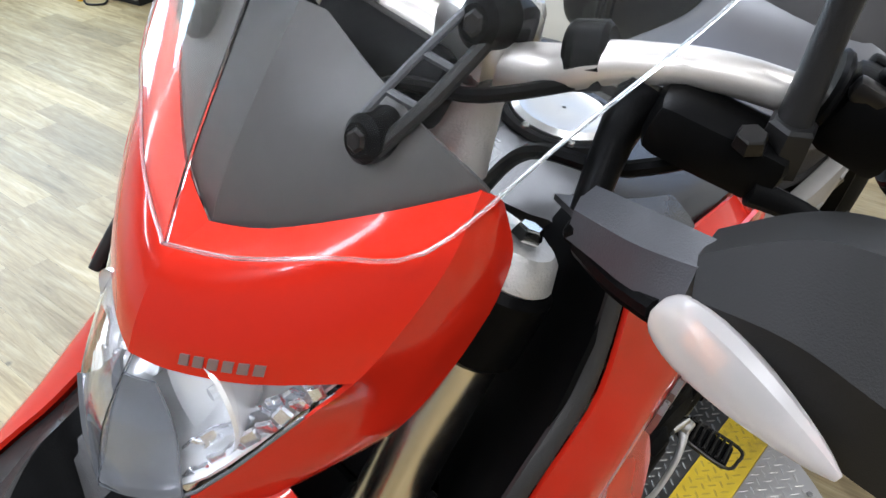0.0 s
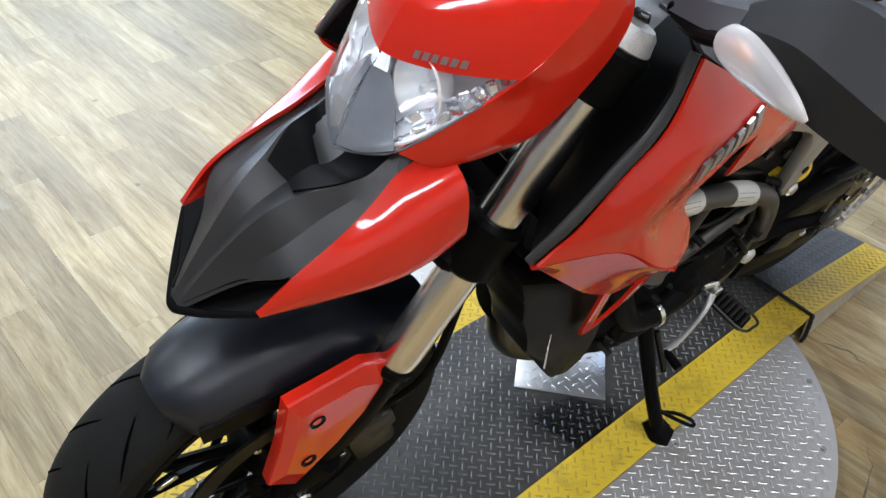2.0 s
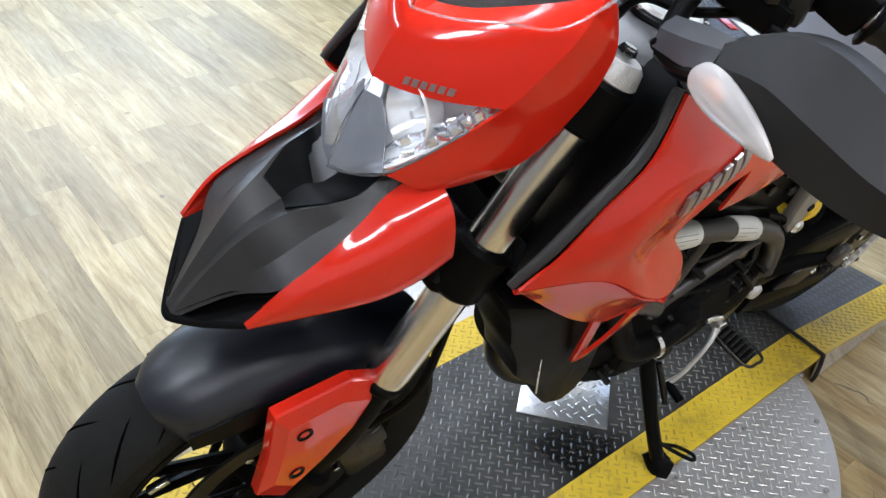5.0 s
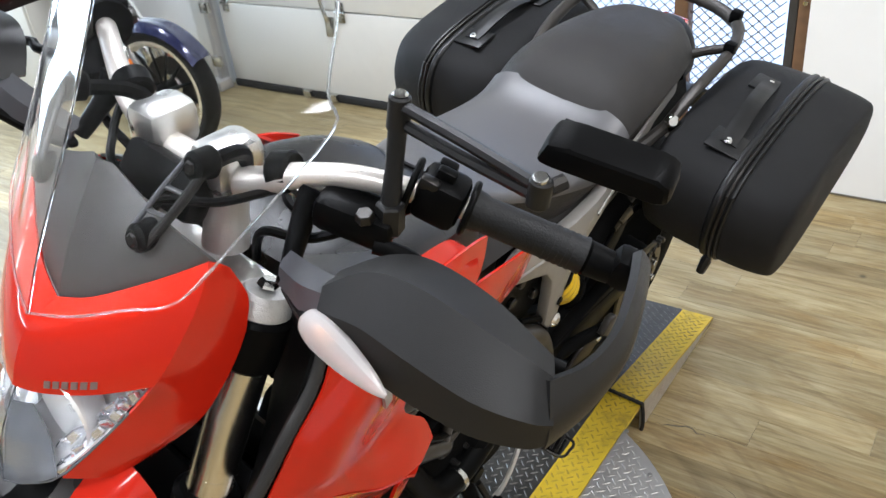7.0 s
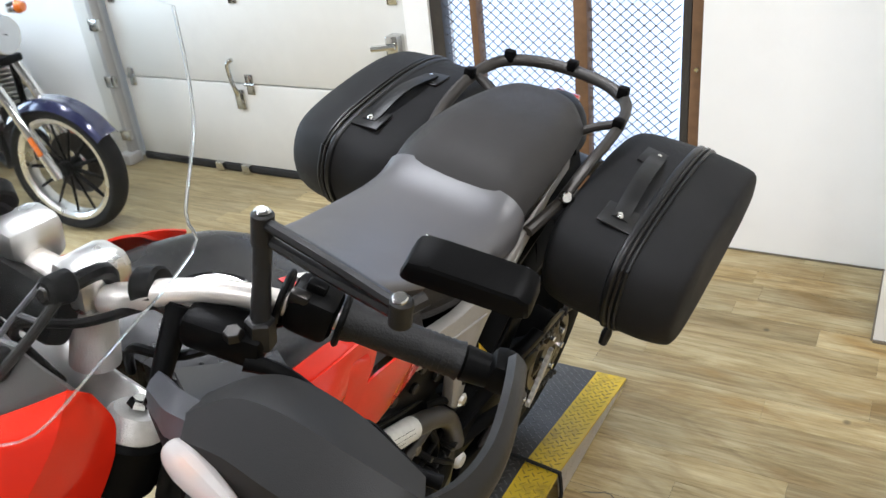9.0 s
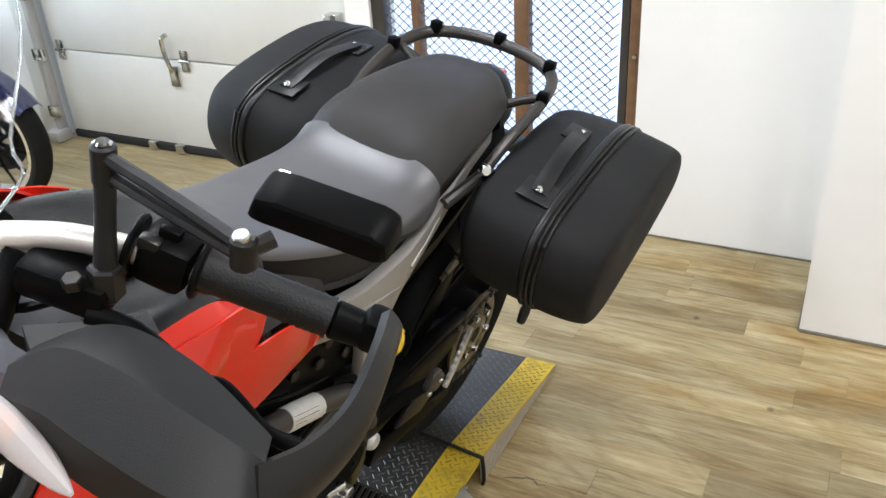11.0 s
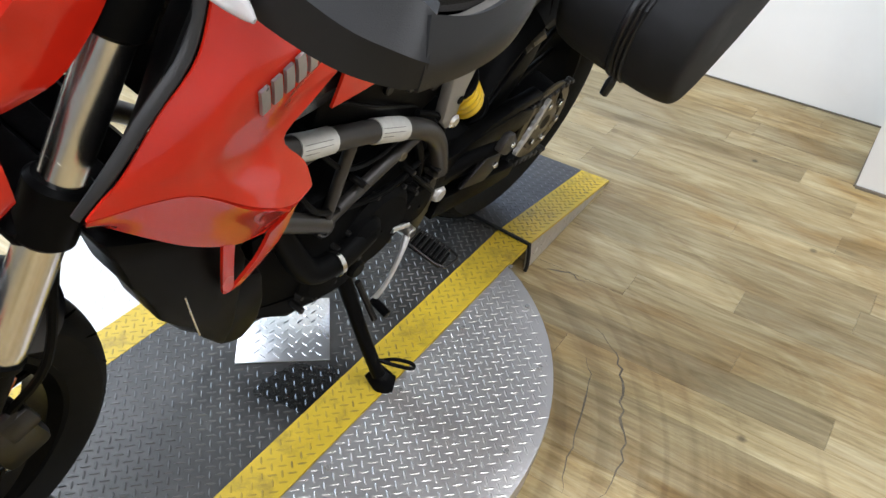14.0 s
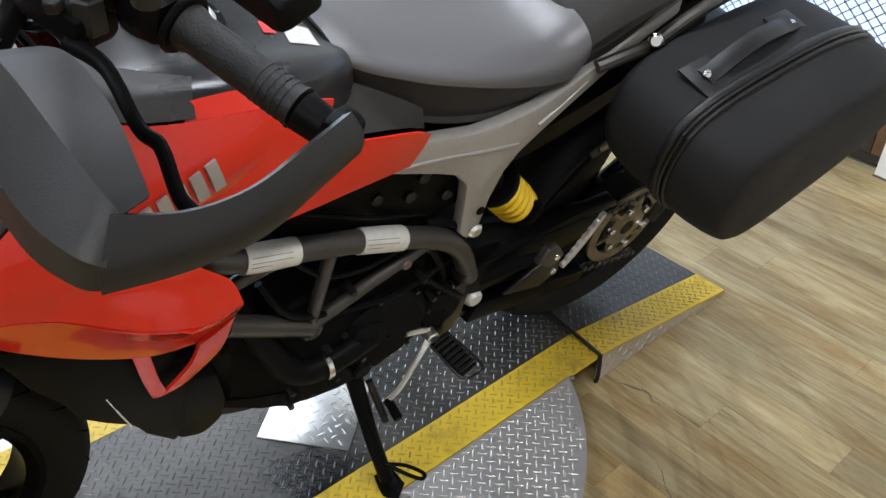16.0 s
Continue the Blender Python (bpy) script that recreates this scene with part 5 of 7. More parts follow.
    part("cable_adjuster", _rod(pch + V(-s * 0.075, -0.012, 0.004), pch + V(-s * 0.035, -0.006, 0.002), 0.009, 0.011, 0.002, 10, None), STEEL, lp)
    part("control_cable", tube([pch + V(-s * 0.07, -0.012, 0.004), (s * 0.08, 0.30, 1.10), (s * 0.03, 0.27, 1.09), (-s * 0.02, 0.30, 1.0), (-s * 0.01, 0.36, 0.86)], 0.0045, 8, 6), BLACK_PL, hb)
    part("wiring", tube([c0 - d * 0.02 + V(0, 0, -0.02), (s * 0.16, 0.34, 1.08), (s * 0.1, 0.33, 1.06), (s * 0.05, 0.36, 0.98)], 0.005, 8, 6), BLACK_PL, hb)

# mirrors on their stalks
for s in (1, -1):
    mi = new("mirror")
    mi.parent = bike
    mi.matrix_local = S
    tagged(mi, "black rear-view mirror on an angular stalk")
    base, top, end = V(s * 0.222, 0.368, 1.125), V(s * 0.213, 0.384, 1.213), V(s * 0.362, 0.363, 1.221)
    part("stem", tube([base, base.lerp(top, 0.5), top], [0.0095, 0.008, 0.0085], 12, 4), GUARD_PL, mi)
    part("base_nut", _rod(base - V(0, 0, 0.018), base + V(0, 0, 0.012), 0.014, 0.013, 0.002, 6, None), GUARD_PL, mi)
    for o in (V(0, 0, 0.009), V(0, 0.002, -0.008)):
        part("arm", tube([top + o, top.lerp(end, 0.5) + o * 0.9, end + o * 0.5], 0.0055, 8, 4), GUARD_PL, mi)
    part("joint", _rod(top - V(0, 0, 0.014), top + V(0, 0, 0.018), 0.0105, 0.0095, 0.002, 14, None), GUARD_PL, mi)
    part("joint_cap", _rod(top + V(0, 0, 0.018), top + V(0, 0, 0.021), 0.007, 0.006, 0.001, 12, None), STEEL, mi)
    part("joint", _rod(end - V(0, 0, 0.012), end + V(0, 0, 0.012), 0.009, 0.009, 0.002, 14, None), GUARD_PL, mi)
    part("joint_cap", _rod(end + V(0, -0.002, 0.012), end + V(0, -0.003, 0.016), 0.006, 0.006, 0.001, 12, None), STEEL, mi)
    o = pose(s * 0.386, 0.412, 1.238, 16, s * 3, s * 13) @ Matrix.Diagonal((0.87, 1.25, 0.68, 1))
    bm = slab([(-0.058, -0.017), (-0.05, 0.014), (-0.03, 0.019), (0.046, 0.019), (0.058, 0.012), (0.06, -0.012), (0.05, -0.02), (-0.045, -0.021)] if s > 0 else
              [(0.058, -0.017), (0.05, 0.014), (0.03, 0.019), (-0.046, 0.019), (-0.058, 0.012), (-0.06, -0.012), (-0.05, -0.02), (0.045, -0.021)], -0.013, 0.013, "y", 0.005)
    bm.transform(o)
    part("shell", bm, BLACK_PL, mi)
    bm = box((0, 0.0128, -0.001), (0.092, 0.002, 0.026), 0.0006)
    bm.transform(o)
    part("glass", bm, CHROME, mi, "mirror glass")
    part("ball", tube([end, end.lerp(V(s * 0.378, 0.392, 1.232), 0.6)], 0.006, 8, 2), DARKMET, mi)

# hand guards with indicators
for s in (1, -1):
    hg = new("handguard")
    hg.parent = bike
    hg.matrix_local = S
    tagged(hg, "dark grey plastic handguard with front indicator")
    A = [  # rows from inner side outwards, points from top to bottom
        [(0.232, 0.300, 1.104), (0.236, 0.276, 1.106), (0.244, 0.262, 1.098), (0.252, 0.258, 1.086)],
        [(0.262, 0.322, 1.124), (0.272, 0.287, 1.136), (0.286, 0.262, 1.110), (0.300, 0.258, 1.074)],
        [(0.296, 0.333, 1.132), (0.312, 0.291, 1.145), (0.330, 0.262, 1.108), (0.345, 0.260, 1.070)],
        [(0.350, 0.336, 1.127), (0.368, 0.298, 1.135), (0.388, 0.268, 1.100), (0.392, 0.266, 1.070)],
        [(0.396, 0.332, 1.115), (0.410, 0.305, 1.123), (0.428, 0.281, 1.098), (0.428, 0.279, 1.074)],
        [(0.414, 0.330, 1.110), (0.426, 0.310, 1.115), (0.440, 0.293, 1.094), (0.440, 0.290, 1.077)],
    ]
    rows = [[(s * x, y, z) for x, y, z in r] for r in A]
    part("shield", shell(rows if s > 0 else [r[::-1] for r in rows], 0.005, 5, 1, smooth_v=False), GUARD_PL, hg, "", None, 14)
    # broad flat brace from the shield's outer edge back to the bar end
    Bp = [[(0.421, 0.305, 1.1165), (0.4345, 0.290, 1.092), (0.435, 0.287, 1.075)],
          [(0.432, 0.345, 1.110), (0.443, 0.342, 1.092), (0.442, 0.340, 1.076)],
          [(0.432, 0.39, 1.110), (0.442, 0.392, 1.096), (0.440, 0.392, 1.080)],
          [(0.418, 0.44, 1.117), (0.427, 0.443, 1.104), (0.425, 0.443, 1.090)],
          [(0.402, 0.480, 1.118), (0.410, 0.485, 1.106), (0.408, 0.485, 1.092)]]
    rows = [[(s * x, y, z) for x, y, z in r] for r in Bp]
    part("brace", shell(rows if s > 0 else [r[::-1] for r in rows], 0.009, 5, 3), GUARD_PL, hg)
    part("end_block", box((s * 0.398, 0.481, 1.098), (0.026, 0.034, 0.034), 0.009, (0, 16, s * 22)), BLACK_PL, hg)
    part("brace_bolt", _rod(V(s * 0.4085, 0.486, 1.101), V(s * 0.414, 0.488, 1.1), 0.007, 0.006, 0.001, 12, None), BLACK_PL, hg)
    mo = [[(0.155, 0.318, 1.072), (0.160, 0.304, 1.066), (0.162, 0.300, 1.052)],
          [(0.180, 0.308, 1.084), (0.186, 0.292, 1.078), (0.188, 0.288, 1.062)],
          [(0.206, 0.297, 1.096), (0.211, 0.281, 1.090), (0.213, 0.275, 1.072)],
          [(0.236, 0.290, 1.104), (0.240, 0.274, 1.102), (0.244, 0.263, 1.086)]]
    rows = [[(s * x, y, z) for x, y, z in r] for r in mo]
    part("mount", shell(rows if s > 0 else [r[::-1] for r in rows], 0.008, 4, 1, smooth_v=False), ARM_PL, hg, "broad flat grey mounting arm", None, 14)
    part("mount_clamp", tube([(s * 0.146, 0.355, 1.120), (s * 0.148, 0.335, 1.095), (s * 0.158, 0.308, 1.062)], [0.016, 0.011, 0.009], 12, 4), BLACK_PL, hg)
    part("mount_bolt", _rod(V(s * 0.161, 0.303, 1.057), V(s * 0.162, 0.293, 1.055), 0.008, 0.007, 0.002, 14, None), BLACK_PL, hg)
    part("indicator_stem", tube([(s * 0.168, 0.298, 1.052), (s * 0.202, 0.279, 1.062), (s * 0.232, 0.260, 1.080)], [0.008, 0.0075, 0.007], 10, 4), BLACK_PL, hg)
    rings = []
    for f, w, h in ((0, 0.006, 0.006), (0.06, 0.016, 0.012), (0.25, 0.021, 0.016), (0.55, 0.018, 0.014), (0.85, 0.010, 0.008), (1, 0.003, 0.002)):
        c = V(s * (0.232 + 0.098 * f), 0.254 - 0.012 * f, 1.090 - 0.010 * f)
        u, w_ = V(s * 0.25, 0.1, 1).normalized(), V(0, -1, 0.1).normalized()
        w, h = w * 0.82, h * 0.82
        rings.append([c + u * w * math.cos(k * math.tau / 12) + w_ * h * math.sin(k * math.tau / 12) for k in range(12)])
    ind = part("indicator", loft(rings, 3, 1), IND, hg, "clear indicator lens with amber bulb")
    part("bulb", tube([(s * 0.25, 0.253, 1.089), (s * 0.27, 0.25, 1.086)], [0.0055, 0.0045], 10, 3), BULB, ind)

# ---- tank, shrouds and seat ----
rings = []
for y, w, zt, dish in ((0.40, 0.12, 0.985, 0.012), (0.46, 0.155, 0.988, 0.004), (0.54, 0.158, 0.980, 0.008), (0.62, 0.146, 0.966, 0.008), (0.67, 0.126, 0.950, 0.006), (0.702, 0.100, 0.932, 0.006), (0.722, 0.066, 0.908, 0.002)):
    rings.append([V(-w, y, 0.78), V(-w, y, zt - 0.03), V(-w * 0.82, y, zt), V(-w * 0.4, y, zt - dish), V(w * 0.4, y, zt - dish), V(w * 0.82, y, zt), V(w, y, zt - 0.03), V(w, y, 0.78)])
tank_bm = loft(rings, 4, 3)


def on_tank(x, y):
    """Height of the tank cover under a point."""
    best = 0.0
    for f in tank_bm.faces:
        v = f.verts
        for i in range(1, len(v) - 1):
            h = geometry.intersect_ray_tri(v[0].co, v[i].co, v[i + 1].co, V(0, 0, -1), V(x, y, 2), True)
            if h is not None:
                best = max(best, h.z)
    return best


def sticker(x, y, wx, wy, turn):
    """Thin patch that follows the tank cover."""
    rows = []
    for j in (-0.5, 0.0, 0.5):
        row = []
        for i in (-0.5, 0.0, 0.5):
            px, py = x + i * wx * math.cos(turn) - j * wy * math.sin(turn), y + i * wx * math.sin(turn) + j * wy * math.cos(turn)
            row.append((px, py, on_tank(px, py) + 0.0012))
        rows.append(row[::-1])
    return shell(rows, 0.0008, 3, 3)


decals = sticker(0.048, 0.655, 0.05, 0.036, -0.25), sticker(0.03, 0.622, 0.026, 0.015, -0.2)
tank = part("tank_cover", tank_bm, TANKTOP, bike, "dark grey fuel tank cover")
fc = V(0.004, 0.520, 0.972)
m_ = Matrix.Translation(fc) @ pose(0, 0, 0, -7)
for nm, pr, mt in (("filler_ring", [(-0.004, 0.05), (0.006, 0.058), (0.010, 0.055), (0.010, 0.048), (-0.004, 0.046)], BLACK_PL),
                   ("filler_cap", [(0.0, 0.002), (0.0, 0.046), (0.012, 0.046), (0.016, 0.041), (0.013, 0.03), (0.016, 0.012), (0.016, 0.002)], SATIN)):
    bm = lathe(pr, (0, 0, 0), "z", 40)
    bm.transform(m_)
    part(nm, bm, mt, tank)
for k in range(8):
    a = k / 8 * math.tau
    part("cap_bolt", _rod(fc + V(0.052 * math.cos(a), 0.052 * math.sin(a), 0.008 - 0.009 * math.sin(a)), fc + V(0.052 * math.cos(a), 0.052 * math.sin(a), 0.013 - 0.009 * math.sin(a)), 0.004, 0.0035, 0.001, 8, None), STEEL, tank)
part("sticker", decals[0], LABEL, tank, "faded pale sticker")
part("sticker", decals[1], REDLENS, tank, "small red sticker")


def on_face(bm, s, y, z):
    """Point of a side panel at the given length and height, on the side s."""
    best = 0.17
    for f in bm.faces:
        v = f.verts
        for i in range(1, len(v) - 1):
            h = geometry.intersect_ray_tri(v[0].co, v[i].co, v[i + 1].co, V(-s, 0, 0), V(s * 0.5, y, z), True)
            if h is not None:
                best = max(best, s * h.x)
    return best, y, z


def ease(y):
    return min(max((y - 0.23) / 0.31, 0.0), 1.0)


for s in (1, -1):
    def q(rows):
        R = [[(s * x, y - 0.042 + 0.028 * ease(y), z + 0.045 - 0.032 * ease(y)) for x, y, z in r] for r in rows]
        return R if s < 0 else [r[::-1] for r in R]
    sh = new("tank_shroud")
    sh.parent = bike
    tagged(sh, "glossy red tank shroud with air outlet")
    # main face: rows from top to bottom, points from front to rear
    main = [
        [(0.183, 0.37, 1.003), (0.184, 0.44, 0.972), (0.180, 0.525, 0.962), (0.172, 0.60, 0.950), (0.163, 0.645, 0.932)],
        [(0.200, 0.343, 0.94), (0.213, 0.40, 0.93), (0.205, 0.49, 0.915), (0.182, 0.565, 0.90), (0.176, 0.612, 0.884)],
        [(0.205, 0.300, 0.892), (0.225, 0.352, 0.888), (0.210, 0.43, 0.86), (0.191, 0.48, 0.84), (0.190, 0.508, 0.826)],
        [(0.208, 0.262, 0.84), (0.229, 0.326, 0.845), (0.209, 0.40, 0.80), (0.203, 0.437, 0.79), (0.196, 0.462, 0.79)],
        [(0.207, 0.242, 0.82), (0.228, 0.320, 0.822), (0.228, 0.395, 0.768), (0.214, 0.455, 0.742), (0.198, 0.50, 0.738)],
        [(0.205, 0.227, 0.802), (0.228, 0.314, 0.806), (0.238, 0.39, 0.752), (0.229, 0.455, 0.712), (0.207, 0.51, 0.70)],
    ]
    part("face", shell(q(main), 0.004), RED, sh, "", None, 40)
    low = [
        main[-1],
        [(0.199, 0.231, 0.79), (0.214, 0.30, 0.77), (0.217, 0.385, 0.716), (0.208, 0.452, 0.674), (0.192, 0.503, 0.662)],
        [(0.189, 0.240, 0.784), (0.202, 0.290, 0.74), (0.200, 0.345, 0.69), (0.198, 0.405, 0.652), (0.192, 0.458, 0.636)],
    ]
    part("lower_face", shell(q(low), 0.004), RED, sh, "", None, 40)
    leg = [
        [(0.199, 0.386, 0.664), (0.198, 0.396, 0.657), (0.197, 0.405, 0.652)],
        [(0.194, 0.394, 0.60), (0.194, 0.402, 0.598), (0.193, 0.411, 0.596)],
        [(0.188, 0.403, 0.552), (0.188, 0.411, 0.549), (0.188, 0.420, 0.552)],
    ]
    part("outlet_frame", shell(q(leg), 0.005), RED, sh)
    leg = [
        [(0.197, 0.460, 0.638), (0.195, 0.482, 0.648), (0.192, 0.505, 0.662)],
        [(0.193, 0.447, 0.595), (0.191, 0.467, 0.596), (0.188, 0.488, 0.602)],
        [(0.189, 0.414, 0.551), (0.188, 0.430, 0.553), (0.186, 0.446, 0.557)],
    ]
    part("outlet_frame", shell(q(leg), 0.005), RED, sh)
    part("outlet", slab([(0.385, 0.58), (0.375, 0.678), (0.44, 0.668)], s * 0.168, s * 0.178, "x"), BLACK_PL, sh)
    # tail of the red panel, running back under the seat
    tail = [
        [(0.184, 0.555, 0.905), (0.178, 0.62, 0.893), (0.170, 0.69, 0.872), (0.158, 0.765, 0.846), (0.150, 0.795, 0.826)],
        [(0.190, 0.54, 0.862), (0.183, 0.61, 0.852), (0.173, 0.68, 0.84), (0.160, 0.745, 0.822), (0.150, 0.785, 0.806)],
        [(0.188, 0.53, 0.81), (0.182, 0.60, 0.806), (0.172, 0.665, 0.80), (0.160, 0.725, 0.79), (0.150, 0.768, 0.782)],
    ]
    upper = [
        [(0.163, 0.46, 0.993), (0.162, 0.51, 0.991), (0.158, 0.548, 0.980), (0.154, 0.580, 0.956)],
        [(0.186, 0.45, 0.964), (0.184, 0.50, 0.962), (0.180, 0.552, 0.952), (0.175, 0.596, 0.932)],
        [(0.196, 0.44, 0.92), (0.192, 0.49, 0.92), (0.188, 0.535, 0.912), (0.183, 0.582, 0.900)],
        [(0.200, 0.43, 0.87), (0.196, 0.48, 0.872), (0.192, 0.52, 0.872), (0.189, 0.545, 0.875)],
    ]
    filler = [
        [(0.128, 0.585, 0.945), (0.110, 0.64, 0.925), (0.098, 0.69, 0.905), (0.112, 0.76, 0.870), (0.120, 0.80, 0.845)],
        [(0.156, 0.580, 0.930), (0.142, 0.64, 0.908), (0.128, 0.69, 0.885), (0.126, 0.76, 0.850), (0.126, 0.80, 0.830)],
        [(0.176, 0.56, 0.905), (0.164, 0.63, 0.886), (0.152, 0.70, 0.862), (0.138, 0.765, 0.836), (0.130, 0.80, 0.818)],
    ]

    def raw(rows):
        R = [[(s * x, y, z) for x, y, z in r] for r in rows]
        return R if s < 0 else [r[::-1] for r in R]
    part("corner_infill", shell(raw(filler), 0.003), SEAT_DK, sh, "black infill below the seat nose")
    part("tail_face", shell(raw(tail), 0.004), RED, sh)
    part("tank_side", shell(raw(upper), 0.004), RED, sh, "glossy red tank side")
    # dark trim along the front edge and black inner duct
    part("front_trim", tube([(s * 0.178, 0.336, 1.037), (s * 0.193, 0.306, 0.976), (s * 0.199, 0.258, 0.930), (s * 0.201, 0.214, 0.882), (s * 0.198, 0.180, 0.845)], [0.006, 0.0075, 0.0075, 0.007, 0.005], 10, 5, None, 0.6), GREY_PL, sh, "grey edge trim")
    duct = [
        [(0.178, 0.364, 1.004), (0.12, 0.42, 0.995), (0.09, 0.44, 0.98)],
        [(0.195, 0.296, 0.892), (0.11, 0.37, 0.9), (0.08, 0.40, 0.9)],
        [(0.195, 0.226, 0.798), (0.11, 0.33, 0.76), (0.08, 0.36, 0.74)],
    ]
    part("duct", shell(q(duct), 0.004), BLACK_PL, sh)
    part("top_trim", shell(q([[(0.10, 0.40, 1.0), (0.125, 0.45, 0.990), (0.135, 0.50, 0.978)], [(0.15, 0.375, 1.012), (0.160, 0.43, 0.990), (0.158, 0.49, 0.976)], [(0.181, 0.37, 1.004), (0.181, 0.425, 0.976), (0.176, 0.485, 0.962)]]), 0.004), GREY_PL, sh)
    # bars in place of the maker's name
    face_bm = shell(q(main), 0.004)
    for k in range(6):
        y0, z0 = 0.374 + k * 0.0185, 0.893 + k * 0.0045
        rows = []
        for f in (0.0, 0.5, 1.0):
            row = []
            for g in (0.0, 1.0):
                x, y, z = on_face(face_bm, s, y0 + 0.0125 * g - 0.009 * f, z0 + 0.003 * g + 0.034 * f)
                row.append((s * (x + 0.0014), y, z))
            rows.append(row[::-1] if s < 0 else row)
        part("letter_bar", shell(rows, 0.004, 2, 1), LETTER, sh, "silver letter block")
    # shallow dished facet towards the rear lower corner
    dish = []
    for f in (0.0, 0.5, 1.0):
        row = []
        for g in (0.0, 0.5, 1.0):
            top_, low_ = V(0, 0.378 + 0.060 * g, 0.768 - 0.034 * g), V(0, 0.372 + 0.090 * g, 0.735 - 0.035 * g)
            p = top_.lerp(low_, f)
            x, y, z = on_face(face_bm, s, p.y, p.z)
            row.append((s * (x + 0.0012 + 0.004 * f), y, z))
        dish.append(row[::-1] if s < 0 else row)
    part("facet", shell(dish[::-1], 0.003, 3, 3), RED, sh, "", None, 40)
    face_bm.free()

rings, top = [], []
for y, w, zt, zm, zb in ((0.695, 0.080, 0.930, 0.921, 0.885), (0.727, 0.096, 0.925, 0.908, 0.855), (0.765, 0.110, 0.912, 0.897, 0.828), (0.811, 0.119, 0.899, 0.881, 0.808), (0.868, 0.129, 0.886, 0.866, 0.793), (0.94, 0.137, 0.877, 0.848, 0.784), (1.014, 0.141, 0.877, 0.834, 0.790), (1.06, 0.141, 0.888, 0.835, 0.800), (1.088, 0.137, 0.905, 0.862, 0.806)):
    half = [V(w * 0.78, y, zb), V(min(w * 0.9, 0.124), y, zb + 0.012), V(w * 0.97, y, zm - 0.014), V(w, y, zm), V(w * 0.95, y, zm + (zt - zm) * 0.5), V(w * 0.74, y, zt - 0.006), V(w * 0.3, y, zt)]
    rings.append([V(-p.x, p.y, p.z) for p in half] + half[::-1])
    up = [V(w * 1.006, y, zm), V(w * 0.965, y, zm + (zt - zm) * 0.5 + 0.002), V(w * 0.75, y, zt - 0.002), V(w * 0.3, y, zt + 0.004)]
    top.append([V(-p.x, p.y, p.z) for p in up] + up[::-1])
seat = part("seat", loft(rings, 4, 2), SEAT_DK, bike, "dark vinyl dual seat with sheen-lightened top")
part("seat_top", shell(top, 0.004, 5, 4), SEAT, seat, "vinyl seat top, lamp sheen lightened into its grey")
edge = [V(r[-1].x + 0.001, r[-1].y, r[-1].z - 0.0005) for r in top]
for s in (1, -1):
    part("seam", tube([(s * p.x, p.y, p.z) for p in edge], 0.0013, 6, 5), BLACK_PL, seat)
rings2 = []
for y, w, zt, zb in ((1.070, 0.128, 0.900, 0.815), (1.10, 0.138, 0.928, 0.818), (1.14, 0.141, 0.946, 0.826), (1.21, 0.138, 0.96, 0.848), (1.31, 0.126, 0.966, 0.875), (1.40, 0.100, 0.962, 0.89), (1.44, 0.06, 0.95, 0.90)):
    rings2.append([V(-w * 0.75, y, zb), V(-w * 0.85, y, zb + 0.02), V(-w, y, zt - 0.05), V(-w * 0.72, y, zt - 0.01), V(-w * 0.3, y, zt), V(w * 0.3, y, zt), V(w * 0.72, y, zt - 0.01), V(w, y, zt - 0.05), V(w * 0.85, y, zb + 0.02), V(w * 0.75, y, zb)])
part("pillion_seat", loft(rings2, 4, 3), SEAT_DK, seat, "dark grey pillion cushion")

# tail, grab rail, tail light
rings = []
for y, w, zt, zb in ((1.36, 0.095, 0.93, 0.86), (1.43, 0.085, 0.93, 0.86), (1.49, 0.06, 0.925, 0.88), (1.53, 0.035, 0.915, 0.89)):
    rings.append([V(-w, y, zb), V(-w, y, zt - 0.015), V(-w * 0.5, y, zt), V(w * 0.5, y, zt), V(w, y, zt - 0.015), V(w, y, zb)])
tl = part("tail", loft(rings, 4, 3), BLACK_PL, bike, "black tail cover")
part("tail_light", box((0, 1.52, 0.905), (0.06, 0.045, 0.02), 0.006), REDLENS, tl, "red tail light")
rail = [(0.150, 1.22, 0.85), (0.162, 1.29, 0.90), (0.166, 1.40, 0.935), (0.145, 1.485, 0.952), (0.085, 1.525, 0.96), (0, 1.535, 0.963)]
rl = part("grab_rail", tube(rail + [(-x, y, z) for x, y, z in reversed(rail[:-1])], 0.0125, 12, 5, None, 0.85), TRELLIS, bike, "dark grey tubular grab rail")
for x, y, z in ((0, 1.535, 0.972), (0.13, 1.50, 0.966), (-0.13, 1.50, 0.966), (0.166, 1.40, 0.945), (-0.166, 1.40, 0.945)):
    part("rail_block", box((x, y, z), (0.022, 0.022, 0.026), 0.005), BLACK_PL, rl)
for s in (1, -1):
    part("rail_stay", tube([(s * 0.162, 1.42, 0.938), (s * 0.12, 1.41, 0.92), (s * 0.085, 1.39, 0.90)], 0.009, 10, 4), TRELLIS, rl)
    part("rail_stay", tube([(s * 0.152, 1.23, 0.852), (s * 0.148, 1.17, 0.845), (s * 0.138, 1.12, 0.83)], 0.011, 10, 4), TRELLIS, rl)

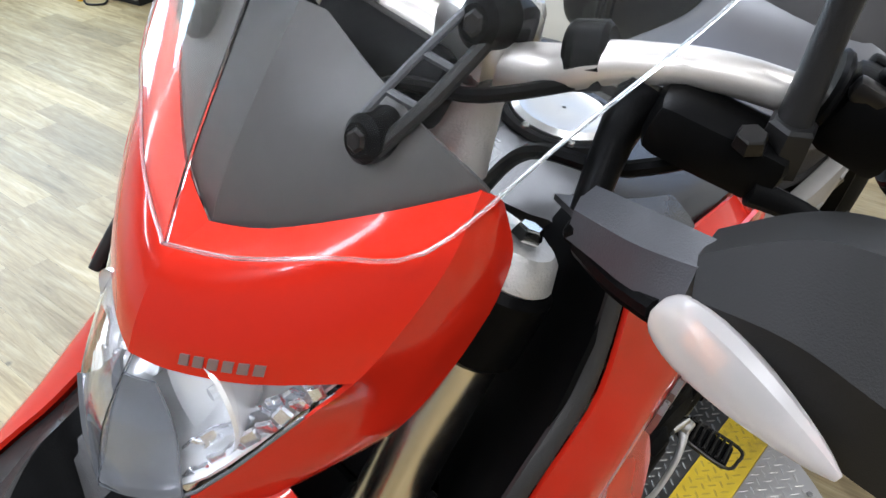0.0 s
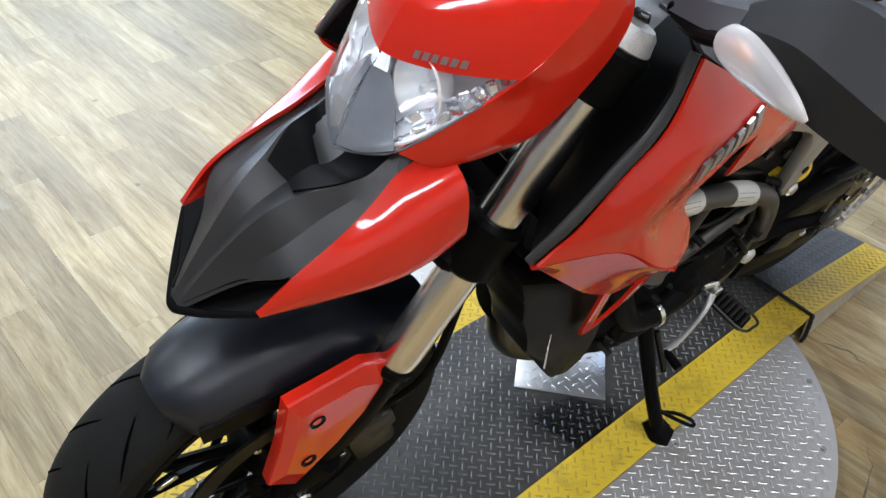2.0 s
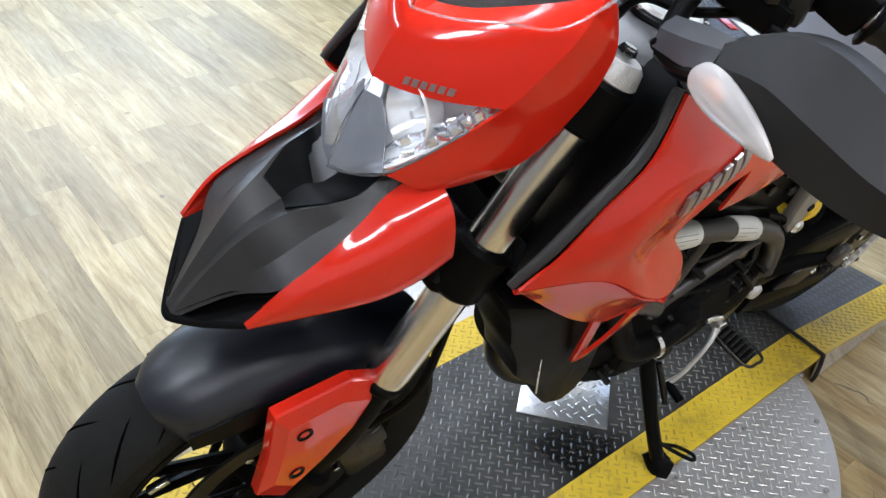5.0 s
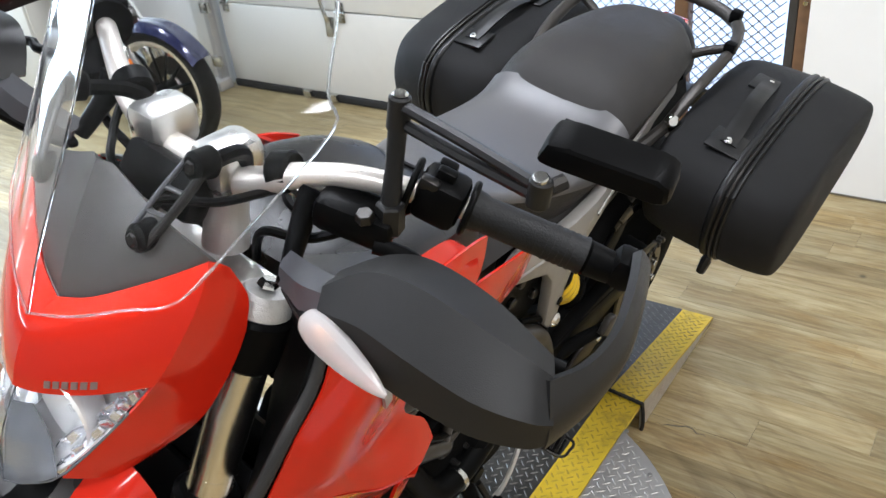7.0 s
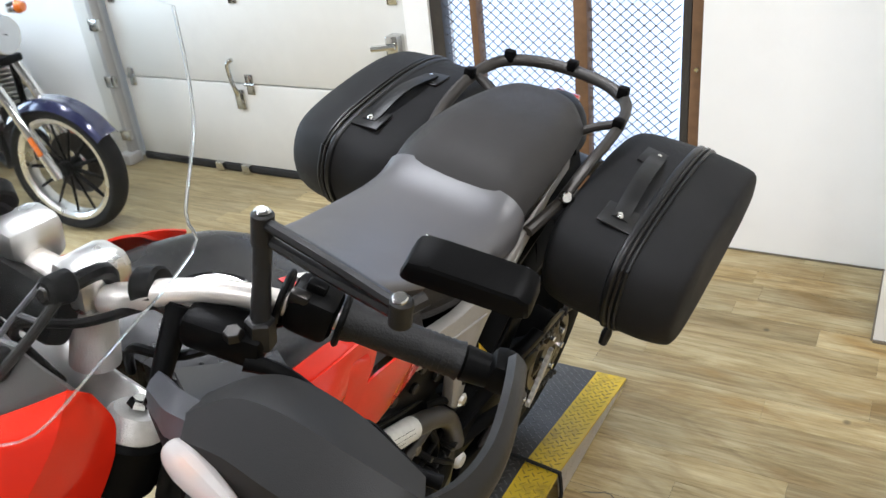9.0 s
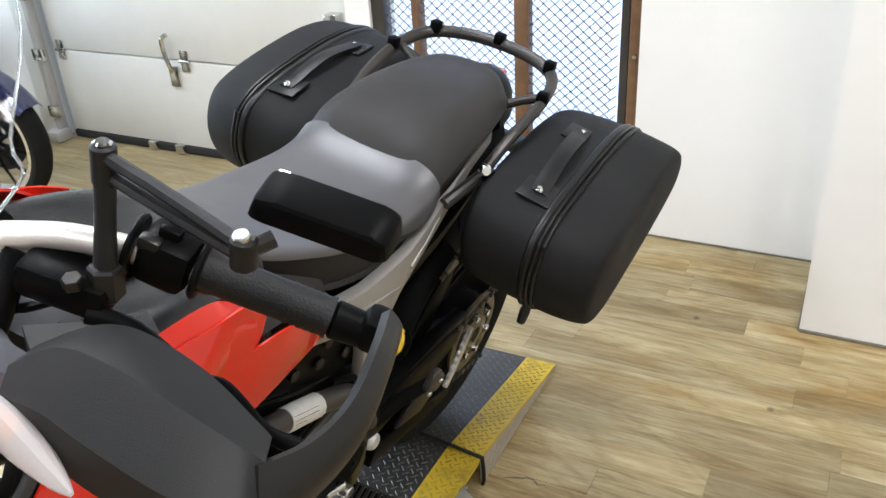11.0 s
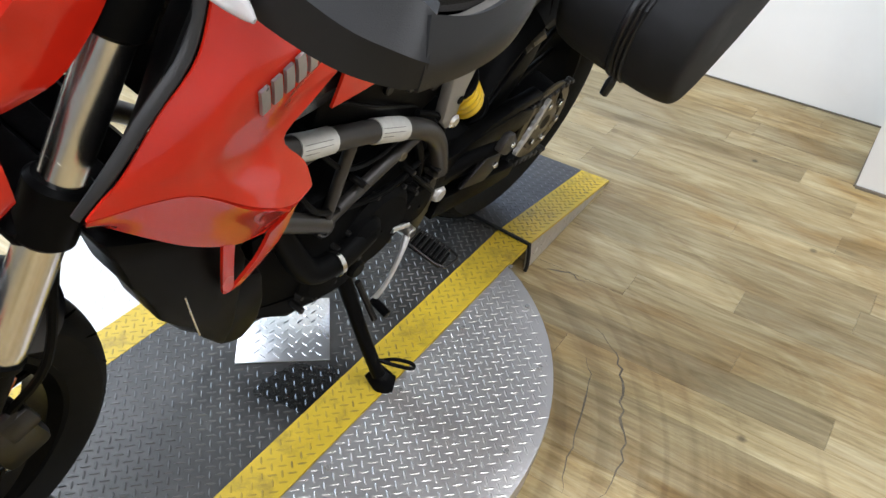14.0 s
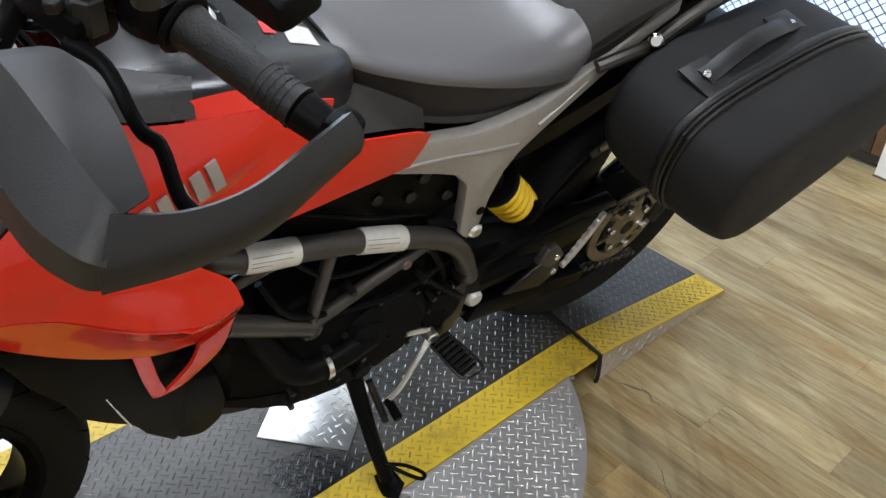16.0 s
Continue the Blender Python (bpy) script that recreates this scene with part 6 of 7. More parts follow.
# cast side frame plates
for s in (1, -1):
    ol = [(0.772, 0.818), (0.80, 0.812), (0.85, 0.802), (0.885, 0.795), (0.936, 0.795), (0.998, 0.801), (1.07, 0.816), (1.155, 0.838), (1.22, 0.862), (1.30, 0.900), (1.305, 0.872), (1.235, 0.838),
          (1.178, 0.808), (1.10, 0.780), (1.03, 0.750), (0.985, 0.722), (0.962, 0.69), (0.946, 0.641), (0.938, 0.585), (0.932, 0.566), (0.915, 0.562), (0.896, 0.585), (0.893, 0.645), (0.888, 0.690), (0.862, 0.722), (0.82, 0.742), (0.745, 0.772), (0.705, 0.780)]
    bm = slab(ol, 0.128, 0.152, "x", 0.006)
    for v in bm.verts:
        f = min(max((v.co.y - 0.98) / 0.26, 0), 1)
        v.co.x = s * (v.co.x - 0.028 * f * f * (3 - 2 * f))
    sp = part("side_plate", bm, SUBFR, bike, "satin grey cast side frame plate")
    part("plate_bolt", _rod(V(s * 0.15, 0.930, 0.576), V(s * 0.158, 0.930, 0.576), 0.014, 0.012, 0.003, 16, None), SATIN, sp)
    part("plate_bolt", _rod(V(s * 0.15, 0.930, 0.622), V(s * 0.1545, 0.930, 0.622), 0.008, 0.008, 0.001, 12, None), BLACK_PL, sp)
    part("plate_rib", tube([(s * 0.1515, 0.73, 0.783), (s * 0.1525, 0.82, 0.772), (s * 0.1525, 0.90, 0.756), (s * 0.1515, 0.975, 0.742)], 0.003, 8, 5), SUBFR, sp)
    part("plate_rib", tube([(s * 0.150, 1.01, 0.765), (s * 0.144, 1.06, 0.785), (s * 0.136, 1.11, 0.806)], 0.0035, 8, 4), SUBFR, sp)
    # trellis
    fr = new("trellis_frame")
    fr.parent = bike
    tagged(fr, "dark bronze tubular trellis frame")
    T1 = [(0.085, 0.40, 0.80), (0.14, 0.49, 0.728), (0.141, 0.627, 0.680), (0.141, 0.712, 0.651), (0.141, 0.845, 0.592), (0.14, 0.915, 0.53), (0.140, 0.955, 0.44)]
    part("main_tube", tube([(s * x, y, z) for x, y, z in T1], 0.0185, 14, 6), TRELLIS, fr)
    part("tube", tube([(s * 0.14, 0.50, 0.588), (s * 0.138, 0.637, 0.495)], 0.0165, 12, 3), TRELLIS, fr)
    part("tube", tube([(s * 0.138, 0.637, 0.497), (s * 0.14, 0.728, 0.539), (s * 0.14, 0.845, 0.58)], 0.011, 12, 3), TRELLIS, fr)
    part("tube", tube([(s * 0.138, 0.637, 0.50), (s * 0.14, 0.664, 0.66)], 0.010, 12, 3), TRELLIS, fr)
    part("tube", tube([(s * 0.135, 0.50, 0.655), (s * 0.137, 0.57, 0.672), (s * 0.14, 0.63, 0.676)], 0.010, 12, 3), TRELLIS, fr)
    part("tube", tube([(s * 0.10, 0.40, 0.68), (s * 0.14, 0.50, 0.588)], 0.0165, 12, 3), TRELLIS, fr)
    for y, z in ((0.637, 0.49), (0.955, 0.44)):
        part("frame_boss", _rod(V(s * 0.12, y, z), V(s * 0.148, y, z), 0.021, 0.019, 0.003, 18, None), TRELLIS, fr)
        part("frame_bolt", _rod(V(s * 0.147, y, z), V(s * 0.152, y, z), 0.011, 0.010, 0.002, 12, None), DARKMET, fr)
    line = [p for p in cr(T1, 30)]
    for a, b in ((0.522, 0.605), (0.704, 0.786)):
        on = [V(s * p.x, p.y, p.z) for p in line if a <= p.y <= b]
        part("label", tube(on, 0.0203, 14, 0), LABEL, fr, "worn silver-white label")
        d_ = (on[-1] - on[0]).normalized()
        up = (V(0, 0, 1) - d_ * d_.z).normalized()
        fw = V(s, 0, 0)
        for g in (0.15, 0.5, 0.8):
            m_ = on[int(len(on) * 0.1)] + (up * math.sin(0.9 - g) + fw * math.cos(0.9 - g)) * 0.0203
            part("print_line", rod(m_, m_ + d_ * (0.062 if g < 0.8 else 0.03), 0.0004, 6), DARKMET, fr)


# ---- engine, cooling, exhaust ----
eng = new("engine")
eng.parent = bike
tagged(eng, "black cast twin engine with covers and hoses")
part("crankcase", loft([[V(x * w, y, z) for x, z in ((-1, zb + 0.05), (-1, zt), (1, zt), (1, zb + 0.05), (0.6, zb), (-0.6, zb))] for y, w, zb, zt in ((0.52, 0.10, 0.30, 0.50), (0.62, 0.125, 0.235, 0.54), (0.78, 0.125, 0.225, 0.55), (0.92, 0.11, 0.25, 0.52), (1.0, 0.08, 0.30, 0.48))], 2, 2, True), ENGINE, eng)
for cy, cz, rr, x1 in ((0.78, 0.40, 0.088, 0.155), (0.90, 0.385, 0.05, 0.15), (0.66, 0.36, 0.055, 0.15)):
    part("cover", lathe([(0.10, 0.004), (0.10, rr), (x1 - 0.012, rr), (x1, rr * 0.82), (x1 + 0.004, 0.004)], (0, cy, cz), "x", 36), ENGINE, eng)
    for k in range(7):
        a = k / 7 * math.tau
        part("cover_bolt", _rod(V(x1 - 0.02, cy + rr * 1.02 * math.cos(a), cz + rr * 1.02 * math.sin(a)), V(x1 - 0.004, cy + rr * 1.02 * math.cos(a), cz + rr * 1.02 * math.sin(a)), 0.006, 0.005, 0.001, 6, None), DARKMET, eng)
part("cylinder", box((0, 0.50, 0.52), (0.16, 0.16, 0.17), 0.02, (-25, 0, 0)), ENGINE, eng)
part("cylinder", box((0, 0.80, 0.66), (0.17, 0.16, 0.2), 0.02, (20, 0, 0)), ENGINE, eng)
for k in range(8):
    part("fin", box((0, 0.76 + k * 0.006, 0.575 + k * 0.022), (0.2, 0.185, 0.006), 0.002, (20, 0, 0), seg=1), ENGINE, eng)
part("airbox", box((0, 0.62, 0.80), (0.22, 0.34, 0.14), 0.03, (-14, 0, 0)), BLACK_PL, eng)
part("side_cover", slab([(0.60, 0.79), (0.70, 0.77), (0.80, 0.73), (0.90, 0.70), (0.93, 0.64), (0.84, 0.60), (0.70, 0.655), (0.58, 0.70)], 0.085, 0.126, "x", 0.008), BLACK_PL, eng)
for y, z in ((0.74, 0.71), (0.80, 0.69), (0.87, 0.665), (0.82, 0.72)):
    part("clip", _rod(V(0.122, y, z), V(0.134, y, z), 0.010, 0.010, 0.002, 10, None), DARKMET, eng)
part("hose", tube([(0.10, 0.52, 0.60), (0.125, 0.56, 0.50), (0.15, 0.60, 0.42), (0.16, 0.66, 0.41), (0.155, 0.74, 0.425)], 0.022, 14, 6), BLACK_PL, eng)
part("hose_clip", _rod(V(0.163, 0.648, 0.412), V(0.1625, 0.658, 0.4115), 0.0245, 0.0245, 0.001, 18, None), STEEL, eng, "bright hose clip")
part("hose", tube([(0.12, 0.80, 0.62), (0.135, 0.86, 0.55), (0.13, 0.90, 0.46), (0.12, 0.9, 0.4)], 0.008, 10, 6), BLACK_PL, eng)
part("hose", tube([(0.13, 0.84, 0.62), (0.14, 0.90, 0.59), (0.142, 0.93, 0.52), (0.13, 0.95, 0.46)], 0.006, 10, 6), BLACK_PL, eng)
for pts, r_ in (([(0.128, 0.60, 0.66), (0.138, 0.66, 0.60), (0.14, 0.74, 0.585), (0.132, 0.83, 0.60)], 0.005), ([(0.12, 0.56, 0.62), (0.142, 0.60, 0.55), (0.14, 0.70, 0.50), (0.145, 0.80, 0.49), (0.13, 0.92, 0.50)], 0.006),
                ([(0.13, 0.62, 0.74), (0.136, 0.70, 0.70), (0.13, 0.78, 0.66), (0.12, 0.86, 0.62)], 0.004), ([(0.14, 0.86, 0.48), (0.15, 0.90, 0.44), (0.148, 0.94, 0.40), (0.13, 0.97, 0.36)], 0.005)):
    part("cable", tube(pts, r_, 8, 6), BLACK_PL, eng)
for y, z in ((0.70, 0.555), (0.84, 0.505), (0.665, 0.43), (0.735, 0.36), (0.87, 0.44), (0.60, 0.32), (0.93, 0.46)):
    part("case_bolt", _rod(V(0.125, y, z), V(0.158, y, z), 0.007, 0.006, 0.001, 6, None), DARKMET, eng)
part("water_pump", lathe([(0.13, 0.004), (0.13, 0.036), (0.16, 0.034), (0.172, 0.022), (0.174, 0.004)], (0, 0.735, 0.425), "x", 28), ENGINE, eng)
part("sensor", _rod(V(0.13, 0.80, 0.56), V(0.152, 0.80, 0.56), 0.012, 0.010, 0.002, 12, None), BRASS, eng, "small brass sensor")
part("sump", loft([[V(x * w, y, z) for x, z in ((-1, 0.33), (1, 0.33), (0.8, zb + 0.03), (0.5, zb), (-0.5, zb), (-0.8, zb + 0.03))] for y, w, zb in ((0.50, 0.09, 0.27), (0.60, 0.13, 0.235), (0.74, 0.14, 0.22), (0.86, 0.12, 0.235))], 3, 2), BLACK_PL, eng, "black belly pan")
part("exhaust_header", tube([(0.03, 0.44, 0.56), (0.05, 0.40, 0.45), (0.06, 0.45, 0.34), (0.07, 0.58, 0.27), (0.05, 0.8, 0.235), (-0.05, 0.95, 0.25)], 0.026, 16, 6), DARKMET, eng)
part("oil_cap", _rod(V(0.148, 0.735, 0.33), V(0.162, 0.735, 0.33), 0.02, 0.018, 0.003, 14, None), BLACK_PL, eng)

rad = new("radiator")
rad.parent = bike
tagged(rad, "black radiator with plastic side shrouds")
part("core", box((0, 0.325, 0.64), (0.31, 0.035, 0.32), 0.005, (24, 0, 0)), ENGINE, rad)
for k in range(16):
    part("fin", box((0, 0.310 - (k - 8) * 0.0080, 0.634 + (k - 8) * 0.0178), (0.29, 0.012, 0.003), rot=(24, 0, 0)), ENGINE, rad)
for s in (1, -1):
    part("side_shroud", slab([(0.215, 0.768), (0.40, 0.665), (0.43, 0.60), (0.42, 0.47), (0.402, 0.422), (0.362, 0.478), (0.348, 0.512), (0.318, 0.542), (0.292, 0.574), (0.278, 0.618), (0.252, 0.668), (0.238, 0.715)], s * 0.10, s * 0.18, "x", 0.01), BLACK_PL, rad)
    part("lower_shroud", slab([(0.40, 0.57), (0.475, 0.53), (0.485, 0.46), (0.478, 0.415), (0.445, 0.392), (0.405, 0.412)], s * 0.06, s * 0.172, "x", 0.012), BLACK_PL, rad)
    part("seam_strip", tube([(s * 0.181, 0.325, 0.60), (s * 0.181, 0.338, 0.55), (s * 0.181, 0.352, 0.50)], 0.0013, 6, 3), SATIN, rad)
part("fan_shroud", box((0, 0.385, 0.62), (0.26, 0.05, 0.26), 0.02, (24, 0, 0)), BLACK_PL, rad)
part("horn", lathe([(0.0, 0.004), (0.0, 0.035), (0.02, 0.04), (0.035, 0.02), (0.035, 0.004)], (0.05, 0.36, 0.50), "y", 24), BLACK_PL, rad)

# swingarm, shock, rear hugger
sw = new("swingarm")
sw.parent = bike
tagged(sw, "black cast single-sided swingarm")
part("arm", loft([[V(x, y, z) for x, z in ((x0, zb), (x0, zt), (x1, zt), (x1, zb))] for y, x0, x1, zb, zt in ((0.93, -0.1, 0.1, 0.34, 0.46), (1.02, 0.03, 0.112, 0.335, 0.46), (1.18, 0.06, 0.115, 0.30, 0.425), (1.36, 0.065, 0.11, 0.26, 0.385), (1.5, 0.065, 0.1, 0.25, 0.37))], 3, 2), ENGINE, sw)
part("hub_ring", lathe([(0.06, 0.05), (0.06, 0.09), (0.112, 0.085), (0.112, 0.05)], (0, RW[1], RW[2]), "x", 36), ENGINE, sw)
part("chain_guard", slab([(0.98, 0.44), (1.10, 0.465), (1.20, 0.472), (1.32, 0.465), (1.33, 0.445), (1.22, 0.45), (1.08, 0.43), (0.99, 0.40)], 0.112, 0.142, "x", 0.004), BLACK_PL, sw)
part("lower_guard", slab([(1.06, 0.33), (1.14, 0.375), (1.20, 0.36), (1.205, 0.325), (1.16, 0.30)], 0.138, 0.15, "x", 0.004), DARKMET, sw, "dark chain guard bracket")
part("guard_screw", _rod(V(0.149, 1.185, 0.335), V(0.155, 1.185, 0.335), 0.008, 0.007, 0.001, 10, None), STEEL, sw)
part("chain_cover", slab([(0.95, 0.455), (1.10, 0.46), (1.24, 0.452), (1.30, 0.43), (1.29, 0.40), (1.15, 0.385), (1.0, 0.375), (0.95, 0.39)], 0.137, 0.145, "x", 0.003), BLACK_PL, sw)
part("chain_slider", slab([(0.98, 0.29), (1.2, 0.245), (1.30, 0.235), (1.31, 0.262), (1.2, 0.29), (1.0, 0.335)], 0.112, 0.145, "x", 0.003), BLACK_PL, sw)
part("hugger", shell([[(x, RW[1] + (0.335 - abs(x) * 0.4 * 0.3) * math.cos(radians(a)), RW[2] + (0.345 - (abs(x) / 0.1) ** 2 * 0.045) * math.sin(radians(a))) for x in (-0.1, -0.07, -0.03, 0.03, 0.07, 0.1)] for a in (190, 170, 150, 130, 112)], 0.004), BLACK_PL, sw, "black rear hugger")
part("hugger_side", slab([(1.07, 0.42), (1.16, 0.46), (1.25, 0.56), (1.32, 0.60), (1.30, 0.53), (1.24, 0.45), (1.15, 0.40)], 0.088, 0.1, "x", 0.004), BLACK_PL, sw)
part("pivot_nut", _rod(V(0.13, 0.985, 0.36), V(0.15, 0.985, 0.36), 0.02, 0.017, 0.004, 18, None), CAST, sw, "silver swingarm pivot cap")
shk = new("shock_absorber")
shk.parent = bike
tagged(shk, "rear shock absorber with yellow coil spring")
sa_, sb_ = V(0.0742, 1.040, 0.568), V(0.0708, 1.114, 0.483)
sd = (sb_ - sa_).normalized()
su = sd.orthogonal().normalized()
sv = sd.cross(su)
turns, coil = 4.5, []
for k in range(int(turns * 14) + 1):
    a = k / 14 * math.tau
    coil.append(sa_ + sd * ((sb_ - sa_).length * (k / (turns * 14))) + (su * math.cos(a) + sv * math.sin(a)) * 0.033)
part("spring", tube(coil, 0.0088, 10, 2), SPRING, shk, "bright yellow coil spring")
part("damper", tube([sa_ - sd * 0.06, sb_ + sd * 0.09], 0.021, 16, 1), DARKMET, shk)
part("spring_seat", _rod(sa_ - sd * 0.02, sa_ - sd * 0.006, 0.047, 0.047, 0.004, 24, None), BLACK_PL, shk)
part("spring_seat", _rod(sb_ + sd * 0.006, sb_ + sd * 0.02, 0.047, 0.047, 0.004, 24, None), BLACK_PL, shk)
part("reservoir", tube([(0.08, 1.25, 0.57), (0.085, 1.30, 0.60)], 0.022, 14, 2), DARKMET, shk)
part("brass_fitting", tube([(0.1, 1.26, 0.585), (0.105, 1.29, 0.60)], 0.009, 10, 2), BRASS, shk)

# inner tail and silencer so that daylight does not pass under the seat
part("under_tail", loft([[V(x * w, y, z) for x, z in ((-1, zb), (-1, zt), (1, zt), (1, zb))] for y, w, zb, zt in ((0.82, 0.09, 0.66, 0.79), (1.0, 0.1, 0.64, 0.79), (1.2, 0.1, 0.68, 0.84), (1.42, 0.085, 0.76, 0.88))], 3, 2), BLACK_PL, bike, "black under-seat tray")
part("rear_fender", shell([[(x, y, z) for x in (-0.085, -0.04, 0.04, 0.085)] for y, z in ((1.05, 0.62), (1.22, 0.70), (1.42, 0.77), (1.62, 0.74), (1.72, 0.64))], 0.005), BLACK_PL, bike, "black rear inner fender")
bm = loft([[V(-0.20 + r * math.cos(a), y, zc + r * math.sin(a)) for a in (k / 10 * math.tau for k in range(10))] for y, zc, r in ((1.02, 0.36, 0.03), (1.1, 0.40, 0.055), (1.38, 0.50, 0.06), (1.44, 0.52, 0.045))], 4, 2)
part("silencer", bm, DARKMET, bike, "dark metal exhaust silencer")

# foot controls and stand
for s in (1, -1):
    fp = new("footpeg")
    fp.parent = bike
    tagged(fp, "black toothed rider footpeg on its bracket")
    part("hanger", slab([(0.90, 0.42), (0.97, 0.44), (0.96, 0.33), (0.935, 0.28), (0.895, 0.30), (0.885, 0.36)], s * 0.125, s * 0.145, "x", 0.005), DARKMET, fp)
    a, b = V(s * 0.15, 0.905, 0.298), V(s * 0.235, 0.922, 0.286)
    part("peg", box((a + b) / 2, (0.085, 0.044, 0.016), 0.005, (0, s * 8, s * 10)), BLACK_PL, fp)
    part("peg_rim", tube([a + V(0, -0.022, 0.006), b + V(0, -0.026, 0.006), b + V(s * 0.012, 0, 0.006), b + V(0, 0.026, 0.006), a + V(0, 0.022, 0.006)], 0.003, 8, 5), DARKMET, fp)
    for k in range(7):
        part("tooth", box(a.lerp(b, 0.12 + 0.13 * k) + V(0, 0, 0.011), (0.005, 0.044, 0.007), 0.001, (0, 0, s * 10), seg=1), DARKMET, fp)
pp = new("passenger_footpeg")
pp.parent = bike
tagged(pp, "folded passenger footpeg with worn silver teeth")
part("hanger", tube([(0.13, 0.99, 0.40), (0.16, 1.04, 0.44), (0.19, 1.085, 0.468)], [0.016, 0.014, 0.012], 12, 4), ENGINE, pp)
part("bracket", slab([(1.055, 0.475), (1.075, 0.505), (1.10, 0.50), (1.122, 0.470), (1.112, 0.452), (1.09, 0.448)], 0.188, 0.204, "x", 0.004), TRELLIS, pp)
part("pivot_bolt", _rod(V(0.203, 1.102, 0.472), V(0.208, 1.102, 0.472), 0.006, 0.005, 0.001, 12, None), STEEL, pp)
pa, pb = V(0.205, 1.120, 0.440), V(0.214, 1.190, 0.548)
pd = (pb - pa).normalized()
pn = V(0, -pd.z, pd.y)
ol = []
for k in range(17):
    q_ = pa.lerp(pb, k / 16) + pn * (0.008 if k % 2 else 0.003)
    ol.append((q_.y, q_.z))
for k in (1.0, 0.6, 0.25, 0.0):
    q_ = pa.lerp(pb, k) - pn * (0.009 if 0 < k < 1 else 0.003)
    ol.append((q_.y, q_.z))
part("peg", slab(ol, 0.203, 0.212, "x", 0.001, None, 1), CAST, pp, "worn silver toothed peg")
gl = new("gear_lever")
gl.parent = bike
tagged(gl, "silver gear lever and linkage")
part("lever", tube([(0.16, 0.875, 0.335), (0.178, 0.84, 0.315), (0.182, 0.81, 0.255), (0.176, 0.79, 0.217)], [0.009, 0.005, 0.0045, 0.006], 12, 5), CAST, gl)
part("toe_peg", _rod(V(0.174, 0.79, 0.217), V(0.218, 0.786, 0.214), 0.009, 0.009, 0.002, 12, None), BLACK_PL, gl)
part("link", tube([(0.158, 0.87, 0.36), (0.155, 0.82, 0.375)], 0.006, 10, 2), SATIN, gl)
part("pivot", _rod(V(0.14, 0.877, 0.338), V(0.17, 0.877, 0.338), 0.014, 0.013, 0.002, 14, None), SATIN, gl)
st = new("sidestand")
st.parent = bike
tagged(st, "black folding sidestand with foot loop")
part("leg", tube([(0.13, 0.735, 0.29), (0.2, 0.74, 0.18), (0.258, 0.748, 0.095)], [0.017, 0.014, 0.014], 12, 4), BLACK_PL, st)
part("foot", tube([(0.24, 0.75, 0.092), (0.272, 0.752, 0.08), (0.29, 0.762, 0.078)], [0.02, 0.026, 0.02], 12, 4, None, 0.5), BLACK_PL, st)
part("loop", tube([(0.238, 0.745, 0.132), (0.273, 0.765, 0.128), (0.301, 0.793, 0.117), (0.293, 0.805, 0.114), (0.265, 0.783, 0.12), (0.243, 0.755, 0.118)], 0.004, 8, 5), BLACK_PL, st)
part("spring", tube([(0.15, 0.76, 0.27), (0.2, 0.772, 0.195)], 0.007, 8, 3), DARKMET, st)

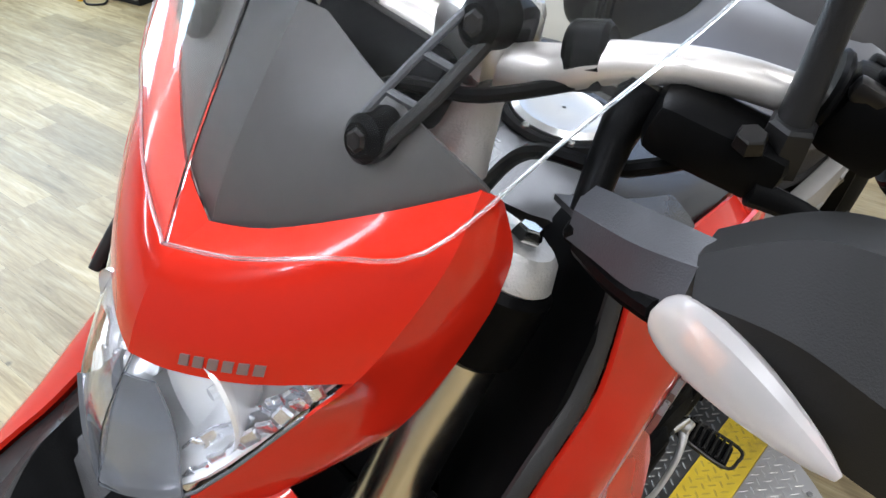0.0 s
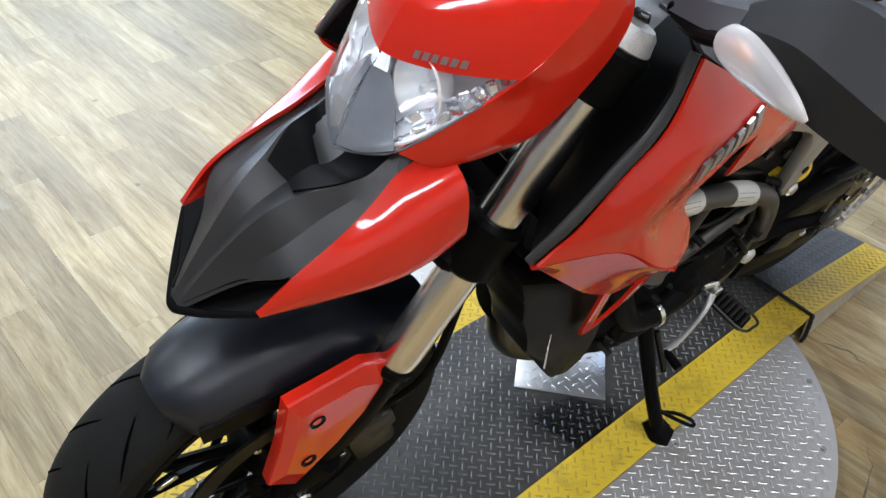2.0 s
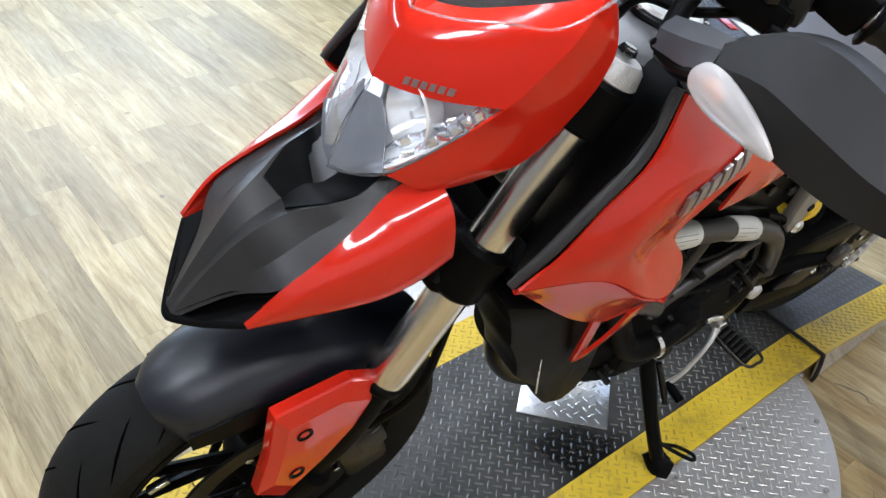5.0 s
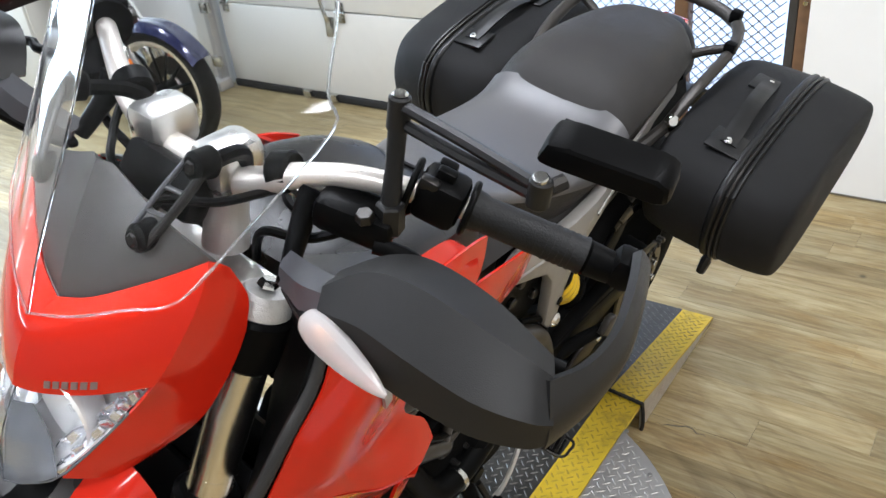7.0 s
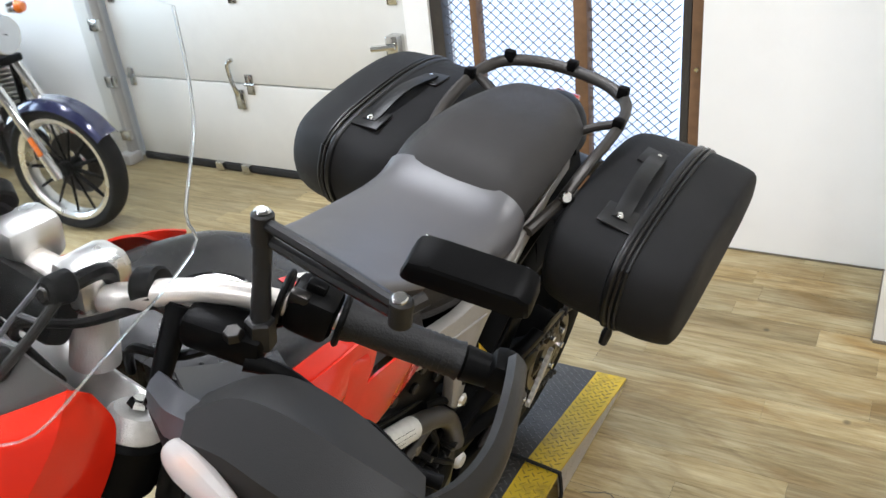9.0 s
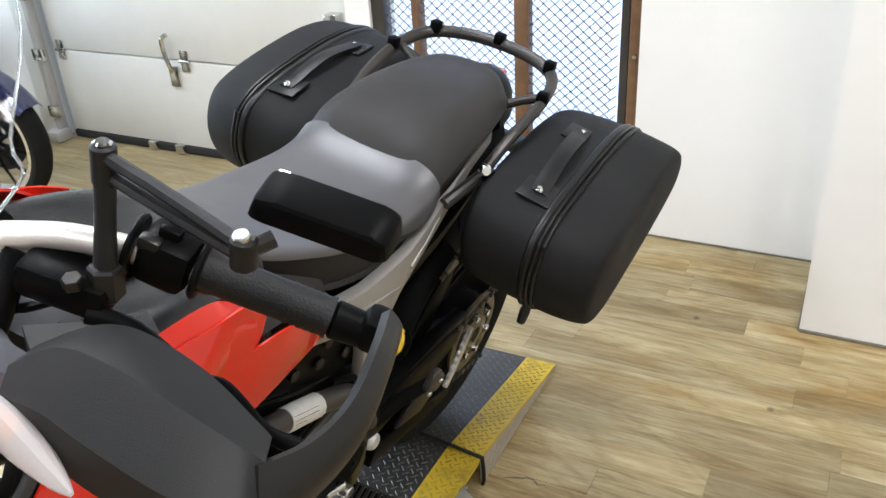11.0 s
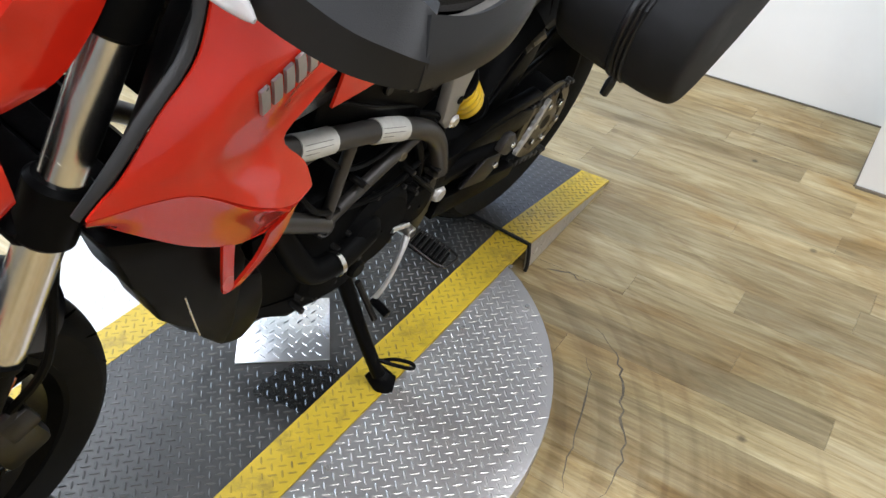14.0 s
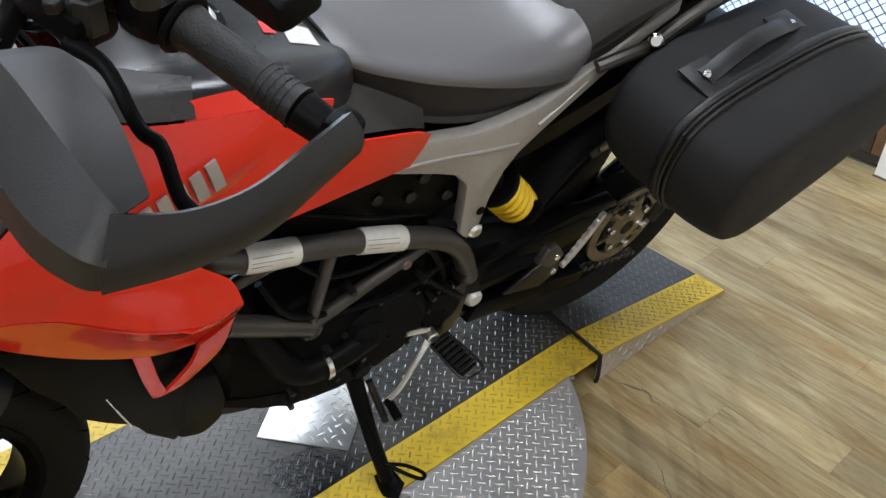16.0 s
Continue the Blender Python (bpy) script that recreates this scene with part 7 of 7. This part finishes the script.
# ---- side cases, hung on the tail ----
def pannier(s):
    p = thing("pannier", "black fabric-covered semi-rigid side case with zip and handle", "pannier", BIKE, "side cases")
    # profile in the plane of the bike: y, z; depth grows outwards
    inner = [(1.125, 0.828), (1.17, 0.862), (1.28, 0.890), (1.42, 0.908), (1.53, 0.895), (1.588, 0.842), (1.572, 0.795), (1.46, 0.738), (1.33, 0.692), (1.22, 0.664), (1.15, 0.688), (1.115, 0.76)]

    def ring(x, sc, dy=0, dz=0):
        return [V(s * x, 1.33 + (y - 1.33) * sc + dy, 0.78 + (z - 0.78) * sc + dz) for y, z in inner]
    b = part("body", loft([ring(0.165, 0.80), ring(0.178, 0.93), ring(0.22, 0.985), ring(0.30, 1.0)], 3, 3), BAG, p)
    part("zip_band", loft([ring(0.296, 1.0), ring(0.299, 1.022), ring(0.307, 1.026), ring(0.311, 1.008)], 2, 3), BAG_RIM, p, "black rubbery zip band")
    part("zip", tube(ring(0.316, 1.012) + [ring(0.316, 1.012)[0]], 0.0035, 6, 3), DARKMET, p)
    part("piping", tube(ring(0.325, 1.004) + [ring(0.325, 1.004)[0]], 0.004, 6, 3), BAG_RIM, p)
    part("lid", loft([ring(0.309, 1.002), ring(0.36, 0.995, 0.004, -0.004), ring(0.405, 0.965, 0.012, -0.008), ring(0.42, 0.90, 0.014, -0.008), ring(0.425, 0.70, 0.014, -0.006)], 3, 3), BAG, p, "bulged black fabric lid")
    # handle on the top face
    h0, h1 = V(s * 0.268, 1.215, 0.874), V(s * 0.258, 1.385, 0.904)
    d_ = (h1 - h0).normalized()
    sd_ = V(s * 0.995, 0, -0.1)
    strap = [[h0.lerp(h1, f) + sd_ * k + V(0, 0, up - abs(k) * 0.12) for k in (-0.0145, 0.0, 0.0145)] for f, up in ((-0.10, 0.003), (0.02, 0.006), (0.2, 0.013), (0.5, 0.019), (0.8, 0.013), (0.98, 0.006), (1.10, 0.003))]
    part("handle", shell(strap if s > 0 else [r[::-1] for r in strap], 0.005, 4, 3), BAG_RIM, p, "broad flat black carry strap")
    for k in (-0.012, 0.012):
        part("stitching", tube([h0.lerp(h1, f) + sd_ * k + V(0, 0, up - 0.0018) for f, up in ((-0.08, 0.0035), (0.02, 0.006), (0.2, 0.013), (0.5, 0.019), (0.8, 0.013), (0.98, 0.006), (1.08, 0.0035))], 0.0008, 6, 4), DARKMET, p)
    for q_, t in ((h0, -1), (h1, 1)):
        part("handle_patch", box(q_ + V(0, t * 0.012, 0.0005), (0.064, 0.056, 0.005), 0.002, (12 if t < 0 else 4, s * 6, 0)), BAG_RIM, p)
        part("snap", _rod(q_ + V(0, t * 0.014, 0.003), q_ + V(0, t * 0.014, 0.011), 0.0075, 0.006, 0.002, 14, None), STEEL, p, "silver snap stud")
    part("zip_pull", tube([(s * 0.312, 1.165, 0.685), (s * 0.311, 1.16, 0.665), (s * 0.309, 1.157, 0.64)], [0.005, 0.010, 0.008], 8, 3), BAG_RIM, p)
    part("clamp_arm", tube([(s * 0.15, 1.215, 0.852), (s * 0.178, 1.22, 0.858)], 0.011, 10, 2), BLACK_PL, p)
    part("mount_knob", _rod(V(s * 0.160, 1.21, 0.868), V(s * 0.168, 1.20, 0.874), 0.0125, 0.011, 0.003, 16, None), STEEL, p, "silver mounting knob")
    part("reflector", box((s * 0.235, 1.572, 0.825), (0.05, 0.004, 0.03), 0.001), REDLENS, p)


pannier(1)
pannier(-1)

# ---- cruiser in the background ----
CR = pose(-2.37, 1.82, 0, 0, 0, 66)
CRS = pose(0, 0.2, 0, 0, 0, 34) @ pose(0, -0.2, 0)      # its front end turned to the side
cru = thing("cruiser_motorcycle", "dark blue and chrome cruiser motorcycle parked by the garage door", "motorcycle", CR)
CW = (0, 0, 0.30)
cw = new("front_wheel")
cw.parent = cru
cw.matrix_local = CRS
part("tyre", tyre(0.30, 0.105, 0.235, CW), RUBBER, cw)
part("rim", lathe([(-0.04, 0.243), (0.04, 0.243), (0.04, 0.228), (0.028, 0.216), (-0.028, 0.216), (-0.04, 0.228)], CW, "x", 60), SATIN, cw, "bright wheel rim")
part("hub", lathe([(-0.05, 0.01), (-0.05, 0.035), (0.05, 0.035), (0.05, 0.01)], CW, "x", 24), BLACK_PL, cw)
for k in range(13):
    a = k / 13 * math.tau
    part("spoke", tube([(0, 0.03 * math.cos(a), 0.3 + 0.03 * math.sin(a)), (0, 0.222 * math.cos(a), 0.3 + 0.222 * math.sin(a))], [0.011, 0.008], 8, 2, None, 0.7), BLACK_PL, cw)
part("brake_disc", rotor(0.145, 0.06, (0.055, 0, 0.3)), DARKMET, cw)
for s in (1, -1):
    part("fork_leg", tube([(s * 0.085, -0.02, 0.28), (s * 0.085, 0.03, 0.40), (s * 0.085, 0.18, 0.72), (s * 0.085, 0.29, 0.96)], [0.026, 0.026, 0.021, 0.021], 16, 2), CHROME, cru, "chrome fork leg", xf=CRS)
    part("fork_reflector", box((s * 0.115, 0.03, 0.44), (0.006, 0.03, 0.09), 0.002, (-24, 0, 0)), ORANGE, cru, "orange reflector", xf=CRS)
    part("indicator", tube([(s * 0.15, 0.22, 0.98), (s * 0.19, 0.2, 0.98)], [0.02, 0.03], 14, 2), CHROME, cru, xf=CRS)
    part("indicator_lens", tube([(s * 0.188, 0.19, 0.98), (s * 0.192, 0.165, 0.98)], [0.03, 0.022], 14, 2), ORANGE, cru, "amber indicator", xf=CRS)
    part("grip", tube([(s * 0.30, 0.38, 1.08), (s * 0.40, 0.45, 1.06)], 0.018, 12, 2), GRIP, cru, xf=CRS)
    part("mirror_stem", tube([(s * 0.26, 0.36, 1.1), (s * 0.3, 0.33, 1.2), (s * 0.34, 0.34, 1.25)], 0.006, 8, 4), CHROME, cru, xf=CRS)
    part("mirror", box((s * 0.36, 0.345, 1.27), (0.11, 0.025, 0.06), 0.012), CHROME, cru, xf=CRS)
    part("exhaust", tube([(s * 0.12, 0.62, 0.5), (s * 0.16, 0.52, 0.36), (s * 0.18, 0.62, 0.27), (s * 0.18, 1.0, 0.25), (s * 0.18, 1.5, 0.27)], [0.022, 0.022, 0.024, 0.035, 0.035], 14, 5), CHROME, cru)
rows = []
for a in (150, 130, 110, 90, 70, 50):
    rows.append([(x, 0.325 * math.cos(radians(a)) if abs(x) < 0.05 else 0.315 * math.cos(radians(a)), 0.30 + (0.325 if abs(x) < 0.05 else 0.29) * math.sin(radians(a))) for x in (-0.068, -0.04, 0.0, 0.04, 0.068)])
part("front_mudguard", shell(rows, 0.003), BLUEPAINT, cru, "dark blue front mudguard", xf=CRS)
part("handlebar", tube([(-0.4, 0.45, 1.06), (-0.28, 0.36, 1.1), (-0.1, 0.3, 1.04), (0.1, 0.3, 1.04), (0.28, 0.36, 1.1), (0.4, 0.45, 1.06)], 0.0125, 12, 5), CHROME, cru, xf=CRS)
part("headlamp", lathe([(-0.06, 0.004), (-0.06, 0.082), (-0.045, 0.088), (0.03, 0.08), (0.08, 0.04), (0.085, 0.004)], (0, 0.17, 0.90), "y", 36), CHROME, cru, xf=CRS)
part("headlamp_glass", lathe([(-0.072, 0.004), (-0.062, 0.078), (-0.06, 0.078), (-0.066, 0.004)], (0, 0.17, 0.90), "y", 36), GLASS, cru, xf=CRS)
part("fork_yoke", box((0, 0.27, 0.94), (0.24, 0.07, 0.04), 0.012), CHROME, cru, xf=CRS)
part("fork_yoke", box((0, 0.21, 0.78), (0.23, 0.07, 0.04), 0.012), BLACK_PL, cru, xf=CRS)
rings = [[V(w * x, y, z0 + h * z) for x, z in ((-0.5, -0.6), (-1, -0.2), (-0.9, 0.5), (-0.4, 1), (0.4, 1), (0.9, 0.5), (1, -0.2), (0.5, -0.6))] for y, w, h, z0 in ((0.36, 0.03, 0.04, 0.84), (0.44, 0.12, 0.09, 0.83), (0.6, 0.155, 0.1, 0.81), (0.78, 0.12, 0.07, 0.76), (0.9, 0.06, 0.03, 0.72))]
part("tank", loft(rings, 4, 3), BLUEPAINT, cru, "dark blue fuel tank")
part("engine", box((0, 0.72, 0.44), (0.22, 0.34, 0.3), 0.04), DARKMET, cru)
for k in range(9):
    part("cooling_fin", box((0, 0.60, 0.50 + k * 0.022), (0.17, 0.2, 0.007), 0.002, (-22, 0, 0), seg=1), SATIN, cru)
    part("cooling_fin", box((0, 0.84, 0.50 + k * 0.022), (0.17, 0.2, 0.007), 0.002, (22, 0, 0), seg=1), SATIN, cru)
part("air_cleaner", lathe([(0.10, 0.004), (0.10, 0.085), (0.14, 0.085), (0.155, 0.06), (0.158, 0.004)], (0, 0.70, 0.62), "x", 32), CHROME, cru)
part("down_tube", tube([(0.07, 0.33, 0.85), (0.07, 0.42, 0.45), (0.07, 0.52, 0.24), (0.07, 1.1, 0.24)], 0.016, 12, 4), BLACK_PL, cru)
part("down_tube", tube([(-0.07, 0.33, 0.85), (-0.07, 0.42, 0.45), (-0.07, 0.52, 0.24), (-0.07, 1.1, 0.24)], 0.016, 12, 4), BLACK_PL, cru)
rings = [[V(w * x, y, z0 + 0.05 * z) for x, z in ((-1, -0.6), (-0.9, 0.6), (0, 1), (0.9, 0.6), (1, -0.6), (0, -0.9))] for y, w, z0 in ((0.86, 0.06, 0.72), (1.0, 0.15, 0.67), (1.2, 0.17, 0.68), (1.4, 0.12, 0.74), (1.6, 0.08, 0.76))]
part("seat", loft(rings, 4, 3), SEAT_DK, cru)
part("rear_tyre", tyre(0.31, 0.15, 0.205, (0, 1.5, 0.31)), RUBBER, cru)
part("rear_rim", lathe([(-0.05, 0.213), (0.05, 0.213), (0.05, 0.19), (-0.05, 0.19)], (0, 1.5, 0.31), "x", 48), SATIN, cru)
part("rear_disc", lathe([(-0.03, 0.02), (-0.03, 0.19), (0.03, 0.19), (0.03, 0.02)], (0, 1.5, 0.31), "x", 36), DARKMET, cru)
rows = [[(x, 1.5 + 0.345 * math.cos(radians(a)), 0.31 + (0.35 - (abs(x) / 0.1) ** 2 * 0.05) * math.sin(radians(a))) for x in (-0.1, -0.05, 0.0, 0.05, 0.1)] for a in (150, 120, 90, 60, 30)]
part("rear_mudguard", shell(rows, 0.003), BLUEPAINT, cru)
part("kickstand", tube([(0.08, 0.75, 0.24), (0.22, 0.7, 0.012)], 0.012, 10, 2), CHROME, cru)

# ---- white cabinet by the window wall, with a yellow hand tool before it ----
cab = thing("cabinet", "plain white metal floor cabinet with two doors", "cabinet", pose(-3.9, 2.19, 0, 0, 0, 3))
part("body", box((0, 0, 0.46), (0.62, 0.26, 0.84), 0.008), DOOR_W, cab)
part("plinth", box((0, 0.01, 0.02), (0.58, 0.22, 0.04), 0.003), SEAL, cab)
for s in (1, -1):
    dr_ = part("door", box((s * 0.153, -0.138, 0.46), (0.298, 0.018, 0.8), 0.004), DOOR_W, cab)
    part("handle", tube([(s * 0.03, -0.147, 0.5), (s * 0.03, -0.165, 0.51), (s * 0.03, -0.165, 0.59), (s * 0.03, -0.147, 0.6)], 0.005, 8, 3), STEEL, dr_, "steel pull handle")
tool = thing("grease_gun", "yellow and black hand tool standing on the floor", "hand tool", pose(-4.0, 1.98, 0))
part("barrel", _rod(V(0, 0, 0.002), V(0.03, 0, 0.2), 0.024, 0.02, 0.004, 16, None), SPRING, tool)
part("grip", tube([(0.03, 0, 0.2), (0.05, 0, 0.25), (0.11, 0, 0.27)], [0.016, 0.018, 0.014], 10, 4), BLACK_PL, tool)
part("hose", tube([(0.03, 0, 0.02), (0.12, -0.03, 0.008), (0.2, 0.02, 0.008), (0.16, 0.07, 0.008)], 0.006, 8, 5), CORD, tool)

# ---- cracked and chipped spots in the floor by the table ----
def crack(pts, w):
    line = cr(pts, 5)
    rng_ = random.Random(len(pts) * 7 + 1)
    bm = bmesh.new()
    left, right = [], []
    for i, p in enumerate(line):
        d = (line[min(i + 1, len(line) - 1)] - line[max(i - 1, 0)]).normalized()
        n_ = V(-d.y, d.x, 0)
        q_ = w * math.sin(math.pi * (i + 0.3) / (len(line) - 0.4)) * rng_.uniform(0.5, 1.3)
        j_ = n_ * rng_.uniform(-0.006, 0.006)
        left.append(bm.verts.new(p + j_ + n_ * q_))
        right.append(bm.verts.new(p + j_ - n_ * q_))
    for i in range(len(line) - 1):
        bm.faces.new((right[i], right[i + 1], left[i + 1], left[i]))
    return bm


CRACK = mat("cracked_floor_edge", (0.1, 0.082, 0.055), 0.7, 0, 0.4, 60, stains=0.7, stain_rgb=(0.2, 0.16, 0.1), stain_scale=30)
for pts, w in (([(0.31, 1.24, 0.0008), (0.37, 1.262, 0.0008), (0.44, 1.258, 0.0008)], 0.0022), ([(0.524, 1.126, 0.0008), (0.60, 1.07, 0.0008), (0.65, 1.0, 0.0008), (0.69, 0.90, 0.0008), (0.735, 0.80, 0.0008), (0.734, 0.66, 0.0008)], 0.0028),
               ([(0.554, 1.022, 0.0008), (0.60, 0.93, 0.0008), (0.638, 0.771, 0.0008), (0.67, 0.66, 0.0008)], 0.0018)):
    ck_ = part("crack", crack(pts, w), CRACK, floor)

# ---- floor planks, each its own piece ----
PWID, PLEN = 0.1015, 0.762
rng = random.Random(5)


def plank_mesh(lx):
    bm = box((0, 0, -0.004), (lx - 0.0004, PWID - 0.0004, 0.008), 0.0005, seg=1)
    for f in bm.faces:
        f.smooth = False
    me = bpy.data.meshes.new("plank")
    bm.to_mesh(me)
    bm.free()
    me.materials.append(PLANK)
    return me


shared = plank_mesh(PLEN)
extra_v, extra_f = [], []
count = 0
for r in range(int((YB + 0.1 - YF) / PWID) + 1):
    y = YF + (r + 0.5) * PWID
    x = XL - rng.uniform(0, PLEN)
    wall_x = XR + 0.05
    while x < XR:
        cx = x + PLEN / 2
        if y < YB + 0.12:
            if -0.3 < y < 2.2 and 0.2 < cx < 2.2 and count < 300:
                o = new("plank", shared)
                o.location = (cx, y, 0)
                o.parent = floor
                count += 1
            else:
                k = len(extra_v)
                a, b = PLEN / 2 - 0.0002, PWID / 2 - 0.0002
                xa, xb = max(cx - a, XL - 0.05), min(cx + a, wall_x)
                extra_v.extend([(xa, y - b, 0), (xb, y - b, 0), (xb, y + b, 0), (xa, y + b, 0)])
                extra_f.append((k, k + 1, k + 2, k + 3))
        x += PLEN
me = bpy.data.meshes.new("far_planks")
me.from_pydata(extra_v, [], extra_f)
me.materials.append(PLANK_FAR)
fp_ = new("far_planks", me)
fp_.parent = floor
tagged(fp_, kind="stuff")
